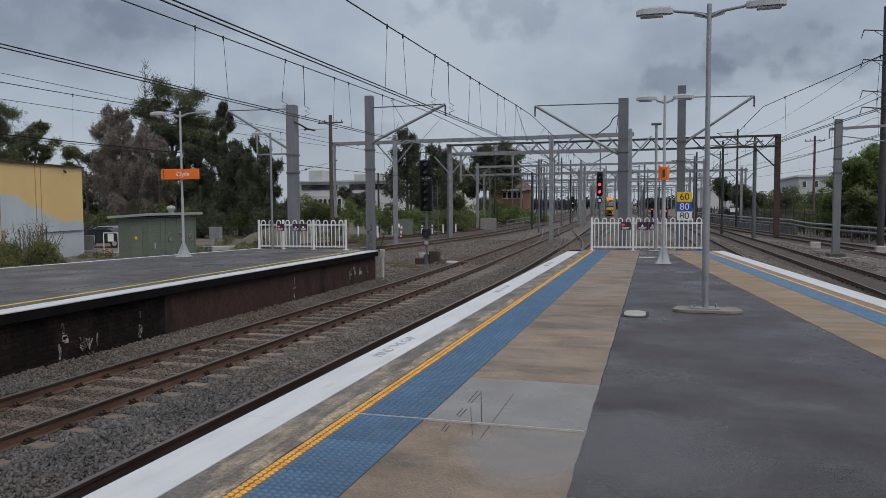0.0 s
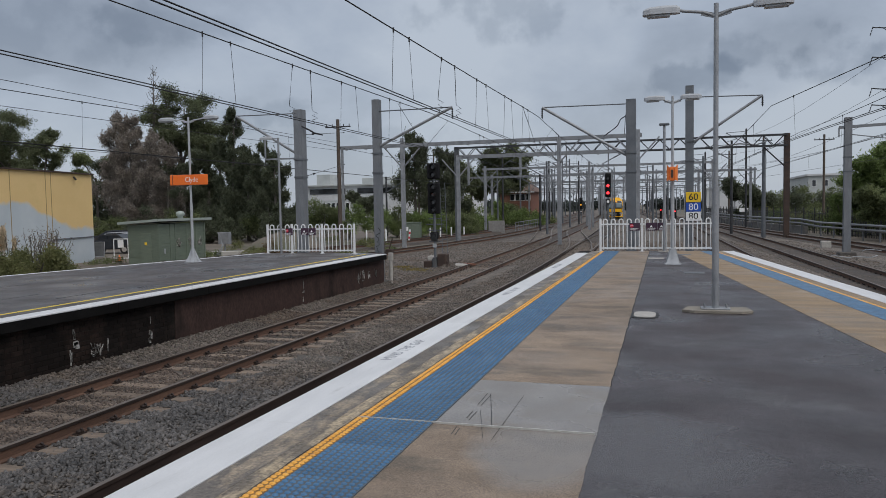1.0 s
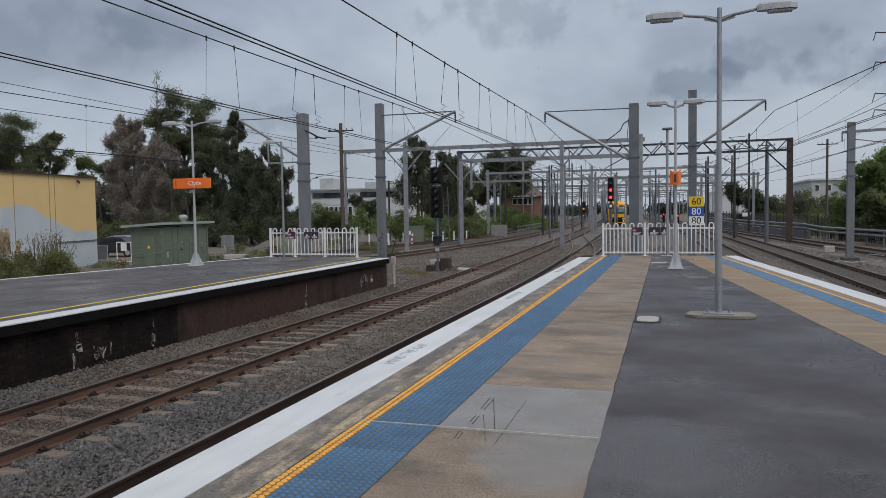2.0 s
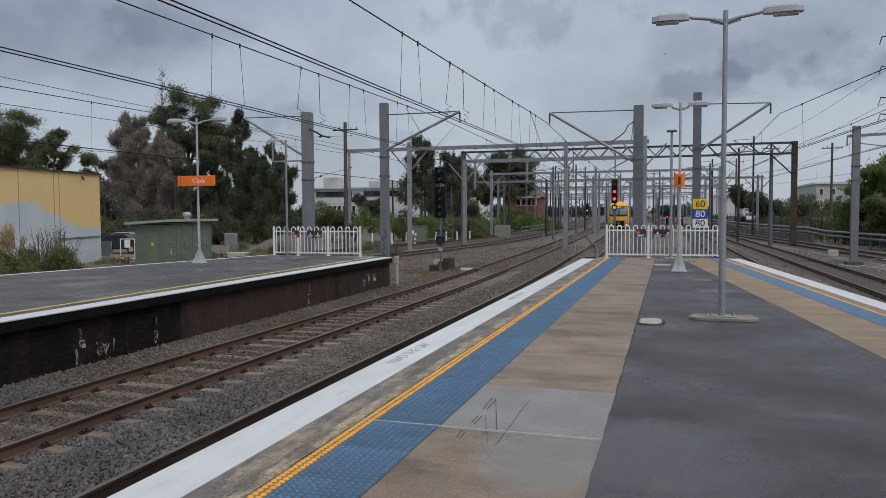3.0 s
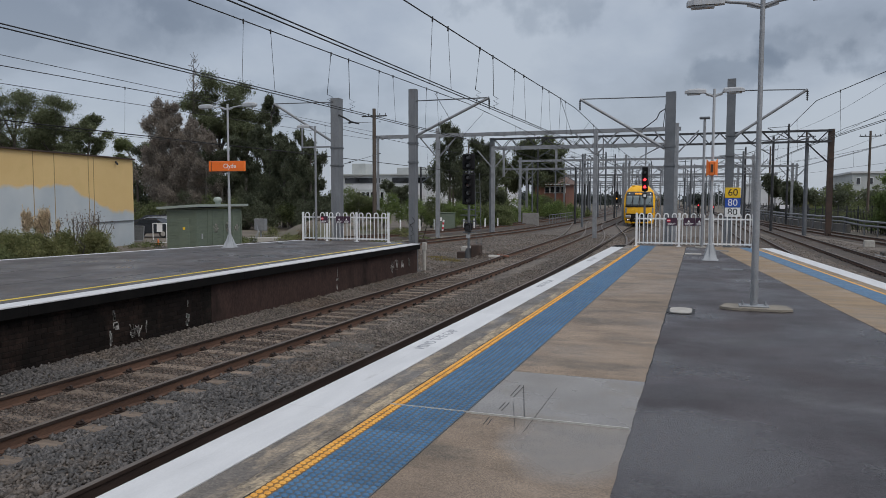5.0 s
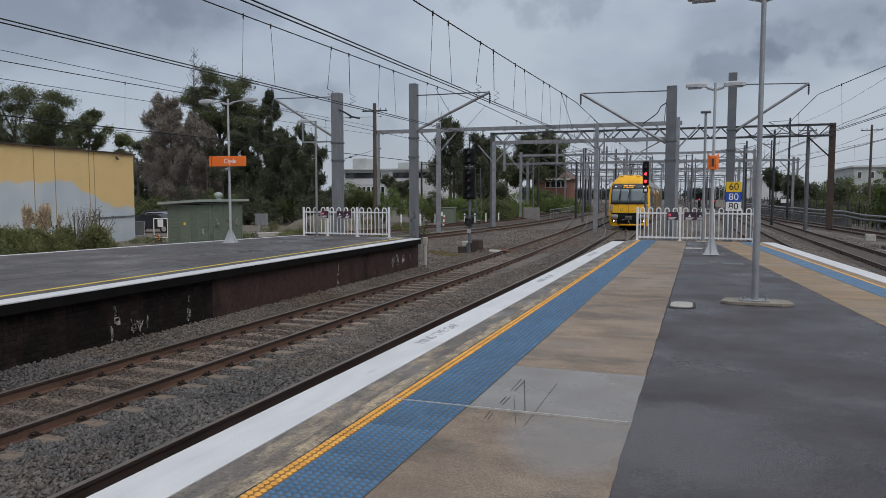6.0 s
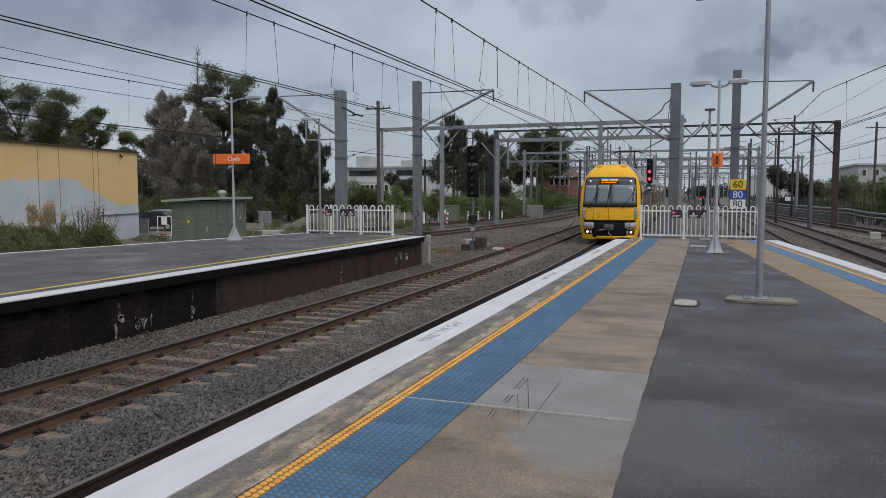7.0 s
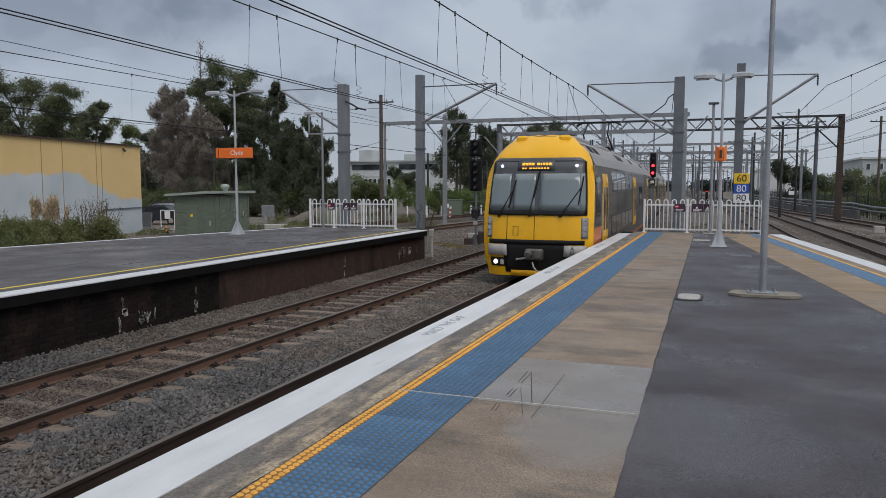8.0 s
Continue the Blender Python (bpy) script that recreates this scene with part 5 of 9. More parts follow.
def span_wires():
    """Thin span wires with insulators between a mast and the timber pole, and a bridle by the bracket."""
    for za, zb in ((4.55, 7.7), (2.9, 5.2)):
        w = thing("span_wire", Matrix(), "thin span wire with dark insulators", "overhead wire", "overhead wires")
        a, b = Vector((-13.9, 26.6, za)), Vector((-25.0, 54.8, zb))
        bm = bmesh.new()
        rod(bm, a, b, 0.012, seg=4)
        part("cable", bm, WIRE, w)
        for u in (0.12, 0.94):
            bm = bmesh.new()
            insulator(bm, a.lerp(b, u - 0.012), a.lerp(b, u + 0.012))
            part("insulator", bm, DARK_STEEL, w)
    w = thing("bridle_wire", Matrix(), "thin bridle wires hung in a V by the bracket", "overhead wire", "overhead wires")
    for p, q in (((-8.2, 22.0, 4.85), (-8.2, 24.6, 3.66)), ((-8.2, 27.5, 4.9), (-8.2, 24.6, 3.66)), ((-4.7, 24.5, 4.8), (-4.7, 27.2, 3.6)), ((-4.7, 31.0, 4.8), (-4.7, 27.2, 3.6))):
        bm = bmesh.new()
        rod(bm, p, q, 0.008, seg=4)
        part("cable", bm, WIRE, w)


span_wires()

# ---------------------------------------------------------------- signals


SIGNAL_BLACK = mat("matt_black_signal_paint", (0.006, 0.006, 0.007), (0.016, 0.016, 0.018), 4, (0.6, 0.85), 0, 0.05, 50, spec=0.25)


def signal_left():
    s = thing("signal_post", pose(-10.75, 33.5, GROUND_Z), "dark railway signal post with two unlit heads and a ladder", "railway signal")
    k = -GROUND_Z
    bm = bmesh.new()
    rod(bm, (0, 0, 0.1), (0, 0, 4.5), 0.065, seg=10)
    part("post", bm, GALV_DARK, s)
    for z0, h in ((1.28 + k, 1.45), (2.93 + k, 0.74)):
        bm = bmesh.new()
        box(bm, -0.31, 0.31, -0.10, 0.0, z0, z0 + h, 0.045)
        head = part("signal_head", bm, SIGNAL_BLACK, s, "black signal head")
        n = 4 if h > 0.8 else 2
        for i in range(n):
            bm = bmesh.new()
            z = z0 + h * (i + 0.5) / n
            rod(bm, (0, -0.10, z), (0, -0.30, z), 0.13, 0.135, seg=12, cap=False)
            part("hood", bm, SIGNAL_BLACK, head)
            bm = bmesh.new()
            rod(bm, (0, -0.165, z), (0, -0.175, z), 0.09, seg=12)
            part("lens", bm, LENS_OFF, head, "dark unlit lens")
    bm = bmesh.new()
    box(bm, -0.25, 0.25, -0.05, 0.05, 2.77 + k, 2.87 + k, 0.01)
    part("name_plate", bm, DARK_STEEL, s, "dark name plate")
    for x in (-0.14, 0.02, 0.15):
        bm = bmesh.new()
        box(bm, x - 0.045, x + 0.045, -0.056, -0.05, 2.795 + k, 2.845 + k)
        part("plate_mark", bm, LAMP_GREY, s, "pale mark on the plate")
    for z, w in ((1.05, 0.3), (0.78, 0.42), (0.5, 0.36), (-0.05, 0.3)):
        bm = bmesh.new()
        bar(bm, (-w, 0.02, z + k), (w, 0.02, z + k), 0.05, 0.05)
        part("step_bar", bm, GALV_DARK, s, "short steel cross-bar")
    bm = bmesh.new()
    box(bm, -0.2, 0.2, -0.14, 0.0, 0.08 + k, 0.42 + k, 0.04)
    rod(bm, (0, -0.14, 0.26 + k), (0, -0.26, 0.26 + k), 0.11, seg=10, cap=False)
    part("shunt_head", bm, SIGNAL_BLACK, s, "small black subsidiary head")
    bm = bmesh.new()
    box(bm, -0.1, 0.1, -0.09, -0.06, -0.32 + k, -0.14 + k, 0.01)
    part("number_plate", bm, LAMP_GREY, s, "small pale plate")
    bm = bmesh.new()
    lathe(bm, [(0.34, 0.14), (0.3, 0.2), (0.14, 0.62), (0.1, 0.66)], 10)
    part("base_cone", bm, DARK_STEEL, s, "flared dark base")
    bm = bmesh.new()
    for x in (0.35, 0.6):
        rod(bm, (x, 0.15, 0), (x - 0.12, 0.15, 3.4 + 0.8), 0.018, seg=5)
    for i in range(13):
        rod(bm, (0.35 - 0.009 * i, 0.15, 0.3 + 0.3 * i), (0.6 - 0.009 * i, 0.15, 0.3 + 0.3 * i), 0.012, seg=5)
    part("ladder", bm, GALV_DARK, s, "thin steel ladder")
    bm = bmesh.new()
    box(bm, -0.16, 0.16, -0.15, 0.0, 0.55 + 0.9, 0.95 + 0.9, 0.03)
    rod(bm, (0, -0.15, 1.66), (0, -0.24, 1.66), 0.09, seg=10)
    part("lower_lamp", bm, DARK_STEEL, s, "small lower signal lamp")
    bm = bmesh.new()
    box(bm, -0.5, -0.12, -0.3, 0.2, 0, 0.5, 0.03)
    box(bm, 0.16, 0.62, -0.25, 0.25, 0.12, 0.84, 0.05)
    box(bm, 0.22, 0.56, -0.2, 0.2, 0, 0.14)
    box(bm, -0.2, 0.2, -0.2, 0.2, 0, 0.14, 0.02)
    tube(bm, [(0.6, -0.2, 0.5), (0.72, -0.3, 0.4), (0.7, -0.35, 0.1), (0.8, -0.4, 0.02)], 0.025, 6)
    part("equipment_box", bm, BROWN_STEEL, s, "rusty equipment boxes at the foot")


LENS_OFF = glass("dark_lens", (0.02, 0.02, 0.022), 0.1)
RED_LIGHT = mat("lit_red_lens", (0.5, 0.01, 0.01), (0.6, 0.02, 0.02), 5, (0.3, 0.4), 0, 0, 30, emit=(1.0, 0.03, 0.04), power=4.0)
WHITE_LIGHT = mat("lit_white_lens", (0.7, 0.7, 0.7), (0.8, 0.8, 0.8), 5, (0.3, 0.4), 0, 0, 30, emit=(1.0, 0.95, 0.8), power=1.6)
PALE_LIGHT = mat("lit_marker_lens", (0.6, 0.65, 0.8), (0.7, 0.75, 0.9), 5, (0.3, 0.4), 0, 0, 30, emit=(0.7, 0.8, 1.0), power=1.1)
AMBER_LIGHT = mat("amber_display", (0.5, 0.25, 0.02), (0.6, 0.3, 0.02), 5, (0.4, 0.5), 0, 0, 30, emit=(1.0, 0.42, 0.03), power=1.3)
signal_left()


def signal_right(x, y, top, scale, label, lights):
    s = thing("signal_post", pose(x, y, GROUND_Z), label, "railway signal", "track signals")
    h = top - GROUND_Z
    bm = bmesh.new()
    rod(bm, (0, 0, 0), (0, 0, h - 1.6 * scale), 0.07, seg=8)
    part("post", bm, GALV_DARK, s)
    bm = bmesh.new()
    box(bm, -0.24 * scale, 0.24 * scale, -0.16, 0.06, h - 2.0 * scale, h, 0.05)
    head = part("signal_head", bm, SIGNAL_BLACK, s, "black signal head")
    for u, m_ in lights:
        z = h - u * scale
        bm = bmesh.new()
        rod(bm, (0, -0.16, z), (0, -0.34, z), 0.17 * scale, 0.18 * scale, seg=12, cap=False)
        part("hood", bm, SIGNAL_BLACK, head)
        bm = bmesh.new()
        rod(bm, (0, -0.17, z), (0, -0.20, z), 0.115 * scale, seg=12)
        part("lens", bm, m_, head, "glowing red lens" if m_ is RED_LIGHT else "")
    bm = bmesh.new()
    box(bm, -0.2 * scale, 0.2 * scale, -0.12, -0.05, h - 2.6 * scale, h - 2.15 * scale, 0.02)
    part("route_box", bm, DARK_STEEL, s)
    bm = bmesh.new()
    box(bm, -0.1 * scale, 0.1 * scale, -0.125, -0.12, h - 2.48 * scale, h - 2.27 * scale)
    part("plate", bm, SIGN_WHITE, s, "small white plate")


signal_right(-3.95, 49.5, 3.62, 0.78, "railway signal beside the platform track showing two red lights", ((0.45, LENS_OFF), (1.05, RED_LIGHT), (1.65, RED_LIGHT)))
signal_right(-13.6, 118, 2.7, 0.9, "far railway signal with one amber light", ((0.5, LENS_OFF), (1.2, AMBER_LIGHT)))
signal_right(0.4, 88, 0.95, 0.6, "low railway signal with red lights", ((0.45, RED_LIGHT),))
signal_right(-1.2, 92, 1.1, 0.6, "low railway signal with red lights", ((0.45, RED_LIGHT),))

# ---------------------------------------------------------------- the train
TRAIN_YELLOW = mat("train_yellow_paint", (0.84, 0.43, 0.008), (0.90, 0.48, 0.012), 1.2, (0.22, 0.36), 0, 0.01, 40, stain=(0.6, 0.31, 0.02), stain_scale=1.5, stain_at=0.66)
TRAIN_STEEL = mat("brushed_train_steel", (0.135, 0.124, 0.115), (0.205, 0.19, 0.178), 1.5, (0.3, 0.45), 0.6, 0.03, 30, stretch=(1, 0.15, 4))
TRAIN_DARK = mat("dark_window_band", (0.022, 0.023, 0.026), (0.035, 0.036, 0.04), 2, (0.12, 0.22), 0, 0, 30)
TRAIN_MASK = mat("grey_front_mask", (0.060, 0.064, 0.070), (0.082, 0.086, 0.092), 2, (0.25, 0.35), 0, 0, 30)
TRAIN_BLACK = mat("black_undergear", (0.005, 0.005, 0.006), (0.016, 0.015, 0.015), 5, (0.55, 0.8), 0, 0.1, 30, spec=0.25)
TRAIN_BUMPER = mat("pale_bumper_metal", (0.34, 0.325, 0.305), (0.44, 0.42, 0.395), 4, (0.5, 0.65), 0.1, 0.02, 30)
TRAIN_ORANGE = mat("train_orange_paint", (0.55, 0.13, 0.03), (0.62, 0.17, 0.05), 2, (0.3, 0.4), 0, 0, 30)
TRAIN_ROOF = mat("grey_train_roof", (0.27, 0.262, 0.255), (0.37, 0.36, 0.352), 2, (0.45, 0.6), 0.2, 0.05, 20)
# opaque pane: the sky's reflection is put into the base colour
WINDSCREEN = glass("windscreen_glass", (0.17, 0.21, 0.22), 0.03)
SIDE_GLASS = glass("side_window_glass", (0.012, 0.014, 0.016), 0.09)
HEADLAMP = glass("headlamp_cover", (0.20, 0.205, 0.21), 0.12)
CHROME = mat("chrome_reflector", (0.62, 0.62, 0.62), (0.78, 0.78, 0.78), 8, (0.12, 0.25), 0.8, 0, 30)

SIDE = [(1.38, 0.30), (1.47, 0.62), (1.515, 1.15), (1.515, 2.1), (1.50, 2.75), (1.44, 3.15), (1.29, 3.5), (1.05, 3.78), (0.72, 3.97), (0.0, 4.06)]


def half_width(z):
    return float(np.interp(z, [p[1] for p in SIDE], [p[0] for p in SIDE]))


def nose(x, z, out=0.0):
    """A point of the cab front, x across, z over the rail; the cab looks along -y."""
    w = float(np.interp(z, [0.2, 0.6, 1.2, 1.9, 2.6, 3.35, 3.65, 3.98], [1.31, 1.38, 1.41, 1.405, 1.375, 1.315, 1.14, 0.84]))
    y = float(np.interp(z, [0.2, 0.75, 1.2, 1.9, 2.6, 3.35, 3.65, 3.98], [0.10, 0.0, 0.0, 0.05, 0.21, 0.40, 0.58, 1.0]))
    u = max(-1.0, min(1.0, x))
    return Vector((u * w, y + 0.10 * u * u + 0.17 * abs(u) ** 11 - out, z))


def corner_back(z):
    """Where the yellow corner of the cab gives way to the flank."""
    y = nose(1.0, z).y + 0.07
    return y if z < 3.1 else max(y, y + (1.12 - y) * min(1.0, (z - 3.1) / 0.5))


def nose_patch(name, u0, u1, z0, z1, material, parent, out=0.006, label="", nu=9, nz=5, thick=0.03, taper=None):
    """A curved panel cut from the cab front, with some thickness."""
    bm = bmesh.new()
    front, back = [], []
    for j in range(nz + 1):
        z = z0 + (z1 - z0) * j / nz
        ra, rb = [], []
        for i in range(nu + 1):
            a, b = u0, u1
            if taper:
                k = (z - z0) / (z1 - z0)
                a, b = u0 + taper[0] * k, u1 + taper[1] * k
            u = a + (b - a) * i / nu
            ra.append(bm.verts.new(nose(u, z, out)))
            rb.append(bm.verts.new(nose(u, z, out - thick)))
        front.append(ra)
        back.append(rb)
    for g, flip in ((front, False), (back, True)):
        for a, b in zip(g, g[1:]):
            for i in range(nu):
                q = (a[i], a[i + 1], b[i + 1], b[i])
                f = bm.faces.new(q[::-1] if flip else q)
                f.smooth = True
    rim = front[0] + [r[-1] for r in front[1:-1]] + front[-1][::-1] + [r[0] for r in front[-2:0:-1]]
    rimb = back[0] + [r[-1] for r in back[1:-1]] + back[-1][::-1] + [r[0] for r in back[-2:0:-1]]
    for i in range(len(rim)):
        j = (i + 1) % len(rim)
        bm.faces.new((rim[i], rim[j], rimb[j], rimb[i]))
    return part(name, bm, material, parent, label)


def shell(bm, y0, y1, pts, closed=True):
    """The skin of a carriage: a half section mirrored and drawn along y."""
    full = [(-x, z) for x, z in pts] + [(x, z) for x, z in pts[::-1][1:]]
    a = [bm.verts.new((x, y0, z)) for x, z in full]
    b = [bm.verts.new((x, y1, z)) for x, z in full]
    for i in range(len(full) - 1):
        bm.faces.new((a[i], b[i], b[i + 1], a[i + 1])).smooth = True
    if closed:
        bm.faces.new(a)
        bm.faces.new(b[::-1])
        bm.faces.new((a[0], a[-1], b[-1], b[0]))


def side_panel(name, car, y0, y1, z0, z1, material, out, label="", sub=None):
    """A panel that follows the curve of both flanks: one object a flank."""
    made = []
    for s in (-1, 1):
        bm = bmesh.new()
        zs = sorted({z0, z1, *[p[1] for p in SIDE if z0 < p[1] < z1]})
        a = [bm.verts.new((s * (half_width(z) + out), y0, z)) for z in zs]
        b = [bm.verts.new((s * (half_width(z) + out), y1, z)) for z in zs]
        c = [bm.verts.new((s * (half_width(z) - 0.02), y0, z)) for z in zs]
        d = [bm.verts.new((s * (half_width(z) - 0.02), y1, z)) for z in zs]
        for i in range(len(zs) - 1):
            bm.faces.new((a[i], b[i], b[i + 1], a[i + 1]))
            bm.faces.new((c[i], a[i], a[i + 1], c[i + 1]))
            bm.faces.new((b[i], d[i], d[i + 1], b[i + 1]))
        bm.faces.new((a[-1], b[-1], d[-1], c[-1]))
        bm.faces.new((a[0], c[0], d[0], b[0]))
        made.append(part(name, bm, material, sub[0 if s < 0 else 1] if sub else car, label))
    return made


def wheelset(car, y):
    for s in (-1, 1):
        bm = bmesh.new()
        lathe(bm, [(0.30, -0.06), (0.45, -0.05), (0.46, 0.03), (0.42, 0.06), (0.2, 0.07)], 20)
        bmesh.ops.rotate(bm, verts=bm.verts, matrix=Matrix.Rotation(radians(90), 3, "Y"))
        bmesh.ops.translate(bm, verts=bm.verts, vec=(s * 0.753, y, 0.46))
        part("wheel", bm, RAIL_RUST, car, "steel wheel")


def carriage(front, label):
    length = 19.6
    car = thing("train_carriage" if not front else "train_cab_carriage", Matrix(), label, "train", "carriages of the train")
    y0 = 1.1 if front else 0.15
    bm = bmesh.new()
    shell(bm, y0, length, SIDE)
    part("body", bm, TRAIN_STEEL, car, "brushed stainless steel body")
    bm = bmesh.new()
    for k in range(5):
        z = 0.72 + 0.075 * k
        for s in (-1, 1):
            bar(bm, (s * (half_width(z) + 0.004), y0 + 0.4, z), (s * (half_width(z) + 0.004), length - 0.2, z), 0.012, 0.02)
    part("flutes", bm, TRAIN_STEEL, car, "fluted steel flank")
    # roof shell and air units
    bm = bmesh.new()
    for ya in (3.2, 8.8, 14.4):
        box(bm, -0.62, 0.62, ya, ya + 2.6, 3.95, 4.16, 0.06)
    part("roof_unit", bm, TRAIN_ROOF, car, "grey roof air unit")
    # pale roof sides with rows of grilles
    side_panel("roof_side", car, y0 + 0.12, length, 3.22, 4.055, TRAIN_ROOF, 0.004, "pale grey roof panel")
    for ya in (1.7, 2.9, 9.2, 10.4, 15.0):
        side_panel("roof_grille", car, ya, ya + 0.85, 3.6, 3.84, TRAIN_BLACK, 0.012, "dark roof grille")
    for ya in (6.4, 12.4):
        side_panel("panel_joint", car, ya, ya + 0.03, 0.7, 3.2, TRAIN_BLACK, 0.003)
    doors = ((2.3, 3.55), (13.0, 14.3)) if front else ((3.0, 4.3), (14.8, 16.1))
    for a, b in doors:
        d = side_panel("door", car, a, b, 0.98, 3.0, TRAIN_YELLOW, 0.012, "yellow passenger door")
        for k in (0, 1):
            ya = a + 0.12 + k * (b - a) / 2
            side_panel("door_window", car, ya, ya + (b - a) / 2 - 0.24, 1.35, 2.6, SIDE_GLASS, 0.018, "dark door window", sub=d)
    # upper and lower deck windows
    wa, wb = (4.6, 12.3) if front else (5.0, 14.2)
    n = 5 if front else 6
    for z0, z1 in ((1.05, 1.72), (2.45, 3.12)):
        side_panel("window_band", car, wa, wb, z0, z1, TRAIN_DARK, 0.006, "dark window band")
        for i in range(n):
            ya = wa + 0.1 + (wb - wa - 0.1) * i / n
            side_panel("window", car, ya, ya + (wb - wa - 0.1) / n - 0.12, z0 + 0.06, z1 - 0.06, SIDE_GLASS, 0.012)
    side_panel("window", car, 16.2 if front else 17.0, 17.9 if front else 18.6, 1.75, 2.6, SIDE_GLASS, 0.012)
    side_panel("skirt_line", car, y0 + 0.5, length, 0.60, 0.68, TRAIN_ORANGE if front else TRAIN_STEEL, 0.010)
    # undergear
    bm = bmesh.new()
    box(bm, -1.25, 1.25, 5.2, length - 5.0, 0.22, 0.5, 0.05)
    for yb in (3.0, length - 2.9):
        box(bm, -1.05, 1.05, yb - 1.6, yb + 1.6, 0.32, 0.62, 0.05)
    part("undergear", bm, TRAIN_BLACK, car, "black equipment cases and bogies")
    for yb in (3.0, length - 2.9):
        for d in (-1.2, 1.2):
            wheelset(car, yb + d)
    if front:
        cab_front(car)
        pantograph(car, 12.6)
    else:
        bm = bmesh.new()
        box(bm, -0.8, 0.8, -0.2, 0.2, 0.9, 3.4, 0.05)
        part("gangway", bm, TRAIN_BLACK, car, "black gangway bellows")
    return car


def pantograph(car, y):
    """The raised current collector on the roof."""
    bm = bmesh.new()
    for s in (-0.55, 0.55):
        bar(bm, (s, y - 0.8, 4.2), (s, y + 0.8, 4.2), 0.07, 0.07)
        rod(bm, (s, y + 0.7, 4.25), (s * 0.9, y - 0.7, 4.75), 0.035, seg=6)
        rod(bm, (s * 0.9, y - 0.7, 4.75), (s * 0.8, y + 0.3, 5.3), 0.028, seg=6)
    for yy in (y - 0.8, y + 0.8):
        bar(bm, (-0.55, yy, 4.2), (0.55, yy, 4.2), 0.07, 0.07)
    for yy in (y + 0.15, y + 0.45):
        tube(bm, [(-0.95, yy, 5.2), (-0.7, yy, 5.33), (0.7, yy, 5.33), (0.95, yy, 5.2)], 0.03, 6)
    part("pantograph", bm, TRAIN_BLACK, car, "dark raised pantograph on the roof")


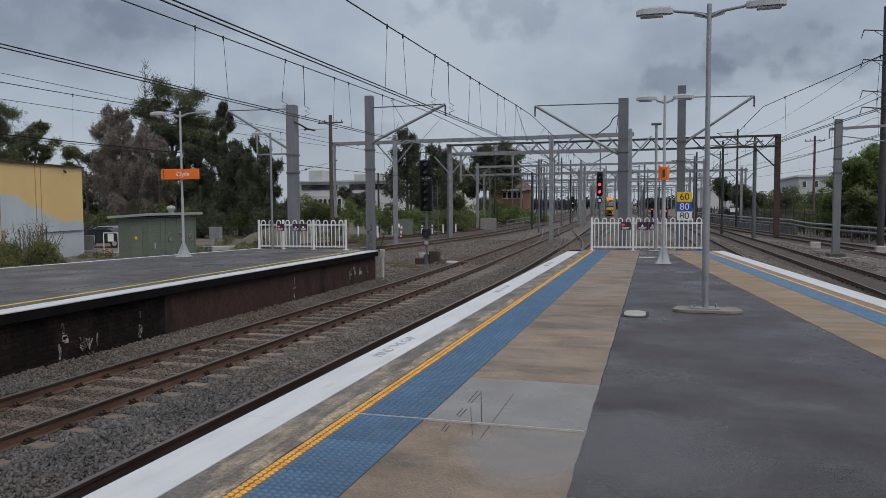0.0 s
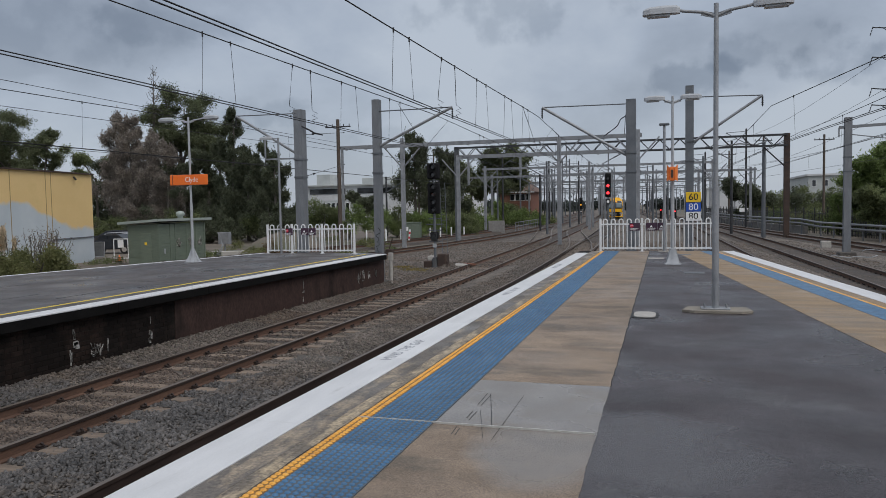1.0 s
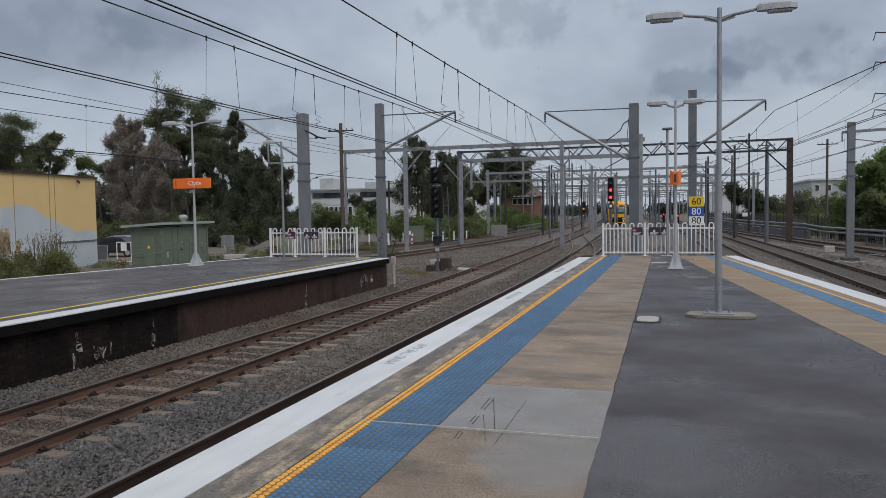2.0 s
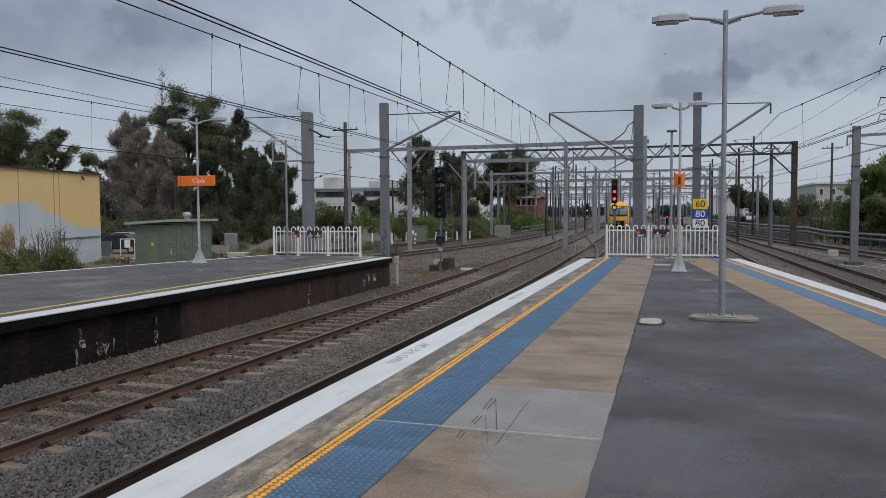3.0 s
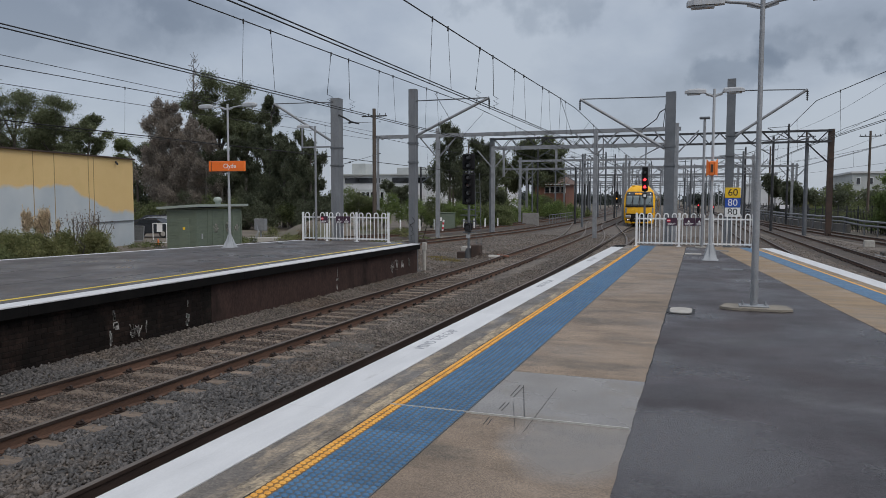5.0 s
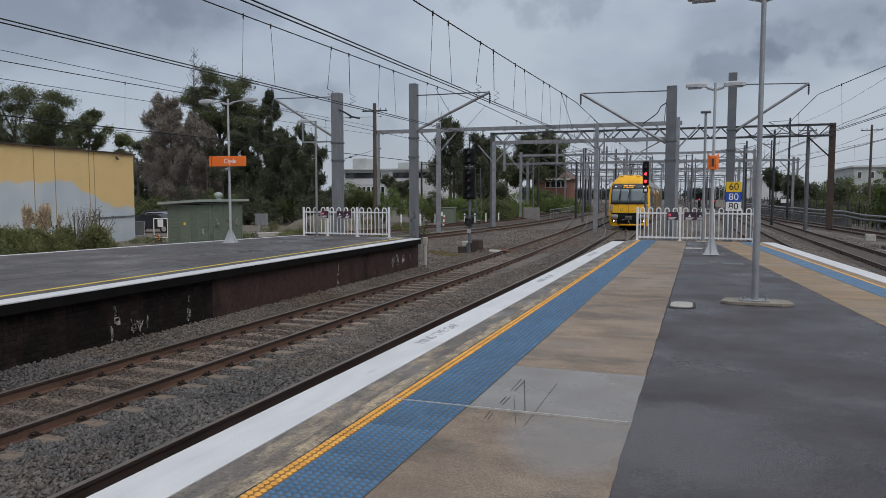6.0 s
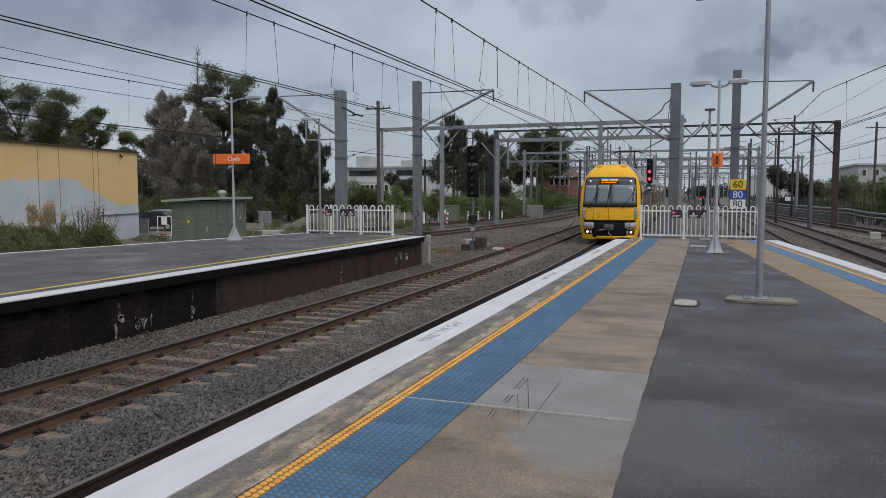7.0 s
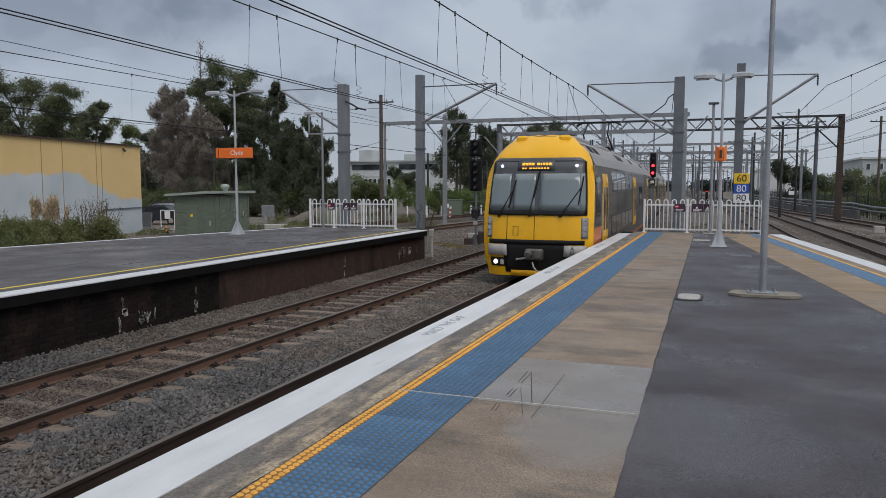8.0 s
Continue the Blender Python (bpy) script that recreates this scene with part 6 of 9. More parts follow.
def cab_front(car):
    # yellow shell behind all panels
    bm = bmesh.new()
    zs = [0.2, 0.4, 0.62, 0.9, 1.2, 1.55, 1.9, 2.25, 2.6, 3.0, 3.35, 3.55, 3.72, 3.86, 3.98]
    us = [-1, -0.97, -0.92, -0.84, -0.7, -0.5, -0.25, 0, 0.25, 0.5, 0.7, 0.84, 0.92, 0.97, 1]
    rows = []
    for z in zs:
        zz = max(z, 0.30)
        bw = half_width(zz)
        yb = corner_back(z)
        rows.append([bm.verts.new((-bw - 0.006, yb, z))] + [bm.verts.new(nose(u, z)) for u in us] + [bm.verts.new((bw + 0.006, yb, z))])
    top = [bm.verts.new((v.co.x * (0.9 if abs(v.co.x) > 0.7 else 1), 1.2, 4.07 - 0.12 * v.co.x * v.co.x)) for v in rows[-1]]
    rows.append(top)
    for a, b in zip(rows, rows[1:]):
        for i in range(len(a) - 1):
            bm.faces.new((a[i], a[i + 1], b[i + 1], b[i])).smooth = True
    part("cab_shell", bm, TRAIN_YELLOW, car, "yellow moulded cab front")
    for s in (-1, 1):
        bm = bmesh.new()
        box(bm, s * 0.6 - 0.16, s * 0.6 + 0.16, 0.95, 1.7, 3.86, 4.045, 0.05)
        part("roof_fairing", bm, TRAIN_YELLOW, car)
    mask = nose_patch("front_mask", -0.965, 0.965, 1.90, 3.30, TRAIN_MASK, car, 0.034, "dark grey windscreen surround", 16, 8)
    nose_patch("mask_cap", -0.965, 0.965, 3.30, 3.41, TRAIN_MASK, mask, 0.034, "rounded top of the surround", 16, 3, 0.03, (0.09, -0.09))
    for u0, u1 in ((-0.935, -0.53), (-0.45, -0.02), (0.06, 0.935)):
        nose_patch("windscreen", u0, u1, 1.99, 2.98, WINDSCREEN, mask, 0.044, "windscreen pane with reflected sky in its colour", 6, 5)
    for u in (-0.935, 0.935):
        nose_patch("mask_rim", min(u, u * 1.035), max(u, u * 1.035), 1.90, 3.30, TRAIN_BLACK, mask, 0.042, "", 2, 8)
    nose_patch("mask_sill", -0.965, 0.965, 1.86, 1.93, TRAIN_BLACK, mask, 0.042, "black sill under the windscreen", 14, 1)
    # destination display, unreadable
    nose_patch("display_box", -0.42, 0.34, 3.05, 3.33, TRAIN_MASK, mask, 0.040, "dark destination display", 6, 2)
    for z0, z1, u, widths in ((3.205, 3.27, -0.33, (0.06, 0.05, 0.05, 0.05, 0, 0.06, 0.03, 0.05, 0.05, 0.05)), (3.105, 3.14, -0.33, (0.05, 0.03, 0, 0.06, 0.04, 0.04, 0.05, 0.04, 0.05, 0.05))):
        for w_ in widths:
            if w_:
                nose_patch("display_bar", u, u + w_, z0, z1, AMBER_LIGHT, mask, 0.048, "amber dot text", 1, 1, 0.01)
            u += w_ + 0.014 if w_ else 0.04
    for u in (-0.76, 0.78):
        c = nose(u, 3.19, 0.045)
        bm = bmesh.new()
        rod(bm, c + Vector((0, -0.01, 0)), c + Vector((0, 0.03, 0)), 0.045, seg=12)
        part("marker_light", bm, PALE_LIGHT, mask, "round pale marker light")
    # wipers
    for u0, z0, u1, z1 in ((-0.72, 1.84, -0.48, 2.5), (-0.12, 1.86, 0.0, 2.75), (0.48, 1.84, 0.86, 2.6)):
        bm = bmesh.new()
        a, b = nose(u0, z0, 0.08), nose(u1, z1, 0.07)
        rod(bm, a, b, 0.014, seg=6)
        c, d = nose(u1 - 0.05, z1 - 0.45, 0.05), nose(u1 + 0.05, z1 + 0.3, 0.05)
        bar(bm, c, d, 0.02, 0.03)
        rod(bm, nose(u0, z0, 0.0), a, 0.04, seg=8)
        part("wiper", bm, TRAIN_BLACK, car, "black wiper")
    # seams of the lower panel and a hatch
    for u in (-0.56, -0.02):
        nose_patch("seam", u - 0.006, u + 0.006, 1.2, 1.85, TRAIN_BLACK, car, 0.004, "", 1, 4, 0.01)
    for u0, u1, z0, z1 in ((-0.44, -0.33, 1.31, 1.32), (-0.44, -0.33, 1.54, 1.55), (-0.44, -0.43, 1.31, 1.55), (-0.34, -0.33, 1.31, 1.55)):
        nose_patch("hatch_seam", u0, u1, z0, z1, TRAIN_BLACK, car, 0.004, "", 1, 1, 0.01)
    # head lamps in the corners
    for s in (-1, 1):
        u0, u1 = (0.865, 0.985) if s > 0 else (-0.985, -0.865)
        hl = nose_patch("headlamp", u0, u1, 1.24, 1.80, HEADLAMP, car, 0.012, "clear headlamp cluster", 4, 5)
        for k in range(3):
            c = nose(s * 0.92, 1.36 + 0.16 * k, 0.02)
            bm = bmesh.new()
            rod(bm, c + Vector((0, -0.012, 0)), c + Vector((0, 0.03, 0)), 0.068, seg=14)
            part("lamp_reflector", bm, CHROME, hl, "round chrome reflector")
    # bumper: pale blocks, black coupler bay, low lamps
    nose_patch("bay", -0.62, 0.64, 0.30, 1.14, TRAIN_BLACK, car, 0.012, "black coupler bay", 10, 4)
    nose_patch("bay_lip", -0.93, 0.93, 1.08, 1.20, TRAIN_BLACK, car, 0.03, "black lip above the coupler", 12, 2)
    for u0, u1 in ((-0.97, -0.56), (0.56, 0.97)):
        nose_patch("bumper", u0, u1, 0.76, 1.06, TRAIN_BUMPER, car, 0.05, "pale metal bumper block", 5, 2, 0.06)
    for txt, u, z in (("A", 0.72, 0.985), ("22", 0.72, 0.865)):
        c = nose(u, z, 0.056)
        lettering("set_letters", txt, 0.13, INK, car, pose(c.x, c.y, c.z, 90, 0, 14))
    for s in (-1, 1):
        nose_patch("lamp_recess", min(s * 0.62, s * 0.92), max(s * 0.62, s * 0.92), 0.46, 0.70, TRAIN_BLACK, car, 0.02, "dark lamp recess", 4, 2)
        c = nose(s * 0.80, 0.58, 0.05)
        bm = bmesh.new()
        rod(bm, c, c + Vector((0, 0.04, 0)), 0.062, seg=14)
        part("fog_lamp", bm, WHITE_LIGHT, car, "lit round white lamp")
        c = nose(s * 0.67, 0.56, 0.03)
        bm = bmesh.new()
        box(bm, c.x - 0.05, c.x + 0.05, c.y - 0.01, c.y + 0.03, 0.5, 0.64, 0.01)
        part("tail_lamp", bm, TRAIN_BUMPER, car)
    bm = bmesh.new()
    box(bm, -0.25, 0.24, -0.18, 0.3, 0.66, 0.96, 0.04)
    rod(bm, (-0.13, -0.24, 0.82), (-0.13, -0.36, 0.80), 0.12, 0.08, seg=10)
    rod(bm, (0.12, -0.23, 0.82), (0.12, -0.16, 0.82), 0.1, seg=10)
    part("coupler", bm, TRAIN_GREY, car, "grey automatic coupler")
    bm = bmesh.new()
    tube(bm, [(0.0, -0.3, 0.62), (0.04, -0.34, 0.5), (0.12, -0.32, 0.4), (0.2, -0.3, 0.36)], 0.022, 6)
    part("cable", bm, TRAIN_BUMPER, car)
    bm = bmesh.new()
    rod(bm, (-0.5, -0.02, 0.66), (-0.2, -0.2, 0.72), 0.03, seg=6)
    part("hose", bm, TRAIN_BUMPER, car)
    nose_patch("skirt_bar", -0.5, 0.95, 0.22, 0.36, TRAIN_YELLOW, car, 0.05, "yellow lower skirt bar", 10, 2, 0.08)
    # dark cab side window, orange flash and door behind the corner
    for s in (-1, 1):
        bm = bmesh.new()
        zs = [0.30, 0.62, 0.9, 1.15, 1.55, 2.1, 2.6, 2.9, 3.1, 3.22]
        a = [bm.verts.new((s * (half_width(z) + 0.002), corner_back(z) - 0.01, z)) for z in zs]
        b = [bm.verts.new((s * (half_width(z) + 0.002), 1.2, z)) for z in zs]
        for i in range(len(zs) - 1):
            bm.faces.new((a[i], b[i], b[i + 1], a[i + 1]))
        part("cab_flank", bm, TRAIN_STEEL, car, "steel flank beside the cab")
    side_panel("cab_side_window", car, 0.68, 1.7, 1.55, 2.95, SIDE_GLASS, 0.012, "dark cab side window")
    side_panel("orange_flash", car, 0.37, 1.95, 0.66, 1.5, TRAIN_ORANGE, 0.008, "orange painted flank panel")
    side_panel("side_handle", car, 2.05, 2.09, 1.3, 2.4, TRAIN_BUMPER, 0.03, "grab rail")


TRAIN_GREY = mat("coupler_steel", (0.07, 0.066, 0.062), (0.20, 0.19, 0.18), 6, (0.4, 0.6), 0.5, 0.1, 30)
CAB_CAR = carriage(True, "yellow-fronted double-deck electric train with stainless carriages")
CAR_TWO = carriage(False, "stainless double-deck carriage with yellow doors behind the cab")
CAR_THREE = copy_thing(CAR_TWO, Matrix())
CAR_FOUR = copy_thing(CAR_TWO, Matrix())

# ---------------------------------------------------------------- surroundings: buildings


def mural_paint():
    """Ochre wall paint above, blue-grey below, with a wavy hand-painted border."""
    m = mat("mural_wall_paint", (0.68, 0.475, 0.205), (0.745, 0.535, 0.25), 0.6, (0.55, 0.75), 0, 0.05, 30, stain=(0.64, 0.455, 0.19), stain_scale=0.3, stain_at=0.6)
    nt = m.node_tree
    n, l = nt.nodes.new, nt.links.new
    p = nt.nodes["Principled BSDF"]
    base = p.inputs["Base Color"].links[0].from_socket
    tc, sep = n("ShaderNodeTexCoord"), n("ShaderNodeSeparateXYZ")
    l(tc.outputs["Object"], sep.inputs[0])
    tex = n("ShaderNodeTexNoise")
    tex.inputs["Scale"].default_value, tex.inputs["Detail"].default_value = 0.75, 6
    l(tc.outputs["Object"], tex.inputs["Vector"])
    # border height over the wall's foot: falls towards the far corner
    ramp = n("ShaderNodeMapRange")
    ramp.inputs["From Min"].default_value, ramp.inputs["From Max"].default_value = 32.4, 36.2
    ramp.inputs["To Min"].default_value, ramp.inputs["To Max"].default_value = 2.12, 0.72
    l(sep.outputs[1], ramp.inputs["Value"])
    sw = n("ShaderNodeMath")
    sw.operation, sw.inputs[1].default_value = "MULTIPLY_ADD", 1.0
    l(tex.outputs["Fac"], sw.inputs[0])
    l(ramp.outputs[0], sw.inputs[2])
    d = n("ShaderNodeMath")
    d.operation = "SUBTRACT"
    l(sw.outputs[0], d.inputs[0])
    l(sep.outputs[2], d.inputs[1])
    edge = n("ShaderNodeMapRange")
    edge.inputs["From Min"].default_value, edge.inputs["From Max"].default_value = 0.40, 0.62
    l(d.outputs[0], edge.inputs["Value"])
    mx = n("ShaderNodeMix")
    mx.data_type = "RGBA"
    cloud, tone = n("ShaderNodeTexNoise"), n("ShaderNodeValToRGB")
    cloud.inputs["Scale"].default_value, cloud.inputs["Detail"].default_value = 0.35, 4
    l(tc.outputs["Object"], cloud.inputs["Vector"])
    tone.color_ramp.elements[0].position, tone.color_ramp.elements[0].color = 0.35, (0.42, 0.475, 0.52, 1)
    tone.color_ramp.elements[1].position, tone.color_ramp.elements[1].color = 0.68, (0.56, 0.60, 0.62, 1)
    l(cloud.outputs["Fac"], tone.inputs[0])
    l(tone.outputs[0], mx.inputs["B"])
    l(edge.outputs[0], mx.inputs["Factor"])
    l(base, mx.inputs["A"])
    l(mx.outputs["Result"], p.inputs["Base Color"])
    return m


MURAL = mural_paint()
JOINT_OCHRE = mat("ochre_panel_joint", (0.26, 0.18, 0.075), (0.36, 0.26, 0.11), 3, (0.6, 0.8), 0, 0.05, 30)
GREEN_BOARD = mat("dull_green_boards", (0.115, 0.145, 0.11), (0.165, 0.198, 0.15), 2, (0.5, 0.7), 0, 0.1, 40, stretch=(1, 1, 4))
GREEN_ROOF = mat("pale_green_roof_sheet", (0.27, 0.31, 0.285), (0.36, 0.40, 0.37), 2, (0.4, 0.6), 0.1, 0.05, 30)
WHITE_WALL = mat("white_rendered_wall", (0.50, 0.51, 0.52), (0.62, 0.63, 0.64), 0.5, (0.6, 0.8), 0, 0.05, 20, stain=(0.4, 0.4, 0.4), stain_scale=0.3, stain_at=0.6)
GREY_WALL = mat("pale_grey_wall", (0.36, 0.38, 0.38), (0.47, 0.49, 0.48), 0.5, (0.6, 0.8), 0, 0.05, 20)
RED_BRICK = mat("far_red_brick", (0.15, 0.065, 0.045), (0.24, 0.11, 0.075), 1.5, (0.7, 0.9), 0, 0.1, 20)
ROOF_TILE = mat("brown_roof_tile", (0.11, 0.07, 0.055), (0.17, 0.11, 0.085), 1.5, (0.6, 0.8), 0, 0.1, 20)
DARK_PANE = glass("dark_window_pane", (0.02, 0.022, 0.026), 0.08)
CAR_DARK = mat("dark_car_paint", (0.035, 0.038, 0.045), (0.05, 0.054, 0.062), 3, (0.15, 0.25), 0.3, 0, 30)
CAR_SILVER = mat("silver_car_paint", (0.35, 0.36, 0.38), (0.42, 0.43, 0.45), 3, (0.2, 0.3), 0.4, 0, 30)
CAR_RED = mat("red_car_paint", (0.30, 0.03, 0.03), (0.36, 0.04, 0.04), 3, (0.2, 0.3), 0.1, 0, 30)
TYRE = mat("black_rubber", (0.012, 0.012, 0.012), (0.022, 0.022, 0.022), 6, (0.7, 0.9), 0, 0.1, 40)
MESH_BARRIER = mat("barrier_panel_steel", (0.08, 0.085, 0.09), (0.14, 0.145, 0.15), 6, (0.5, 0.7), 0.3, 0, 30)


def shed():
    s = thing("warehouse", Matrix(), "long warehouse with an ochre wall and a blue-grey mural band", "warehouse")
    xa = lambda y: -33.7 - (y - 30.8) * 0.184
    bm = bmesh.new()
    prism(bm, [(xa(-10), -10), (xa(38.4), 38.4), (xa(38.4) - 22, 38.4 + 2), (xa(-10) - 22, -8)], GROUND_Z, 4.02)
    part("wall", bm, MURAL, s)
    bm = bmesh.new()
    bar(bm, (xa(-10) + 0.05, -10, 4.05), (xa(38.5) + 0.05, 38.5, 4.05), 0.2, 0.08)
    bar(bm, (xa(38.5), 38.5, 4.05), (xa(38.5) - 22, 40.5, 4.05), 0.2, 0.08)
    part("gutter", bm, BROWN_STEEL, s, "dark roof gutter")
    for y in (29.44, 31.05, 33.95, 34.42, 25.0, 19.5):
        bm = bmesh.new()
        box(bm, xa(y) - 0.02, xa(y) + 0.012, y - 0.02, y + 0.02, GROUND_Z, 4.0)
        part("panel_joint", bm, JOINT_OCHRE, s, "thin wall panel joint")
    bm = bmesh.new()
    rod(bm, (xa(36.6) + 0.02, 36.6, 3.8), (xa(36.4) + 0.3, 36.4, 3.65), 0.06, seg=8)
    part("wall_lamp", bm, DARK_STEEL, s)
    bm = bmesh.new()
    bar(bm, (xa(34.4) + 0.05, 34.4, 0.1), (xa(38.3) + 0.05, 38.3, 0.12), 0.05, 0.06)
    part("pipe", bm, GALV_DARK, s)


shed()


def hut():
    h = thing("equipment_hut", pose(-27.68, 35.12, GROUND_Z), "green weatherboard equipment hut with a pale sloping roof", "hut")
    w, ln, top = 2.0, 4.3, 2.36
    bm = bmesh.new()
    box(bm, -w, 0, 0, ln, 0, top)
    part("wall", bm, GREEN_BOARD, h)
    for i in range(12):
        z = 0.1 + i * 0.19
        bm = bmesh.new()
        box(bm, -w - 0.02, 0.02, -0.025, 0.0, z, z + 0.165)
        box(bm, 0.0, 0.025, 0.02, ln, z, z + 0.165)
        part("board", bm, GREEN_BOARD, h)
    for y in (0.0, 1.0, 1.45, 2.5, 3.4, 4.24):
        bm = bmesh.new()
        box(bm, 0.02, 0.055, y, y + 0.11, 0, top)
        part("batten", bm, GREEN_BOARD, h)
    bm = bmesh.new()
    vs = [bm.verts.new(v) for v in ((-w - 0.45, -0.35, top + 0.0), (0.35, -0.35, top + 0.16), (0.35, ln + 0.35, top + 0.16), (-w - 0.45, ln + 0.35, top + 0.0))]
    us = [bm.verts.new((v.co.x, v.co.y, v.co.z + 0.14)) for v in vs]
    bm.faces.new(vs[::-1])
    bm.faces.new(us)
    for i in range(4):
        bm.faces.new((vs[i], vs[(i + 1) % 4], us[(i + 1) % 4], us[i]))
    part("roof", bm, GREEN_ROOF, h, "pale green sheet roof")
    bm = bmesh.new()
    lathe(bm, [(0.16, 0), (0.16, 0.16), (0.24, 0.2), (0.26, 0.32), (0.2, 0.42), (0.05, 0.46)], 14, (-0.1, 2.2, top + 0.26))
    part("roof_vent", bm, GREEN_ROOF, h, "round roof ventilator")
    bm = bmesh.new()
    box(bm, -1.14, -0.40, -0.06, -0.02, 0.05, 1.85, 0.01)
    d = part("door", bm, GREEN_BOARD, h, "green boarded door")
    bm = bmesh.new()
    box(bm, -0.86, -0.70, -0.07, -0.062, 1.18, 1.34)
    part("notice", bm, SIGN_YELLOW, d, "small yellow notice")
    bm = bmesh.new()
    box(bm, 0.0, 0.06, 0.45, 0.55, 0.65, 0.95)
    part("meter", bm, LAMP_GREY, h)
    rnd = random.Random(3)
    for yc in (1.75, 2.9, 3.8):
        for k in range(5):
            bm = bmesh.new()
            pts = [(0.055, yc + rnd.uniform(-0.3, 0.3), 1.25 + rnd.uniform(-0.3, 0.3)) for _ in range(5)]
            tube(bm, pts, 0.010, 5)
            part("graffiti_stroke", bm, PALE_CONCRETE, h, "pale graffiti scrawl")


hut()


def car(x, y, turn, paint, label):
    c = thing("parked_car", pose(x, y, GROUND_Z, 0, 0, turn), label, "car", "parked cars")
    bm = bmesh.new()
    prof = [(-2.1, 0.35), (-2.15, 0.75), (-1.9, 0.92), (-1.2, 0.98), (-0.55, 1.42), (0.75, 1.45), (1.5, 1.0), (2.0, 0.92), (2.15, 0.6), (2.1, 0.35)]
    a = [bm.verts.new((u, -0.85 + (0.12 if z > 1.1 else 0), z)) for u, z in prof]
    b = [bm.verts.new((u, 0.85 - (0.12 if z > 1.1 else 0), z)) for u, z in prof]
    bm.faces.new(a)
    bm.faces.new(b[::-1])
    for i in range(len(prof)):
        j = (i + 1) % len(prof)
        bm.faces.new((a[i], b[i], b[j], a[j]))
    bmesh.ops.bevel(bm, geom=bm.edges[:], offset=0.05, segments=2, affect="EDGES")
    part("body", bm, paint, c)
    for s in (-1, 1):
        for u0, u1 in ((-0.75, 0.05), (0.12, 1.05)):
            bm = bmesh.new()
            ys = s * 0.80
            vs = [bm.verts.new((u, ys + d, z)) for d in (0, s * 0.03) for u, z in ((u0 - 0.1, 1.0), (u1 + (0.1 if u1 > 0.5 else 0), 1.0), (u1 - (0.25 if u1 > 0.5 else 0), 1.36), (u0 + (0.2 if u0 < -0.5 else 0), 1.36))]
            for f in ((0, 1, 2, 3), (4, 5, 6, 7), (0, 1, 5, 4), (2, 3, 7, 6), (1, 2, 6, 5), (3, 0, 4, 7)):
                bm.faces.new([vs[i] for i in f])
            part("side_window", bm, DARK_PANE, c)
        for u in (-1.35, 1.35):
            bm = bmesh.new()
            rod(bm, (u, s * 0.66, 0.32), (u, s * 0.88, 0.32), 0.32, seg=16)
            wl = part("wheel", bm, TYRE, c)
            bm = bmesh.new()
            rod(bm, (u, s * 0.86, 0.32), (u, s * 0.895, 0.32), 0.19, seg=12)
            part("rim", bm, TRAIN_BUMPER, wl)
    bm = bmesh.new()
    for u, m in ((-2.14, 1), (2.13, 1)):
        for s in (-0.6, 0.6):
            box(bm, u - 0.04, u + 0.04, s - 0.18, s + 0.18, 0.66, 0.8)
    part("lamps", bm, HEADLAMP, c)


car(-40.3, 46.0, 12, CAR_DARK, "dark parked car on the yard beside the warehouse")
car(-44.6, 51.5, 15, CAR_SILVER, "silver parked car behind the dark one")
car(-44.4, 55.5, 200, CAR_RED, "red parked car at the edge of the yard")
car(-49.5, 57.0, 10, CAR_DARK, "dark parked car under the trees")


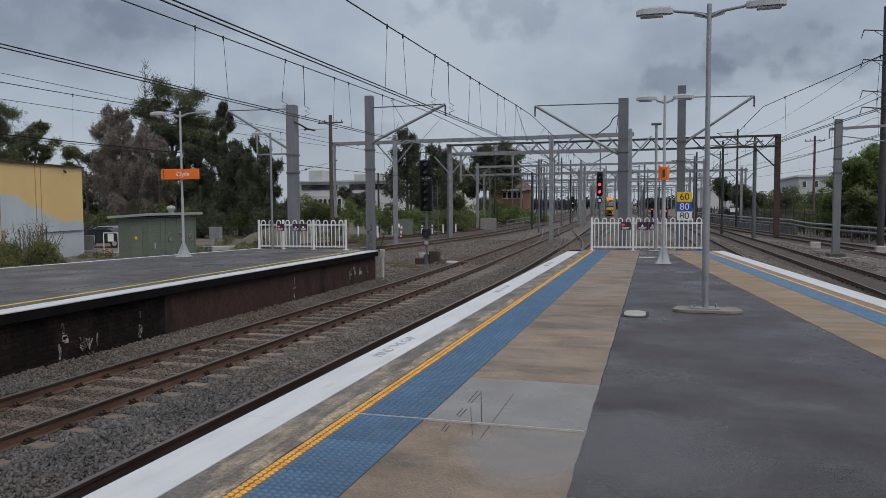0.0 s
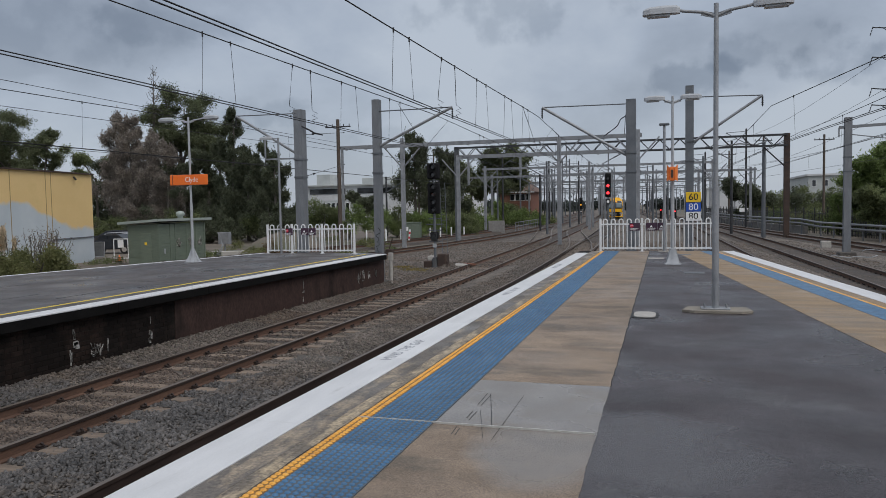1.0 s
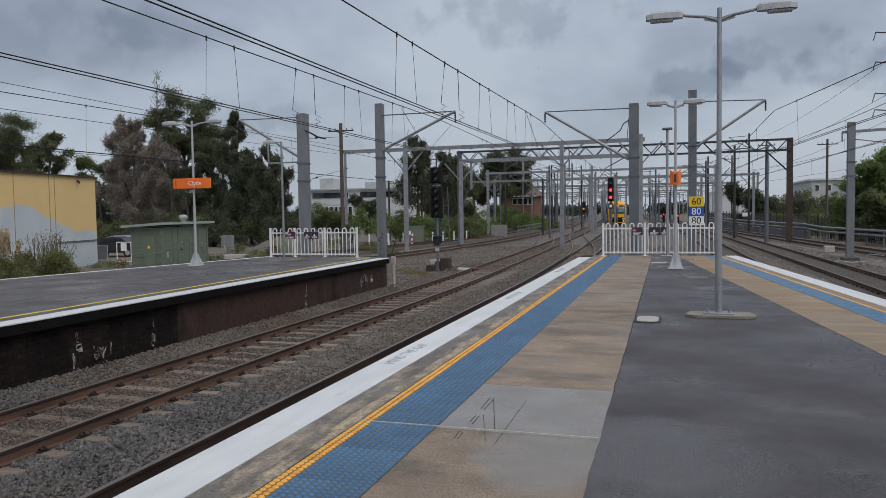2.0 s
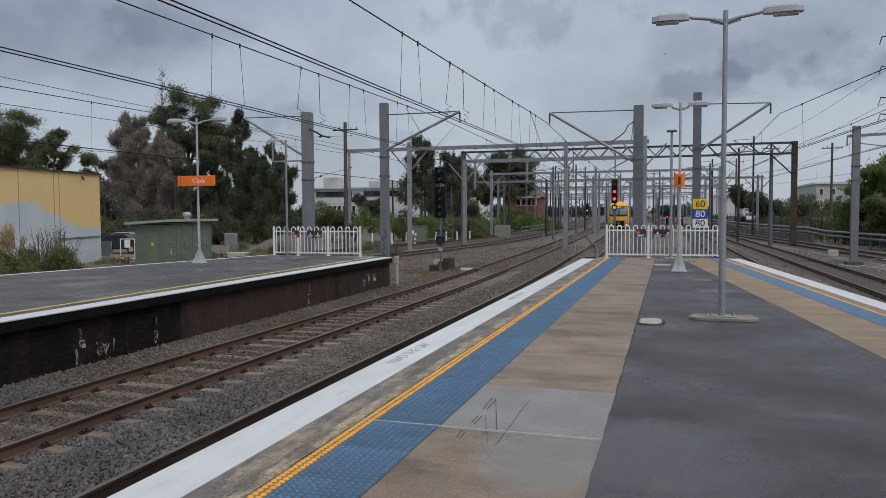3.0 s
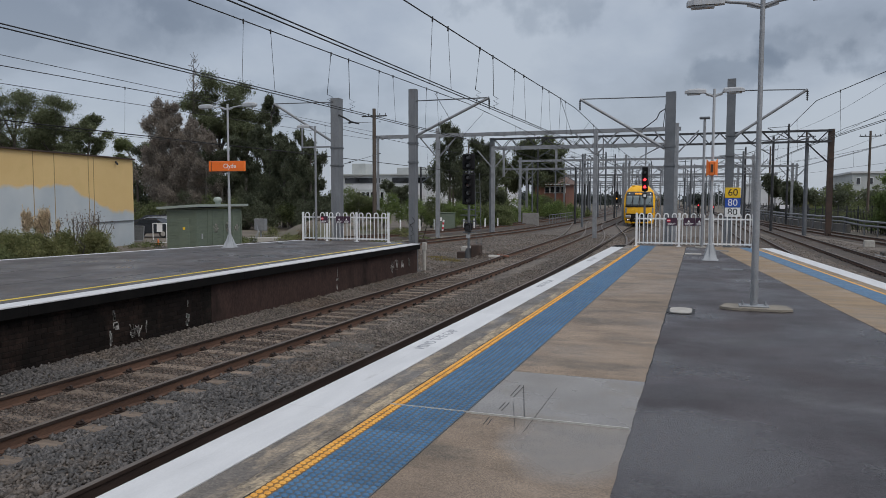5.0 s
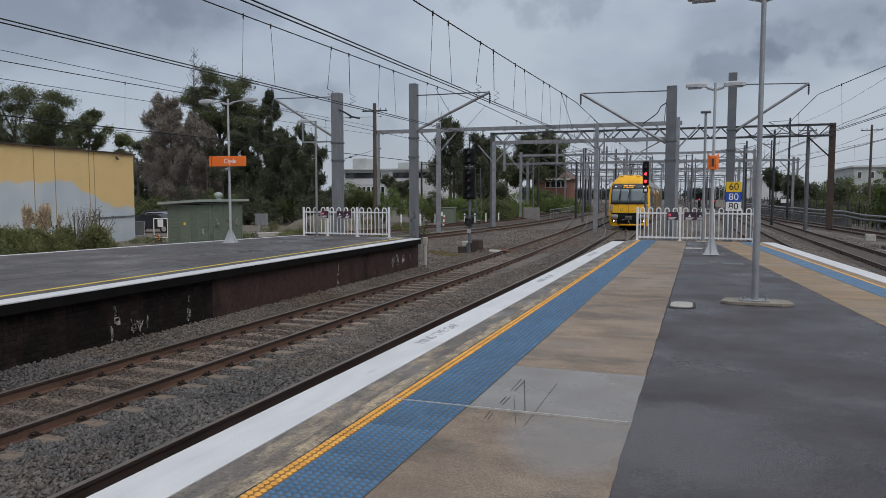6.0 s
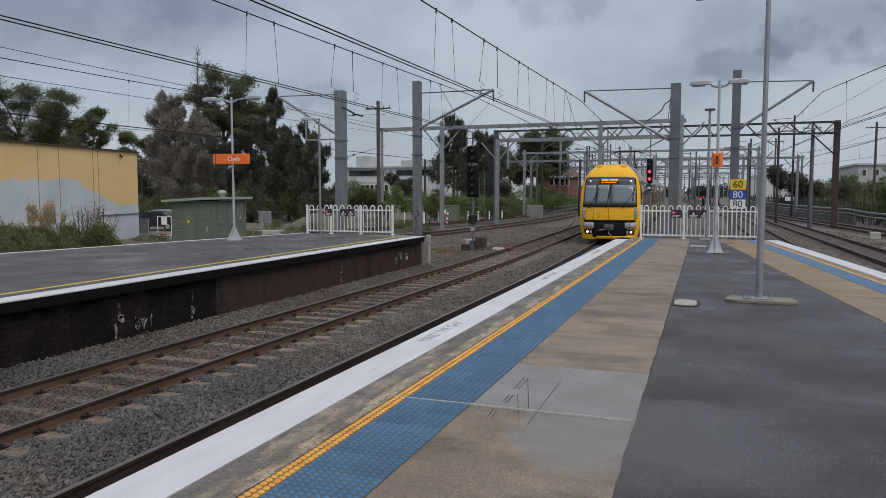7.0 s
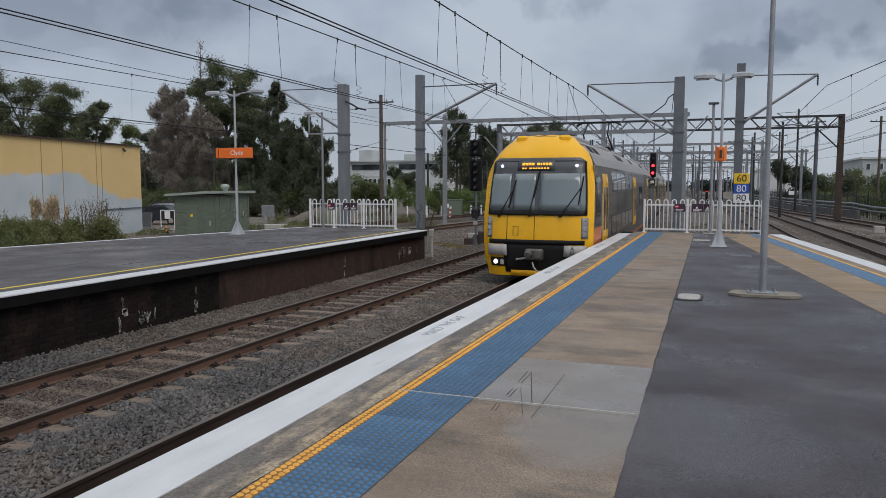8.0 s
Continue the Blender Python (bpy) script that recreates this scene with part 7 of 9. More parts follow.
def site_clutter():
    for x, y, t, tall, lab in ((-37.5, 40.6, 24, 1.1, "leaning steel barrier panel beside the warehouse"), (-34.0, 39.5, 8, 1.35, "white-framed site barrier with a notice")):
        b = thing("site_barrier", pose(x, y, GROUND_Z, -12 if tall < 1.2 else 0, 0, t), lab, "barrier", "site barriers")
        hw = 0.9 if tall < 1.2 else 0.5
        for p, q in (((-hw, 0, 0.1), (-hw, 0, tall)), ((hw, 0, 0.1), (hw, 0, tall)), ((-hw, 0, tall), (hw, 0, tall)), ((-hw, 0, 0.1), (hw, 0, 0.1))):
            bm = bmesh.new()
            rod(bm, p, q, 0.03, seg=6)
            part("frame_bar", bm, SIGN_WHITE if tall > 1.2 else GALV, b)
        if tall < 1.2:
            bm = bmesh.new()
            box(bm, -0.86, 0.86, -0.01, 0.01, 0.14, tall - 0.04)
            part("panel", bm, MESH_BARRIER, b, "dull mesh panel")
        else:
            bm = bmesh.new()
            box(bm, -0.2, 0.2, -0.03, -0.01, tall - 0.55, tall - 0.05)
            part("notice", bm, SIGN_WHITE, b, "white notice")
    for x, y in ((-33.2, 38.4),):
        bm = bmesh.new()
        lathe(bm, [(0.17, 0), (0.17, 0.03), (0.1, 0.04), (0.03, 0.4)], 10)
        solid("traffic_cone", bm, ORANGE_PLASTIC, "orange traffic cone on the dirt yard", "traffic cone", "traffic cones", m=pose(x, y, GROUND_Z))
    # meter box on legs, kerb slab and a coil of hose behind the far platform
    b = thing("meter_box", pose(-30.3, 45.6, GROUND_Z), "grey meter box on a post", "meter box")
    bm = bmesh.new()
    box(bm, -0.42, 0.42, -0.2, 0.2, 0.7, 1.55, 0.02)
    part("case", bm, GALV, b)
    bm = bmesh.new()
    rod(bm, (0, 0, 0), (0, 0, 0.75), 0.05, seg=8)
    part("leg", bm, GALV, b)
    bm = bmesh.new()
    box(bm, -1.6, 1.6, -0.35, 0.35, 0, 0.34, 0.03)
    solid("kerb_slab", bm, PALE_CONCRETE, "pale concrete slab lying behind the platform", "slab", m=pose(-28.9, 43.0, GROUND_Z, 0, 0, 40))
    bm = bmesh.new()
    for k in range(4):
        tube(bm, [(0.05 * k, 0.05 * k, 0.2), (0.3 + 0.04 * k, 0.2, 0.9), (0.1, 0.4, 1.4 - 0.1 * k), (-0.2, 0.5, 1.7)], 0.012, 6)
    solid("cable_loop", bm, GALV, "pale cable looped beside the green hut", "cable", m=pose(-27.3, 40.1, GROUND_Z))
    bm = bmesh.new()
    rnd = random.Random(8)
    lathe(bm, [(3.4, 0), (2.8, 0.35), (1.8, 0.85), (0.9, 1.25), (0.2, 1.4)], 22)
    for v in bm.verts:
        v.co += Vector((rnd.uniform(-0.25, 0.25), rnd.uniform(-0.25, 0.25), rnd.uniform(-0.08, 0.1) if v.co.z > 0.1 else 0))
    solid("earth_mound", bm, DIRT, "mound of brown earth beyond the far platform", "mound", m=pose(-28.2, 50.5, GROUND_Z))
    # trackside cabinet, bollards, marker boards
    c = thing("trackside_cabinet", pose(-22.9, 64.5, GROUND_Z, 0, 0, 8), "green steel trackside cabinet", "cabinet")
    bm = bmesh.new()
    box(bm, -0.8, 0.8, -0.5, 0.5, 0.1, 1.65, 0.03)
    part("case", bm, GREEN_BOARD, c)
    bm = bmesh.new()
    box(bm, -0.86, 0.86, -0.56, 0.56, 1.65, 1.72, 0.02)
    part("roof", bm, GREEN_BOARD, c)
    for x in (-0.4, 0.4):
        bm = bmesh.new()
        box(bm, x - 0.36, x + 0.36, -0.53, -0.5, 0.2, 1.58, 0.008)
        part("door", bm, GREEN_BOARD, c)
    bm = bmesh.new()
    box(bm, -0.55, -0.25, -0.545, -0.53, 0.95, 1.3)
    part("notice", bm, SIGN_WHITE, c)
    for x, y in ((-25.3, 63.9), (-24.5, 62.0), (-24.0, 64.4), (-21.8, 66.5), (-21.2, 67.8), (-20.4, 68.8), (-19.6, 70.5), (-26.4, 62), (-27.2, 61)):
        b = thing("bollard", pose(x, y, GROUND_Z), "white painted steel trackside bollard", "bollard", "white bollards")
        bm = bmesh.new()
        rod(bm, (0, 0, 0), (0, 0, 1.1), 0.07, seg=8)
        part("post", bm, SIGN_WHITE, b)
    # red and white striped post beside the cabinet, rusty point lever by the siding
    b = thing("striped_post", pose(-21.45, 59.5, GROUND_Z, 0, 6, 0), "red and white striped warning post by the siding", "warning post")
    for k in range(6):
        bm = bmesh.new()
        box(bm, -0.065, 0.065, -0.05, 0.05, 0.2 * k, 0.2 * k + 0.2, 0.006)
        part("stripe", bm, (SIGN_RED, SIGN_WHITE)[k % 2], b)
    b = thing("point_lever", pose(-16.9, 43.0, GROUND_Z), "rusty point lever with a timber post", "point lever")
    bm = bmesh.new()
    rod(bm, (-0.25, 0, 0), (-0.25, 0, 1.0), 0.09, seg=8)
    part("timber_post", bm, TIMBER, b, "pale timber post")
    bm = bmesh.new()
    box(bm, -0.1, 0.35, -0.2, 0.2, 0.1, 0.5, 0.04)
    rod(bm, (0.1, 0, 0.5), (0.32, 0, 1.15), 0.035, seg=6)
    box(bm, -0.5, 0.5, -0.3, 0.3, 0, 0.12)
    part("lever_frame", bm, BROWN_STEEL, b, "rusty lever frame")
    for x, y, h in ((-12.3, 29.0, 1.0),):
        b = thing("marker_post", pose(x, y, GROUND_Z), "short post with a small pale marker board", "marker", "marker posts")
        bm = bmesh.new()
        rod(bm, (0, 0, 0), (0, 0, h), 0.05, seg=8)
        part("post", bm, PALE_CONCRETE if y < 30 else BROWN_STEEL, b)
        bm = bmesh.new()
        box(bm, -0.09, 0.09, -0.06, -0.04, h - 0.22, h, 0.01)
        part("board", bm, SIGN_WHITE if y > 30 else PALE_CONCRETE, b)
    bm = bmesh.new()
    rod(bm, (0, 0, 0), (0, 0, 1.35), 0.07, seg=8)
    box(bm, -0.08, 0.08, -0.08, 0.08, 1.1, 1.38, 0.02)
    solid("stone_marker", bm, PALE_CONCRETE, "pale concrete marker post beside the platform end", "marker", m=pose(-9.95, 25.6, GROUND_Z))
    bm = bmesh.new()
    box(bm, -0.3, 0.3, -0.2, 0.2, 0, 0.2, 0.05)
    solid("rubble_block", bm, PALE_CONCRETE, "pale broken concrete block in the ballast", "rubble", m=pose(-9.45, 33.4, -1.29, 4, 3, 20))
    bm = bmesh.new()
    box(bm, -0.28, 0.28, -0.16, 0.16, 0, 0.1, 0.03)
    solid("rubble_block", bm, RED_BRICK, "orange brick fragment in the ballast", "rubble", m=pose(-9.2, 34.0, -1.2, 0, 8, 60))
    bm = bmesh.new()
    box(bm, -0.45, 0.45, -0.3, 0.3, 0, 0.06, 0.02)
    solid("cable_slab", bm, FOOTING, "flat grey slab sunk in the ballast", "slab", m=pose(-6.25, 12.2, -1.245, 2, 1, 8))
    bm = bmesh.new()
    box(bm, -0.3, 0.3, -0.22, 0.22, 0, 0.26, 0.03)
    solid("junction_box", bm, PALE_CONCRETE, "small white junction box in the ballast", "junction box", m=pose(-12.2, 37.8, BED_Z + 0.03))


PALE_CONCRETE_DARK = mat("weathered_slab", (0.15, 0.145, 0.14), (0.24, 0.23, 0.22), 5, (0.7, 0.9), 0, 0.3, 50)
site_clutter()


def window_row(parent, xs, y, z0, z1, w, face=-1):
    for x in xs:
        bm = bmesh.new()
        box(bm, x - w / 2, x + w / 2, y + face * 0.06, y + face * 0.01, z0, z1)
        f = part("window", bm, SIGN_WHITE, parent, "white window frame")
        bm = bmesh.new()
        box(bm, x - w / 2 + 0.08, x + w / 2 - 0.08, y + face * 0.1, y + face * 0.06, z0 + 0.08, z1 - 0.08)
        part("pane", bm, DARK_PANE, f)


def brick_house():
    h = thing("brick_house", pose(-26.6, 130, 0), "red brick house with a hipped roof and white windows", "house")
    bm = bmesh.new()
    box(bm, -3.1, 2.9, 0, 8, GROUND_Z, 4.1)
    part("wall", bm, RED_BRICK, h)
    bm = bmesh.new()
    a = [bm.verts.new(v) for v in ((-3.6, -0.5, 4.1), (3.5, -0.5, 4.1), (3.5, 8.5, 4.1), (-3.6, 8.5, 4.1), (-1.9, 3, 6.4), (1.6, 3, 6.4), (1.6, 5.5, 6.4), (-1.9, 5.5, 6.4))]
    for f in ((3, 2, 1, 0), (4, 5, 6, 7), (0, 1, 5, 4), (1, 2, 6, 5), (2, 3, 7, 6), (3, 0, 4, 7)):
        bm.faces.new([a[i] for i in f])
    part("roof", bm, ROOF_TILE, h, "brown tiled roof")
    bm = bmesh.new()
    box(bm, -3.65, 3.55, -0.56, -0.5, 3.95, 4.16)
    part("fascia", bm, SIGN_WHITE, h, "white fascia board")
    window_row(h, (-0.5, 0.45, 1.4, 2.35), 0, 2.55, 3.75, 0.85)
    window_row(h, (-2.2,), 0, 0.3, 1.7, 1.2)


def white_building():
    b = thing("office_building", pose(-58.5, 130, 0), "white low office building with dark strip windows", "building")
    bm = bmesh.new()
    box(bm, -9.5, 10, 0, 14, GROUND_Z, 6.0)
    part("wall", bm, WHITE_WALL, b)
    for x0, x1, z0, z1 in ((-8.5, -1.0, 4.5, 5.5), (1.5, 9.4, 4.5, 5.5)):
        bm = bmesh.new()
        box(bm, x0, x1, -0.12, 0.02, z0, z1)
        part("strip_window", bm, DARK_PANE, b, "dark strip window")
    bm = bmesh.new()
    box(bm, -9.9, 10.4, -0.7, 14.4, 6.0, 6.25)
    part("roof", bm, GREY_WALL, b)
    for x, w, h in ((-7, 3, 2.2), (2.5, 2.6, 1.3), (6.3, 1.8, 1.3)):
        bm = bmesh.new()
        box(bm, x - w / 2, x + w / 2, 3, 6, 6.25, 6.25 + h, 0.05)
        part("roof_plant", bm, GREY_WALL, b)
    bm = bmesh.new()
    box(bm, -3.2, 2.5, -6, 0, GROUND_Z, 3.2)
    part("front_block", bm, GREY_WALL, b)
    window_row(b, [-2.6 + 0.95 * i for i in range(6)], -6, 0.9, 2.8, 0.75)
    # broad blocks behind
    c = thing("office_building", pose(-52, 165, 0), "pale distant office block behind the trees", "building")
    bm = bmesh.new()
    box(bm, -6, 8, 0, 12, GROUND_Z, 8.6)
    part("wall", bm, WHITE_WALL, c)
    window_row(c, [-5 + 1.6 * i for i in range(8)], 0, 6.3, 7.6, 1.1)


def right_building():
    b = thing("factory_building", pose(32.0, 160, 0), "long pale factory building with a row of narrow windows", "building")
    bm = bmesh.new()
    box(bm, -6.4, 30, 0, 25, GROUND_Z, 6.5)
    part("wall", bm, GREY_WALL, b)
    bm = bmesh.new()
    box(bm, -6.8, 30.5, -0.4, 25.4, 6.5, 6.85)
    part("roof", bm, WHITE_WALL, b)
    window_row(b, [-5.4 + 2.1 * i for i in range(16)], 0, 4.4, 5.7, 0.8)
    bm = bmesh.new()
    box(bm, -5.8, 5, -0.3, 0, 1.2, 3.2)
    part("loading_strip", bm, WHITE_WALL, b)
    c = thing("factory_building", pose(16, 210, 0), "far pale shed beyond the tracks", "building")
    bm = bmesh.new()
    box(bm, -7, 6, 0, 10, GROUND_Z, 5.2)
    part("wall", bm, WHITE_WALL, c)
    bm = bmesh.new()
    box(bm, -7.4, 6.4, -0.4, 10.4, 5.2, 5.6)
    part("roof", bm, GREY_WALL, c)


brick_house()
white_building()
right_building()


def guard_rail():
    line = [(22, 30), (14.4, 56), (12.1, 70), (11.2, 74), (10.0, 79), (8.2, 93), (6.4, 118), (3.5, 150)]
    g = thing("guard_rail", Matrix(), "grey twin-rail guard rail on posts beside the outer track", "guard rail")
    lift = lambda y: 0.0 if y < 72 else 0.22
    for z in (-0.27, -0.62):
        bm = bmesh.new()
        tube(bm, [(x, y, z + lift(y)) for x, y in line], 0.09, 7)
        part("rail", bm, GALV, g, "grey steel rail")
    for (xa, ya), (xb, yb) in zip(line, line[1:]):
        n = max(1, int(math.hypot(xb - xa, yb - ya) / 2.4))
        for i in range(n):
            u = i / n
            x, y = xa + (xb - xa) * u, ya + (yb - ya) * u
            bm = bmesh.new()
            box(bm, x + 0.06, x + 0.16, y - 0.05, y + 0.05, GROUND_Z, -0.15 + lift(y))
            part("post", bm, GALV_DARK, g)
    bm = bmesh.new()
    for (xa, ya), (xb, yb) in zip(line[3:], line[4:]):
        bar(bm, (xa + 0.5, ya, -1.05), (xb + 0.5, yb, -1.05), 0.3, 0.75)
    solid("low_wall", bm, PALE_CONCRETE_DARK, "low pale concrete retaining wall under the guard rail", "wall", kind="structure")
    # dark palisade fence behind it
    f = thing("palisade_fence", Matrix(), "dark steel palisade fence before the bushes", "fence")
    for (xa, ya), (xb, yb) in zip(line, line[1:]):
        d = Vector((xb - xa, yb - ya, 0))
        n = int(d.length / 0.3)
        bm = bmesh.new()
        for i in range(n):
            p = Vector((xa + 2.2, ya, 0)) + d * (i / n)
            bar(bm, (p.x, p.y, GROUND_Z), (p.x, p.y, 0.42 + lift(p.y)), 0.03, 0.05)
        tagged(part("paling_run", bm, DARK_STEEL, f), kind="stuff")
        for z in (-1.0, 0.2):
            bm = bmesh.new()
            bar(bm, (xa + 2.2, ya, z + lift(ya)), (xb + 2.2, yb, z + lift(yb)), 0.04, 0.05)
            part("rail", bm, DARK_STEEL, f)
        for i in range(0, n, 9):
            p = Vector((xa + 2.26, ya, 0)) + d * (i / n)
            bm = bmesh.new()
            box(bm, p.x - 0.05, p.x + 0.05, p.y - 0.05, p.y + 0.05, GROUND_Z, 0.75 + lift(p.y))
            part("post", bm, DARK_STEEL, f)
    bm = bmesh.new()
    box(bm, -0.55, 0.55, -0.03, 0.03, 0, 0.5, 0.01)
    s = solid("notice_board", bm, SIGN_WHITE, "small white notice on the palisade fence", "sign", m=pose(9.2, 106, 0.3))
    for x, y in ((9.0, 50), (11.6, 46.0)):
        bm = bmesh.new()
        box(bm, -0.28, 0.28, -0.2, 0.2, 0, 0.42, 0.03)
        solid("cable_pit", bm, PALE_CONCRETE, "small concrete cable pit between the tracks", "cable pit", "cable pits", m=pose(x, y, BED_Z))
    for x, y, seed in ((7.6, 40, 1), (9.9, 45, 2), (10.6, 41, 3)):
        bm = bmesh.new()
        rnd = random.Random(seed)
        tube(bm, [(rnd.uniform(-0.1, 0.1) + 0.35 * i, rnd.uniform(-0.5, 0.5), 0.06 + 0.18 * rnd.random()) for i in range(6)], 0.022, 5)
        solid("loose_cable", bm, LAMP_GREY, "pale loose cable lying on the ballast", "cable", "loose cables", m=pose(x, y, BED_Z))


guard_rail()


def yard_rail_fence():
    f = thing("yard_railing", Matrix(), "grey pipe railing beside the yard tracks", "railing")
    pts = [(-17.2, 84), (-17.6, 96), (-18.6, 112), (-19.9, 130)]
    for z in (-0.3, -0.75):
        bm = bmesh.new()
        tube(bm, [(x, y, z) for x, y in pts], 0.04, 5)
        part("rail", bm, GALV, f)
    for (xa, ya), (xb, yb) in zip(pts, pts[1:]):
        for i in range(6):
            u = i / 6
            bm = bmesh.new()
            x, y = xa + (xb - xa) * u, ya + (yb - ya) * u
            rod(bm, (x, y, GROUND_Z), (x, y, -0.26), 0.04, seg=5)
            part("post", bm, GALV, f)
    bm = bmesh.new()
    box(bm, -0.9, 0.9, -0.15, 0.15, 0, 1.45, 0.03)
    solid("end_wall", bm, PALE_CONCRETE_DARK, "short pale graffitied concrete wall by the bushes", "wall", m=pose(-18.5, 80, GROUND_Z, 0, 0, 20))


yard_rail_fence()

# ---------------------------------------------------------------- trees and bushes
EUC = leafy("eucalypt_leaves", (0.070, 0.084, 0.045), (0.185, 0.206, 0.115))
SHE_OAK = leafy("she_oak_needles", (0.064, 0.076, 0.048), (0.155, 0.172, 0.112))
DRY_OAK = leafy("dry_brown_needles", (0.18, 0.155, 0.135), (0.36, 0.318, 0.275))
SHRUB = leafy("shrub_leaves", (0.078, 0.098, 0.044), (0.225, 0.255, 0.12))
BRIGHT = leafy("bright_creeper_leaves", (0.09, 0.13, 0.042), (0.25, 0.32, 0.115))
GRASSY = leafy("weedy_grass", (0.10, 0.115, 0.045), (0.26, 0.26, 0.12))
STRAW = leafy("dry_plume_grass", (0.50, 0.41, 0.29), (0.72, 0.61, 0.46))
RUSTY = leafy("rusty_weed_leaves", (0.10, 0.06, 0.03), (0.19, 0.13, 0.07))
BARK = mat("grey_bark", (0.05, 0.043, 0.037), (0.14, 0.125, 0.11), 3, (0.8, 0.95), 0, 0.3, 20, stretch=(3, 3, 0.6))


FINE = (0.64, 2.3)


def leaves(name, clumps, size, material, parent, seed, droop=0.0, long=1.6, hollow=0.55):
    """A crown of many small leaf blades: clumps are (centre, radii, count)."""
    g = np.random.default_rng(seed)
    vs = []
    size *= FINE[0]
    for c, r, n in clumps:
        n = int(n * FINE[1])
        d = g.normal(size=(n, 3))
        d /= np.linalg.norm(d, axis=1)[:, None]
        rad = (hollow + (1 - hollow) * g.random(n)) ** 0.6 * (0.62 + 0.75 * g.random(n) ** 2)
        # ragged outline: lobes
        lob = 1 + 0.28 * np.sin(d[:, 0] * 5 + seed) * np.cos(d[:, 1] * 4 + 2 * seed) + 0.15 * np.sin(d[:, 2] * 7)
        p = np.array(c) + d * rad[:, None] * lob[:, None] * np.array(r)
        a = g.normal(size=(n, 3))
        a[:, 2] -= droop * 2.5
        a /= np.linalg.norm(a, axis=1)[:, None]
        b = np.cross(a, g.normal(size=(n, 3)))
        b /= np.linalg.norm(b, axis=1)[:, None] + 1e-6
        s = size * (0.55 + 0.9 * g.random(n))[:, None]
        a, b = a * s * long * 0.5, b * s * 0.5
        blade = np.stack([p - a + b * 0.7, p - a - b * 0.7, p + a], axis=1)
        vs.append(blade.reshape(-1, 3))
    v = np.concatenate(vs)
    k = len(v) // 3
    me = bpy.data.meshes.new(name)
    me.vertices.add(len(v))
    me.vertices.foreach_set("co", v.astype(np.float32).ravel())
    me.loops.add(3 * k)
    me.loops.foreach_set("vertex_index", np.arange(3 * k, dtype=np.int32))
    me.polygons.add(k)
    me.polygons.foreach_set("loop_start", np.arange(0, 3 * k, 3, dtype=np.int32))
    me.update(calc_edges=True)
    me.materials.append(material)
    ob = new(name, me)
    ob.parent = parent
    return ob


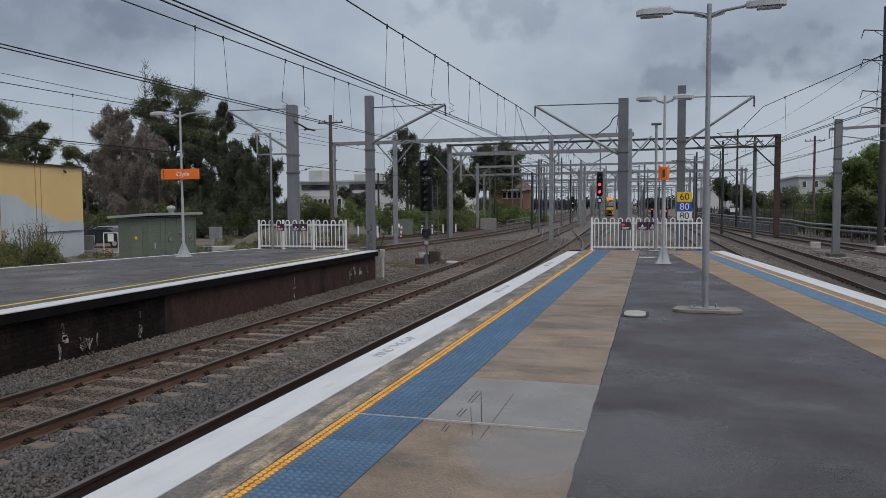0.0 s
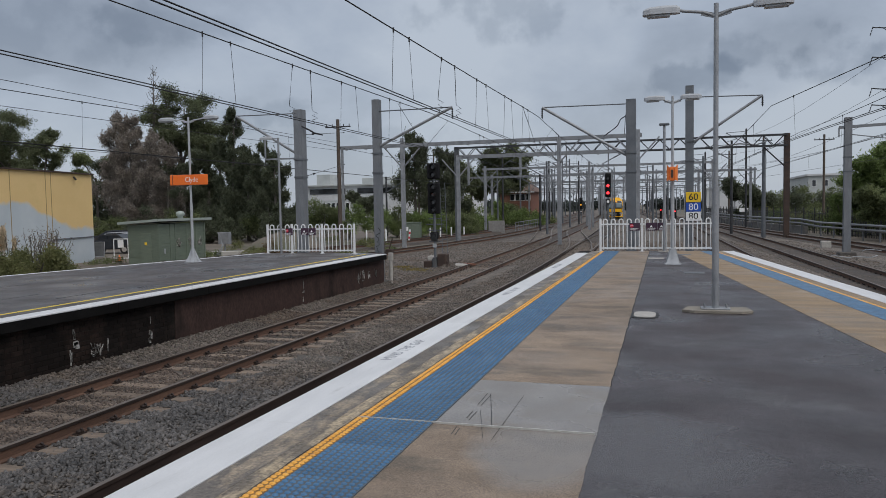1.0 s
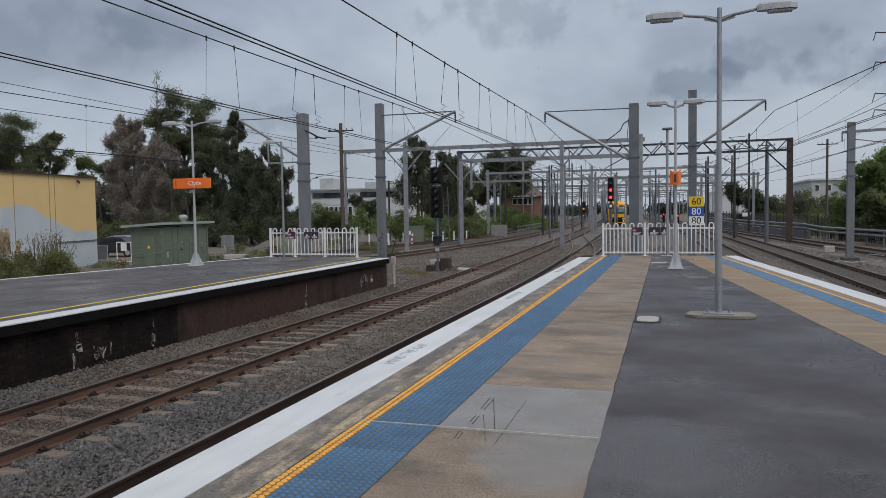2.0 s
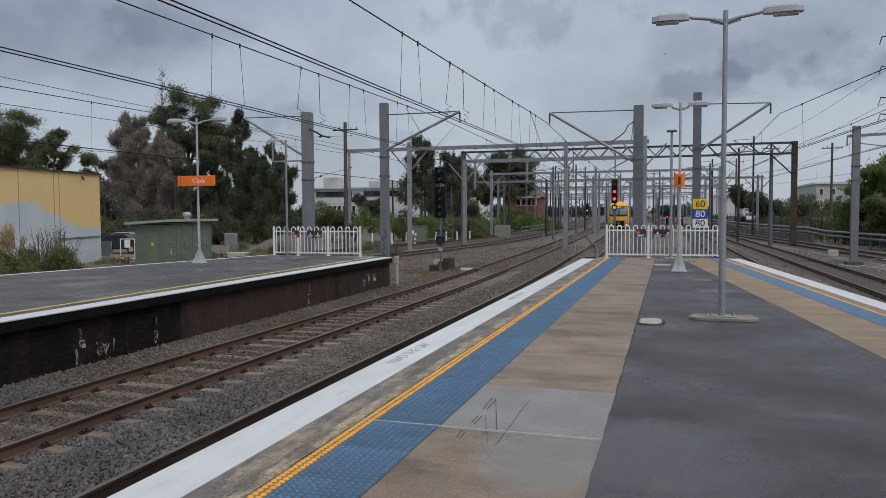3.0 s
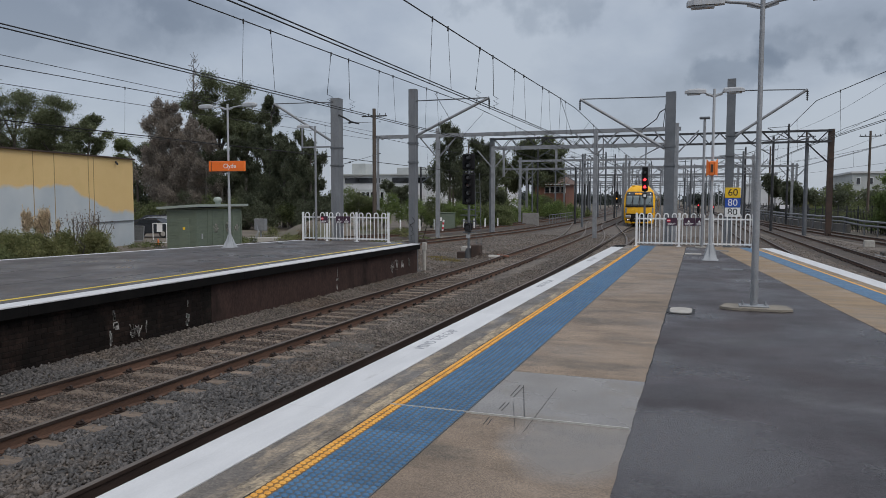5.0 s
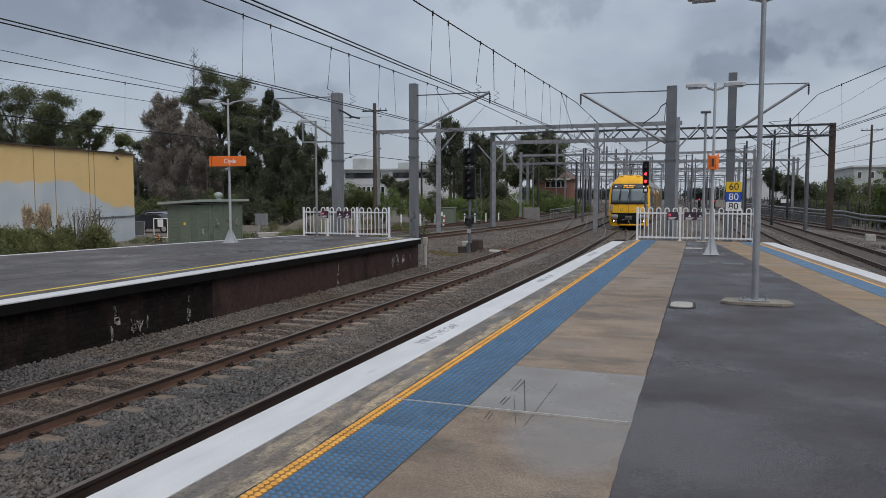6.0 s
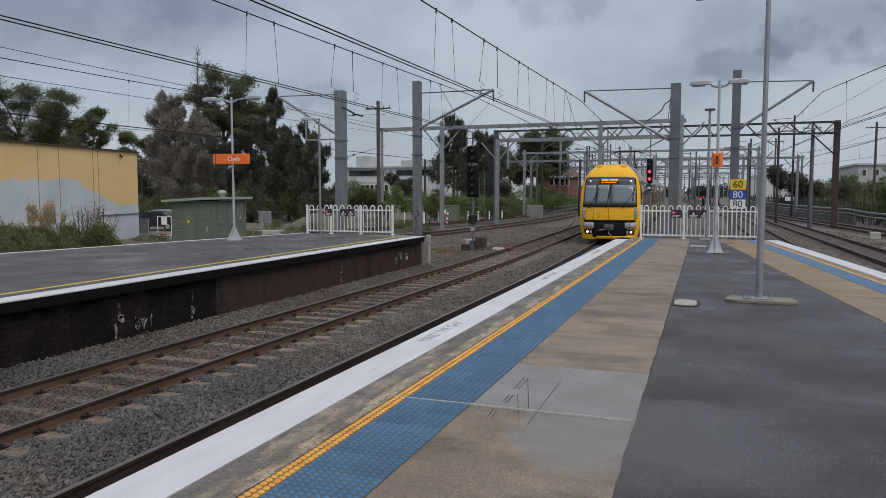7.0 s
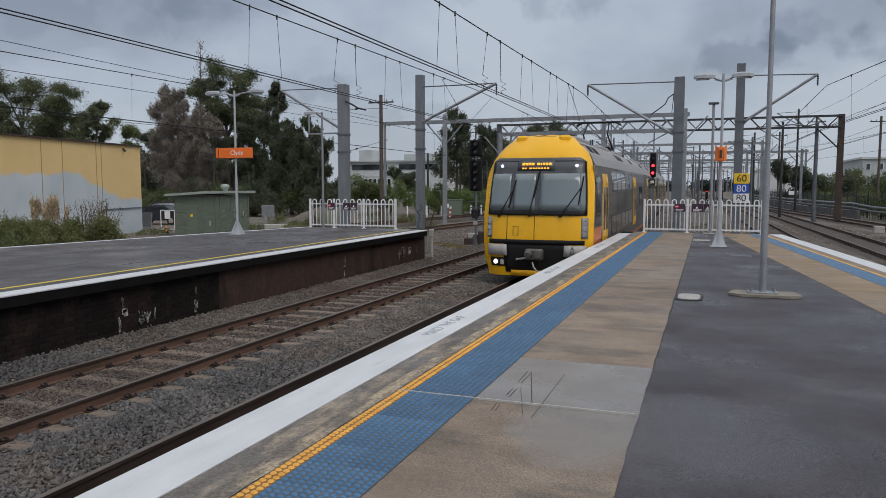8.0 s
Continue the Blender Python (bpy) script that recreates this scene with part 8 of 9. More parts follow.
def tree(x, y, top, spread_, material, seed, label, clumps=12, per=420, leaf=0.34, trunk=0.25, bare_to=0.35, droop=0.0, tall=False, twigs=0):
    """tall: a pointed she-oak with sprays up its stem; otherwise an open crown on forking limbs."""
    t = thing("tree", pose(x, y, GROUND_Z), label, "tree", "trees beside the yard")
    g = random.Random(seed)
    h = top - GROUND_Z
    bend_x, bend_y = g.uniform(-0.04, 0.04) * h, g.uniform(-0.04, 0.04) * h
    stem = lambda u: (bend_x * u * u, bend_y * u * u, h * u)
    reach_up = 0.97 if tall or twigs > 15 else max(0.62, bare_to + 0.15)
    bm = bmesh.new()
    for i in range(6):
        ua, ub = reach_up * i / 6, reach_up * (i + 1) / 6
        rod(bm, stem(ua), stem(ub), trunk * (1 - 0.8 * ua), trunk * (1 - 0.8 * ub), seg=8)
    part("trunk", bm, BARK, t, "grey barked trunk")
    cl, bl = [], bmesh.new()
    if tall:
        for i in range(clumps):
            u = bare_to + (0.97 - bare_to) * (i + 0.3) / clumps
            ang = i * 2.4 + g.uniform(-0.5, 0.5)
            ln = spread_ * (0.25 + 0.85 * (1 - u) ** 0.8) * g.uniform(0.65, 1.15)
            p0 = stem(u)
            tip = (p0[0] + ln * math.cos(ang), p0[1] + ln * math.sin(ang), p0[2] + ln * g.uniform(0.25, 0.7))
            rod(bl, p0, tip, 0.05, 0.015, seg=5)
            for f_ in (0.45, 0.75, 1.0):
                c = tuple(a_ + (b_ - a_) * f_ for a_, b_ in zip(p0, tip))
                r = spread_ * g.uniform(0.16, 0.27) * (1.2 - 0.5 * u)
                cl.append(((c[0] + g.uniform(-r, r) * 0.5, c[1] + g.uniform(-r, r) * 0.5, c[2]), (r, r, r * 1.5), per // 3))
        cl.append((stem(0.97), (spread_ * 0.1, spread_ * 0.1, spread_ * 0.35), per // 3))
    else:
        mid, half = (bare_to + 1) / 2, (1 - bare_to) / 2
        limbs_ = max(5, clumps // 3)
        for i in range(limbs_):
            ang = i * 2.4 + g.uniform(-0.3, 0.3)
            k = (i + 0.5) / limbs_
            zc = mid + half * (1.5 * k - 0.72)
            wide = spread_ * math.sqrt(max(0.12, 1 - ((zc - mid) / half) ** 2)) * g.uniform(0.55, 0.8)
            root = stem(reach_up * g.uniform(0.62, 0.98))
            end = (root[0] + wide * math.cos(ang), root[1] + wide * math.sin(ang), max(zc * h, root[2] + 0.3))
            knee = tuple((a_ + b_) / 2 + g.uniform(-0.25, 0.25) for a_, b_ in zip(root, end))
            rod(bl, root, knee, trunk * 0.42, trunk * 0.3, seg=6)
            rod(bl, knee, end, trunk * 0.3, trunk * 0.14, seg=6)
            for j in range(4):
                sub = (end[0] + g.uniform(-1, 1) * spread_ * 0.36, end[1] + g.uniform(-1, 1) * spread_ * 0.36, min(h * 0.97, end[2] + g.uniform(-0.35, 0.75) * spread_ * 0.32))
                rod(bl, knee if j % 2 else end, sub, trunk * 0.16, 0.025, seg=5)
                r = spread_ * g.uniform(0.19, 0.31)
                cl.append((sub, (r * 1.15, r * 1.15, r * 0.8), per * 9 // 20))
                half_way = tuple(a_ + (b_ - a_) * g.uniform(0.3, 0.7) + g.uniform(-0.12, 0.12) * spread_ for a_, b_ in zip(knee, sub))
                cl.append((half_way, (r * 0.9, r * 0.9, r * 0.7), per * 7 // 20))
    for i in range(twigs):
        u = g.uniform(0.62, 1.0)
        a_ = g.uniform(0, 6.28)
        p = stem(u)
        ln = (0.5 + 2.2 * (1.02 - u)) * g.uniform(0.4, 1.2)
        tube(bl, [p, (p[0] + 0.5 * ln * math.cos(a_), p[1] + 0.5 * ln * math.sin(a_), p[2] + 0.45 * ln), (p[0] + 0.75 * ln * math.cos(a_ + 0.3), p[1] + 0.75 * ln * math.sin(a_ + 0.3), p[2] + ln)], 0.022, 4)
    part("bough", bl, BARK, t, "forking boughs")
    leaves("crown", cl, leaf, material, t, seed, droop, 3.2 if droop else 2.0, 0.25)
    return t


tree(-57.6, 78, 17.3, 4.7, EUC, 1, "tall eucalypt with dark clumped foliage", 24, 900, 0.17, 0.36, 0.48)
tree(-54.0, 78, 14.6, 3.2, EUC, 2, "eucalypt with open dark crown", 16, 760, 0.17, 0.28, 0.42)
tree(-62.2, 73, 13.0, 3.4, DRY_OAK, 3, "brown half-dead she-oak with wispy crown", 24, 900, 0.12, 0.3, 0.1, 0.4, True, twigs=8)
tree(-59.0, 71, 12.2, 3.2, DRY_OAK, 4, "brown half-dead she-oak with wispy crown", 22, 900, 0.12, 0.26, 0.08, 0.4, True, twigs=8)
tree(-55.6, 70, 10.4, 3.0, DRY_OAK, 26, "brown half-dead she-oak with wispy crown", 20, 840, 0.12, 0.26, 0.08, 0.4, True)
tree(-52.3, 68.5, 9.0, 2.8, DRY_OAK, 28, "brown half-dead she-oak with wispy crown", 18, 800, 0.12, 0.24, 0.08, 0.4, True)
tree(-59.2, 75, 19.0, 1.3, DRY_OAK, 25, "bare dead tree with thin twigs", 6, 9, 0.12, 0.14, 0.8, 0.2, True, twigs=60)
tree(-49.6, 70, 9.0, 2.8, SHE_OAK, 7, "dark she-oak with drooping needles", 20, 1000, 0.13, 0.25, 0.05, 0.5)
tree(-47.6, 71, 9.4, 2.8, SHE_OAK, 27, "dark she-oak with drooping needles", 20, 900, 0.13, 0.25, 0.05, 0.5, True)
tree(-43.9, 68, 12.2, 1.9, SHE_OAK, 5, "dark she-oak with a pointed top", 24, 1000, 0.13, 0.26, 0.05, 0.5, True)
tree(-41.0, 66, 7.4, 2.8, SHE_OAK, 6, "dark she-oak with drooping needles", 18, 1000, 0.13, 0.25, 0.05, 0.5, True)
tree(-38.2, 65, 8.2, 2.2, SHE_OAK, 9, "slim she-oak among the row", 16, 860, 0.13, 0.2, 0.05, 0.5, True)
tree(-35.6, 62, 6.4, 2.2, SHE_OAK, 8, "dark she-oak at the end of the row", 16, 860, 0.13, 0.2, 0.05, 0.5, True)
tree(-80.2, 74, 15.2, 4.4, EUC, 10, "eucalypt behind the warehouse", 22, 800, 0.17, 0.3, 0.4)
tree(-86.0, 73, 17.0, 5.4, EUC, 11, "tall eucalypt behind the warehouse", 24, 800, 0.17, 0.32, 0.4)
tree(-94.0, 70, 15.0, 5.1, EUC, 12, "eucalypt behind the warehouse", 18, 700, 0.17, 0.3, 0.4)
tree(-72.6, 72, 12.6, 2.7, EUC, 13, "eucalypt with a rounded crown behind the warehouse", 22, 760, 0.17, 0.22, 0.35)
tree(-71.4, 79, 10.9, 3.6, SHRUB, 14, "leafy green tree behind the warehouse", 15, 744, 0.2, 0.22, 0.2)
tree(-66.0, 77, 8.6, 3.6, SHE_OAK, 15, "dark tree behind the warehouse", 14, 713, 0.2, 0.2, 0.1)
tree(-30.0, 86, 10.4, 3.4, SHE_OAK, 16, "wispy see-through she-oak beside the sidings", 18, 520, 0.17, 0.2, 0.25, 0.5, True, twigs=10)
tree(-26.6, 88, 8.3, 3.2, SHE_OAK, 17, "wispy see-through she-oak beside the sidings", 18, 600, 0.17, 0.2, 0.12, 0.5, True, twigs=8)
tree(-27.2, 120, 11.6, 5.4, EUC, 18, "broad dark tree before the brick house", 27, 900, 0.32, 0.3, 0.2)
tree(-31.5, 118, 9.2, 4.6, EUC, 19, "dark tree before the brick house", 13, 480, 0.36, 0.25, 0.15)
tree(-34.5, 110, 7.0, 4.2, SHRUB, 20, "leafy tree behind the sidings", 12, 450, 0.34, 0.22, 0.1)
tree(-48.0, 112, 4.6, 2.6, SHE_OAK, 21, "small dark tree before the white building", 9, 360, 0.3, 0.16, 0.1)
tree(16.6, 70, 6.5, 3.0, BRIGHT, 22, "dense leafy green tree behind the palisade fence", 27, 1100, 0.19, 0.2, 0.1)
bush_later = ((18.8, 72, 6.0, 5.0, 7.2), (15.8, 71, 4.2, 4.0, 6.3), (14.3, 70, 3.2, 3.2, 4.4), (17.2, 65, 4.0, 3.0, 4.4))
tree(15.4, 61, 2.4, 2.3, SHRUB, 23, "leafy shrub tree behind the palisade fence", 14, 620, 0.18, 0.15, 0.08)
tree(10.2, 112, 4.9, 3.2, SHE_OAK, 24, "round dark tree beyond the guard rail", 11, 480, 0.3, 0.2, 0.08)


def bush(x, y, w, d, h, material, seed, label, n=2600, size=0.2, z=GROUND_Z, twig=True):
    b = thing("bush", pose(x, y, z), label, "bush", "bushes beside the yard")
    g = random.Random(seed)
    cl = []
    k = min(26, max(6, int(w * d * 1.6)))
    for i in range(k):
        r = g.uniform(0.22, 0.36) * min(w, d) * 0.62 + 0.12
        a, q = g.uniform(0, 6.28), math.sqrt(g.random())
        zc = h * (0.12 + 0.74 * math.sqrt(max(0.0, 1 - q * q)) * (0.35 + 0.65 * g.random()))
        cl.append(((q * math.cos(a) * w * 0.52, q * math.sin(a) * d * 0.52, zc), (r, r, min(r * 0.8, h * 0.3) + 0.05), n // k))
    if twig:
        bm = bmesh.new()
        for i in range(6):
            rod(bm, (0.1 * g.uniform(-1, 1), 0, 0), (g.uniform(-0.4, 0.4) * w, g.uniform(-0.4, 0.4) * d, h * 0.6), 0.05, 0.02, seg=5)
        part("stem_tuft", bm, BARK, b)
    leaves("foliage", cl, size, material, b, seed, hollow=0.6)
    return b


rb = random.Random(40)
for i in range(14):
    bush(-64 + i * 2.4 + rb.uniform(-0.6, 0.6), 64 - i * 0.25 + rb.uniform(-2, 2), 4.2, 3.0, rb.uniform(2.2, 4.0), (SHRUB, SHE_OAK, SHE_OAK, SHRUB)[i % 4], 100 + i, "dense green shrub under the trees", 3200, 0.17)
for i in range(8):
    bush(-34.5 + i * 1.9 + rb.uniform(-0.4, 0.4), 66 + i * 1.4 + rb.uniform(-1.5, 1.5), 3.6, 3.0, rb.uniform(4.8, 5.4) - 0.34 * i, (BRIGHT, SHRUB, BRIGHT)[i % 3], 130 + i, "bright green creeper-covered shrub", 4600, 0.13)
for i, (x, y, h, m_) in enumerate(((-24.4, 104, 4.6, BRIGHT), (-20.6, 108, 3.0, BRIGHT), (-22.6, 110, 3.6, SHRUB), (-20.2, 118, 1.9, SHRUB), (-27.8, 96, 5.6, SHRUB), (-26.0, 92, 4.6, SHRUB), (-22.4, 88, 2.0, BRIGHT), (-24.8, 84, 2.6, SHRUB), (-29, 100, 4.6, SHE_OAK), (-31, 96, 4.4, SHRUB))):
    bush(x, y, 4.6, 4.0, h, m_, 150 + i, "large rounded green shrub before the brick house", 5200, 0.19)
for i in range(16):
    y = 50 + i * 5.5
    x = np.interp(y, [30, 56, 74, 93, 118, 150], [22, 14.4, 11.2, 8.2, 6.4, 3.5]) + 4.6 + rb.uniform(-0.4, 1.2)
    bush(float(x), y, 3.6, 4.2, rb.uniform(1.6, 2.8), (SHRUB, BRIGHT, SHRUB, GRASSY)[i % 4], 170 + i, "green scrub behind the palisade fence", 1700, 0.22)
for i in range(7):
    bush(20 + i * 3.2, 70 + i * 8, 6, 5, rb.uniform(3.2, 5.5), (SHRUB, SHE_OAK)[i % 2], 190 + i, "dense shrubs on the bank beyond the fence", 2000, 0.3)
for i, (x, y, w_, d_, h) in enumerate(bush_later):
    bush(x, y, w_, d_, h, (BRIGHT, SHRUB, BRIGHT, BRIGHT)[i], 230 + i, "dense green trees grown together behind the fence", 8000, 0.15)
for i in range(7):
    bush(11.5 + i * 2.4, 112 + i * 3, 4.6, 4, rb.uniform(5.4, 6.2), (SHE_OAK, SHRUB)[i % 2], 200 + i, "dark scrub before the factory building", 1500, 0.3)


for i in range(7):
    bush(-76 + i * 4.2, 84 + (i % 3) * 2, 5.4, 4.0, rb.uniform(8.6, 10.6), (SHE_OAK, EUC, SHE_OAK)[i % 3], 250 + i, "dark belt of bushy trees behind the warehouse", 6500, 0.22)
for i in range(16):
    bush(-17.5 - rb.uniform(0, 15), 34 + i * 1.9, 1.8, 1.6, rb.uniform(0.4, 0.9), (GRASSY, SHRUB, GRASSY)[i % 3], 270 + i, "low weeds on the yard dirt", 420, 0.1, twig=False)


def weeds():
    """Tall weeds, dry plumes and rusty stalks behind the far platform."""
    spots = ((-25.2, 22.6, 1.9, GRASSY), (-24.9, 24.0, 1.8, GRASSY), (-25.4, 25.4, 1.7, GRASSY), (-26.2, 21.4, 2.0, GRASSY), (-24.4, 21.0, 1.6, GRASSY), (-24.6, 19.2, 1.6, SHRUB), (-26.0, 23.4, 2.1, GRASSY))
    for i, (x, y, h, m_) in enumerate(spots):
        bush(x, y, 2.2, 2.0, h, m_, 220 + i, "rank green weeds behind the far platform", 5200, 0.085)
    g = random.Random(77)
    for k, (x, y) in enumerate(((-27.3, 23.9), (-27.0, 24.3))):
        t = thing("plume_grass", pose(x, y, GROUND_Z), "dry straw-coloured plume grass", "grass", "dry plume grass")
        bm = bmesh.new()
        cl = []
        for i in range(14):
            a, r = g.uniform(0, 6.28), g.uniform(0.1, 0.5)
            top_ = (r * math.cos(a), r * math.sin(a), g.uniform(1.75, 2.3))
            rod(bm, (0.2 * math.cos(a), 0.2 * math.sin(a), 0), top_, 0.012, 0.008, seg=4)
            cl.append((top_, (0.10, 0.10, 0.30), 80))
        part("stalk_tuft", bm, STRAW, t, "dry straw stalks in a tuft")
        leaves("plumes", cl, 0.08, STRAW, t, 300 + k, 1.0, 2.4)
    for k in range(7):
        x, y = -25.8 + g.uniform(-0.5, 0.6), 24.0 + 0.36 * k
        t = thing("dry_weed", pose(x, y, GROUND_Z), "thin rusty weed with bare stalks", "weed", "dry weeds")
        bm = bmesh.new()
        cl = []
        for i in range(12):
            top_ = (g.uniform(-0.6, 0.6), g.uniform(-0.6, 0.6), g.uniform(1.2, 2.3))
            tube(bm, [(0, 0, 0), (top_[0] * 0.4, top_[1] * 0.4, top_[2] * 0.6), top_], 0.012, 4)
            cl.append((top_, (0.12, 0.12, 0.3), 7))
        part("stalk_tuft", bm, BARK, t, "bare rusty stalks in a tuft")
        leaves("dry_leaves", cl, 0.06, RUSTY, t, 320 + k)
    t = bush(-16.6, 28.2, 1.2, 1.0, 1.9, RUSTY, 340, "small pale flowering weed beside the far fence", 500, 0.1)


    for k, (x, y, w_, d_) in enumerate(((-11.4, 32.2, 0.9, 0.7), (-12.4, 33.4, 0.6, 0.5), (-10.6, 31.6, 0.5, 0.4))):
        t = thing("moss_patch", pose(x, y, -1.27), "yellow green moss spread over the ballast", "moss", "moss patches", "stuff")
        leaves("moss", [((0, 0, 0), (w_, d_, 0.03), 900)], 0.07, MOSS, t, 360 + k, hollow=0.0)


MOSS = leafy("yellow_moss", (0.16, 0.13, 0.05), (0.30, 0.24, 0.09))
weeds()


def backdrop():
    """Low wooded and built-up skyline far behind the yard."""
    g = random.Random(12)
    for i in range(26):
        a = -64 + i * 3.9
        r = g.uniform(330, 420)
        x, y = r * math.sin(radians(a)), r * math.cos(radians(a))
        b = thing("far_trees", pose(x, y, GROUND_Z), "hazy belt of far trees on the skyline", "trees", "far tree belt", "stuff")
        cl = [((g.uniform(-14, 14), g.uniform(-4, 4), g.uniform(1, 3.5)), (g.uniform(4, 8), 4, g.uniform(2, 3.5)), 200) for _ in range(6)]
        leaves("crowns", cl, 1.5, FAR_GREEN, b, 400 + i, hollow=0.2)


FAR_GREEN = leafy("far_tree_leaves", (0.05, 0.06, 0.055), (0.09, 0.105, 0.095))
backdrop()


def bird():
    """A small dark bird that crosses the sky."""
    b = thing("bird", pose(*BIRD_PATH[0][1:]), "small dark bird flying across the cloudy sky", "bird")
    bm = bmesh.new()
    bmesh.ops.create_uvsphere(bm, u_segments=10, v_segments=8, radius=1.0)
    for v in bm.verts:
        k = 1 - 0.35 * max(0.0, -v.co.x)
        v.co = Vector((v.co.x * 0.065, v.co.y * 0.022 * k, v.co.z * 0.022 * k))
    part("body", bm, DARK_STEEL, b)
    for s in (-1, 1):
        bm = bmesh.new()
        prism(bm, [(0.03, 0.012 * s), (0.018, 0.065 * s), (-0.03, 0.115 * s), (-0.024, 0.048 * s), (-0.03, 0.012 * s)][::s], 0.0, 0.005)
        for v in bm.verts:
            v.co.z += 0.5 * abs(v.co.y)
        part("wing", bm, DARK_STEEL, b)
    bm = bmesh.new()
    prism(bm, [(-0.055, -0.009), (-0.055, 0.009), (-0.1, 0.02), (-0.1, -0.02)], -0.003, 0.003)
    part("tail", bm, DARK_STEEL, b)
    return b


BIRD_PATH = [(0.0, -37.51, 118.42, 23.77), (1.5, -19.06, 84.52, 17.67), (2.8, -3.07, 55.14, 12.38), (3.0, -0.87, 50.62, 11.69), (3.5, 3.20, 39.32, 9.51), (4.0, 5.41, 28.02, 7.13), (8.0, 30.53, -62.38, 9.50)]
BIRD = bird()

# ---------------------------------------------------------------- small pieces of walls and floors


def stud_tile(nx, ny, wx, wy, base, top, name, r, h):
    """A tactile tile with raised studs in a second colour."""
    bm = bmesh.new()
    box(bm, 0.0, wx, 0.001, wy - 0.001, -0.004, 0.002)
    for i in range(nx):
        for j in range(ny):
            cx, cy = wx * (i + 0.5) / nx, wy * (j + 0.5) / ny
            ra, rb_ = r, r * 0.72
            ts = (0, 1.047, 2.094, 3.142, 4.189, 5.236)
            a = [bm.verts.new((cx + ra * math.cos(t), cy + ra * math.sin(t), 0.002)) for t in ts]
            b = [bm.verts.new((cx + rb_ * math.cos(t), cy + rb_ * math.sin(t), 0.002 + h)) for t in ts]
            bm.faces.new(b).material_index = 1
            for k in range(6):
                bm.faces.new((a[k], a[(k + 1) % 6], b[(k + 1) % 6], b[k])).material_index = 1
    me = mesh_of(bm, name, base)
    me.materials.append(top)
    return me


def tactile_strip():
    blue = stud_tile(5, 6, 0.25, 0.30, BLUE_TILE, BLUE_STUD, "blue_tile", 0.0205, 0.007)
    yellow = stud_tile(2, 6, 0.10, 0.30, YELLOW_BASE, YELLOW_TILE, "yellow_tile", 0.021, 0.007)
    y, k = 2.05, 0
    while y < 25.3:
        for x in (-2.16, -1.91):
            piece("blue_tile", blue, PLATFORM_A, pose(x, y, 0.004))
        piece("yellow_tile", yellow, PLATFORM_A, pose(-2.262, y, 0.004))
        y += 0.30
    # nearer stretch that is out of sight
    bm = bmesh.new()
    box(bm, -2.16, -1.66, -12, 2.05, -0.004, 0.006)
    part("blue_strip", bm, BLUE_TILE, PLATFORM_A, "blue tactile strip")
    bm = bmesh.new()
    box(bm, -2.262, -2.162, -12, 2.05, -0.004, 0.006)
    part("yellow_strip", bm, YELLOW_TILE, PLATFORM_A, "yellow tactile strip")


tactile_strip()


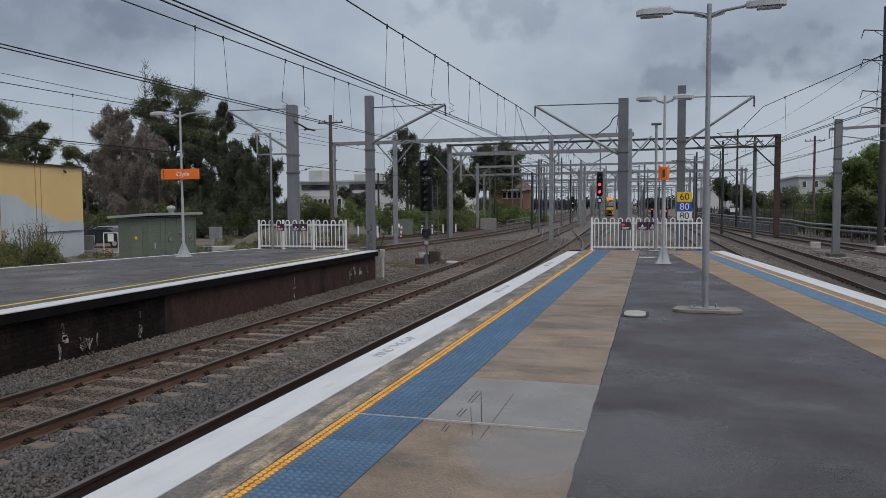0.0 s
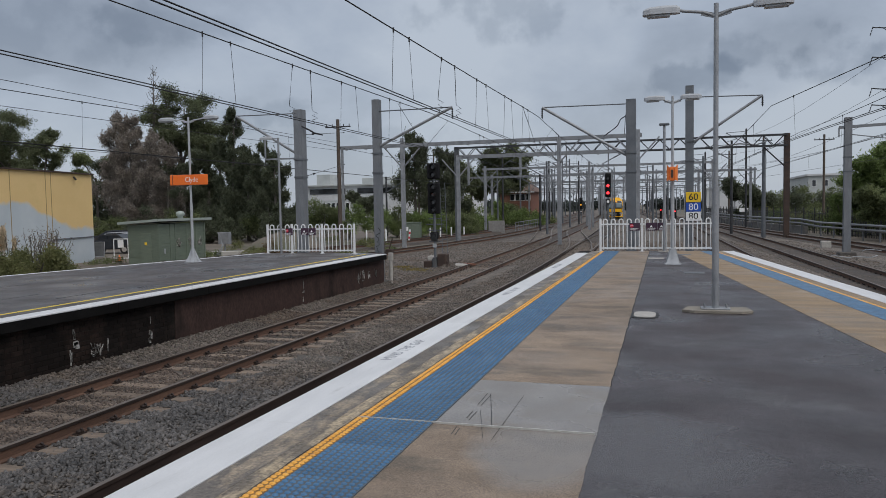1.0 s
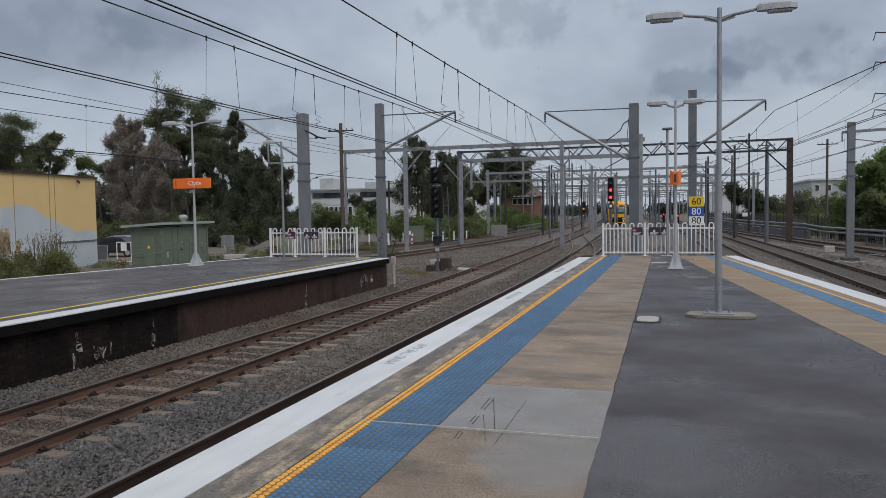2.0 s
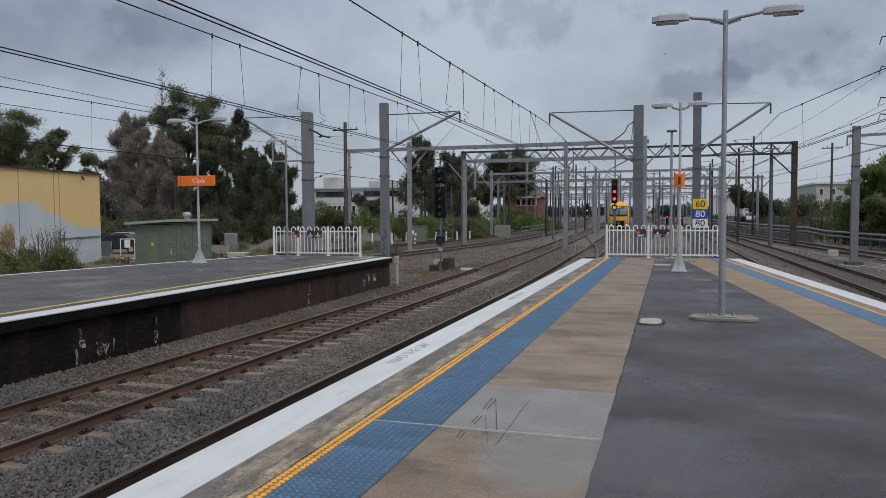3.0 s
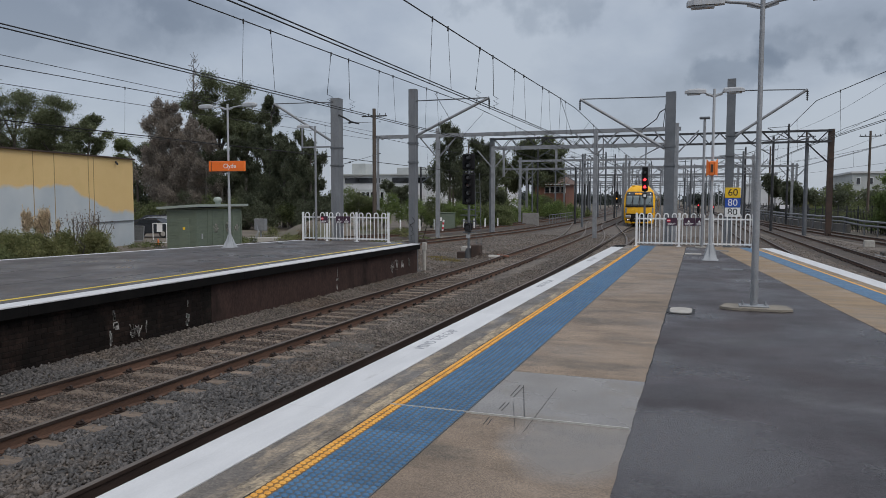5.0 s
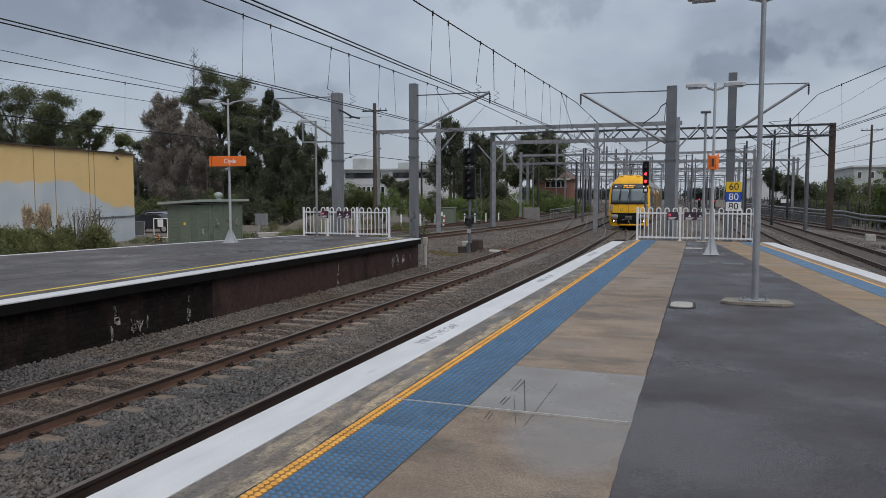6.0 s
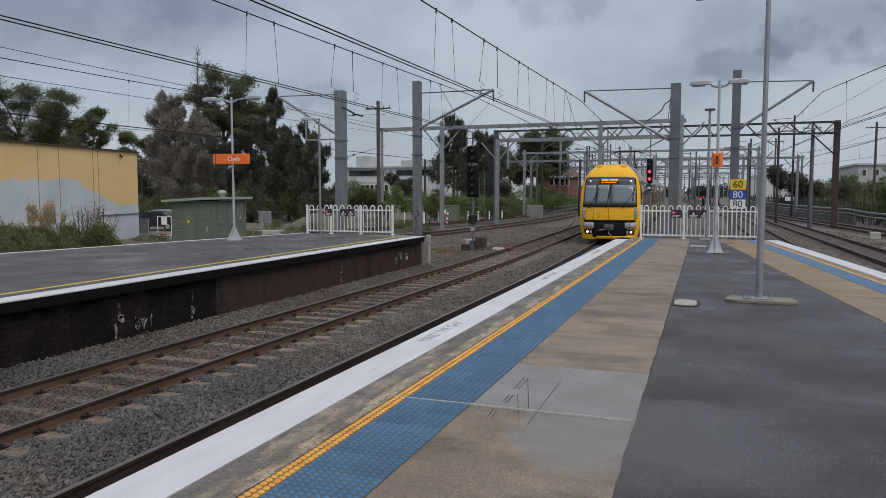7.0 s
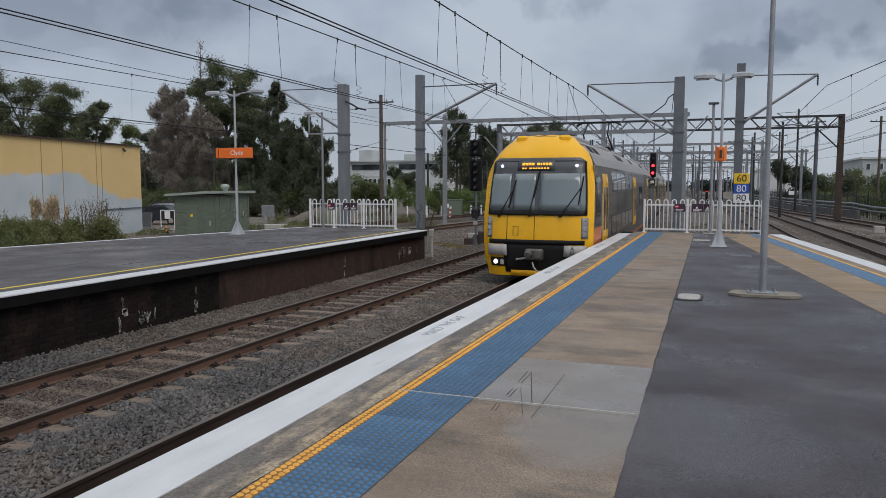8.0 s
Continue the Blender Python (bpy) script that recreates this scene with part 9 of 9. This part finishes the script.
def brick_wall():
    """The sooty brick face of the far platform, coping shade painted in its black stain: the nearer bricks one by one,
    the rest joined.
    """
    w = tagged(new("wall_brick_face"), "sooty brown brick wall with painted shade under the far platform's edge", "wall", "", "structure")
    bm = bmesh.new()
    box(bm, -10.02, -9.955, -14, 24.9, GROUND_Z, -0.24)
    part("mortar", bm, SOOT_SHADE_MORTAR, w, "dark mortar bed")
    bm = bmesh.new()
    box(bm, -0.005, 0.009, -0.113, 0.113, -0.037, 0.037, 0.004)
    one = mesh_of(bm, "brick", SOOT_SHADE_BRICK)
    verts, faces = [], []
    rnd = random.Random(9)
    for row in range(11):
        z = -0.29 - row * 0.0865
        y = 3.0 + (0.118 if row % 2 else 0)
        while y < 13.0:
            out = -9.955 + rnd.uniform(-0.004, 0.004)
            if y > 6.9:
                piece("brick", one, w, pose(out, y, z))
            else:
                b = len(verts)
                for dz in (-0.037, 0.037):
                    verts += [(out, y - 0.113, z + dz), (out + 0.009, y - 0.113, z + dz), (out + 0.009, y + 0.113, z + dz), (out, y + 0.113, z + dz)]
                faces += [(b + 4, b + 5, b + 6, b + 7), (b, b + 3, b + 2, b + 1), (b + 1, b + 2, b + 6, b + 5), (b, b + 1, b + 5, b + 4), (b + 2, b + 3, b + 7, b + 6)]
            y += 0.236
    bm = bmesh.new()
    box(bm, -9.97, -9.944, 13.05, 24.88, GROUND_Z, -0.245)
    part("render_face", bm, SOOT_RENDER, w, "smooth brown cement face, dark with soot")
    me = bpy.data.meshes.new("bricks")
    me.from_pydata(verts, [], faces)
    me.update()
    me.materials.append(SOOT_SHADE_BRICK)
    ob = new("bricks", me)
    ob.parent = w
    tagged(ob, kind="stuff")
    # peeling whitewash, posted marks and scrawls
    for y, z, dy, dz in ((10.36, -0.72, 0.09, 0.07), (10.22, -0.92, 0.035, 0.13), (10.30, -0.55, 0.03, 0.12), (12.29, -0.55, 0.02, 0.12), (12.28, -0.78, 0.05, 0.09), (12.26, -0.95, 0.06, 0.1), (18.72, -0.74, 0.07, 0.045), (18.74, -0.55, 0.02, 0.13), (18.7, -0.93, 0.03, 0.1), (11.1, -0.85, 0.02, 0.12)):
        g = random.Random(int(y * 100))
        for k in range(5):
            yy, zz = y + g.uniform(-0.6, 0.6) * dy, z + g.uniform(-0.7, 0.7) * dz
            a, b = dy * g.uniform(0.25, 0.7), dz * g.uniform(0.2, 0.5)
            bm = bmesh.new()
            box(bm, -9.95, -9.938, yy - a, yy + a, zz - b, zz + b)
            part("whitewash_patch", bm, LIMEWASH, w, "peeling white patch on the wall")
    for y, z, s in ((10.75, -0.88, 0.14), (10.9, -0.9, 0.12), (22.6, -0.68, 0.24), (22.95, -0.66, 0.2), (23.5, -0.68, 0.16), (24.1, -0.7, 0.18)):
        g = random.Random(int(y * 10))
        for k in range(4):
            bm = bmesh.new()
            tube(bm, [(-9.94, y + g.uniform(-s, s) * 0.7, z + g.uniform(-s, s)) for _ in range(4)], 0.011, 4)
            part("graffiti_stroke", bm, LIMEWASH, w, "pale graffiti scrawl")


brick_wall()


def ballast_stones():
    """Loose crushed stone between the platforms."""
    g = np.random.default_rng(21)
    cube = np.array([(x, y, z) for z in (-1, 1) for x, y in ((-1, -1), (1, -1), (1, 1), (-1, 1))], float)
    tri = np.array([(0, 2, 1), (0, 3, 2), (4, 5, 6), (4, 6, 7), (0, 1, 5), (0, 5, 4), (1, 2, 6), (1, 6, 5), (2, 3, 7), (2, 7, 6), (3, 0, 4), (3, 4, 7)])
    xs = np.array([-10.0, -9.55, -9.1, -8.9, -6.92, -6.66, -6.4, -5.9, -5.4, -3.8])
    zs = np.array([-1.10, -1.14, -1.22, -1.292, -1.288, -1.21, -1.19, -1.21, -1.275, -1.28])
    spans = ((2.5, 9.0, 820), (9.0, 15.0, 640), (15.0, 24.8, 420), (24.8, 38.0, 150))
    pts = []
    for y0, y1, dens in spans:
        n = int((y1 - y0) * 5.0 * dens)
        x, y = g.uniform(-9.93, -4.95, n), g.uniform(y0, y1, n)
        bent = np.array([bend(v) for v in y])
        keep = np.ones(n, bool)
        for c in (-8.17, -4.63):
            for s in (-0.753, 0.753):
                keep &= np.abs(x - (c + s)) > 0.085
        if y0 > 20:
            keep &= x > -11.5
        # the sleepers of the second track lie half bare
        near = np.abs((y + 1.7 + 0.31) % 0.62 - 0.31) < 0.13
        bare = np.where(x > -7.42, 0.96, np.where(np.abs(x + 8.17) < 0.75, np.where(np.sin(y * 2.1) > 0.3, 0.0, 0.22), 0.1))
        keep &= ~(near & (np.abs(x + 8.17) < 1.31) & (g.random(n) < bare))
        pts.append(np.c_[x - bent, y, np.interp(x, xs, zs)][keep])
    # the yard past the platform ends, and the strip beside the tapering platform
    xr = np.array([-40, -9.67, -8.87, -7.47, -6.87, -6.47, -5.37, -3.97, 12.0])
    zr = np.array([-1.27, -1.27, -1.275, -1.28, -1.2, -1.19, -1.275, -1.28, -1.295])
    big = [np.full(sum(len(q) for q in pts), 1.0)]
    for x0, x1, y0, y1, dens, grow in ((-19.0, -9.9, 25.6, 34.0, 90, 1.3), (-4.95, 8.5, 25.6, 34.0, 90, 1.3), (-18.0, 9.5, 34.0, 44.0, 60, 1.6), (-16.0, 9.5, 44.0, 58.0, 32, 2.0), (3.9, 8.6, 8.0, 25.6, 130, 1.2)):
        n = int((x1 - x0) * (y1 - y0) * dens)
        x, y = g.uniform(x0, x1, n), g.uniform(y0, y1, n)
        bent = np.array([bend(v) for v in y])
        keep = np.ones(n, bool)
        for c in (-8.17, -4.67, 7.0):
            for s in (-0.753, 0.753):
                keep &= np.abs(x - (c + s)) > 0.1
        pts.append(np.c_[x - bent, y, np.interp(x, xr, zr) - 0.004][keep])
        big.append(np.full(keep.sum(), grow))
    p, grow = np.concatenate(pts), np.concatenate(big)
    octa = np.array([(1, 0, 0), (-1, 0, 0), (0, 1, 0), (0, -1, 0), (0, 0, 1), (0, 0, -1)], float) * 1.35
    octf = np.array([(0, 2, 4), (2, 1, 4), (1, 3, 4), (3, 0, 4), (2, 0, 5), (1, 2, 5), (3, 1, 5), (0, 3, 5)])
    inside = np.abs(p[:, 0] + np.array([bend(v) for v in p[:, 1]]) + 8.17) < 0.72
    near_by = p[:, 1] < 11.0
    for form, faces, pick, paint, label in ((cube, tri, near_by & ~inside, STONE, "loose grey crushed stones beside the rails"), (octa, octf, ~near_by & ~inside, DUSTY_STONE, "grey crushed stones further along the tracks"),
                                            (octa, octf, inside, RUST_STONE, "rust-stained crushed stones between the rails")):
        loose_stones(g, p[pick], grow[pick], form, faces, paint, label)


def loose_stones(g, p, grow, form, faces, paint, label):
    n, c = len(p), len(form)
    size = g.uniform(0.013, 0.027, n) * grow
    shape = form[None] * g.uniform(0.55, 1.15, (n, c, 3)) * g.uniform(0.5, 1.5, (n, 1, 3)) * np.array([1.4, 0.95, 0.6])
    # most stones have settled flat: turned about the upright, tipped a little
    q = g.normal(size=(n, 4)) * np.array([1.0, 0.32, 0.32, 1.0])
    q /= np.linalg.norm(q, axis=1)[:, None]
    w, i, j, k = q.T
    rot = np.stack([1 - 2 * (j * j + k * k), 2 * (i * j - k * w), 2 * (i * k + j * w), 2 * (i * j + k * w), 1 - 2 * (i * i + k * k), 2 * (j * k - i * w), 2 * (i * k - j * w), 2 * (j * k + i * w), 1 - 2 * (i * i + j * j)], axis=1).reshape(n, 3, 3)
    v = np.einsum("nij,nkj->nki", rot, shape * size[:, None, None])
    v += p[:, None, :] + np.array([0, 0, 0.004]) + np.c_[np.zeros(n), np.zeros(n), g.uniform(0, 0.014, n)][:, None, :]
    f = (faces[None] + c * np.arange(n)[:, None, None]).reshape(-1, 3)
    me = bpy.data.meshes.new("ballast_stones")
    me.vertices.add(c * n)
    me.vertices.foreach_set("co", v.astype(np.float32).ravel())
    me.loops.add(3 * len(f))
    me.loops.foreach_set("vertex_index", f.astype(np.int32).ravel())
    me.polygons.add(len(f))
    me.polygons.foreach_set("loop_start", np.arange(0, 3 * len(f), 3, dtype=np.int32))
    me.update(calc_edges=True)
    me.materials.append(paint)
    tagged(new("ballast_stones", me), label, "ballast", "", "stuff")


ballast_stones()

# ---------------------------------------------------------------- what moves


def front_at(t):
    """How far ahead the train's front stands."""
    ts, ys = [r[0] for r in FRONT], [r[1] for r in FRONT]
    return float(np.interp(t, ts, ys))


FRONT = [(0.0, 168.0), (1.0, 150.0), (2.0, 132.0), (3.0, 114.0), (4.0, 96.0), (4.5, 86.5), (6.0, 57.5), (6.5, 48.0), (7.0, 38.6), (7.5, 29.1), (8.0, 19.5)]


def car_pose(back, t):
    """A carriage whose front end trails the train's front by back metres: it stands on two bogies."""
    y = front_at(t) + back
    a, b = y + 3.0, y + 16.7
    turn = math.atan2(track_a(b) - track_a(a), b - a)
    x = track_a(a) - math.tan(turn) * 3.0
    return pose(x, y, RAIL_Z, 0, 0, -math.degrees(turn))


def motions():
    for car, back in ((CAB_CAR, 0.0), (CAR_TWO, 19.9), (CAR_THREE, 39.8), (CAR_FOUR, 59.7)):
        walk(car, [(t / 4, car_pose(back, t / 4)) for t in range(33)])
    walk(BIRD, [(t, pose(x, y, z, 0, 0, -45)) for t, x, y, z in BIRD_PATH])


motions()
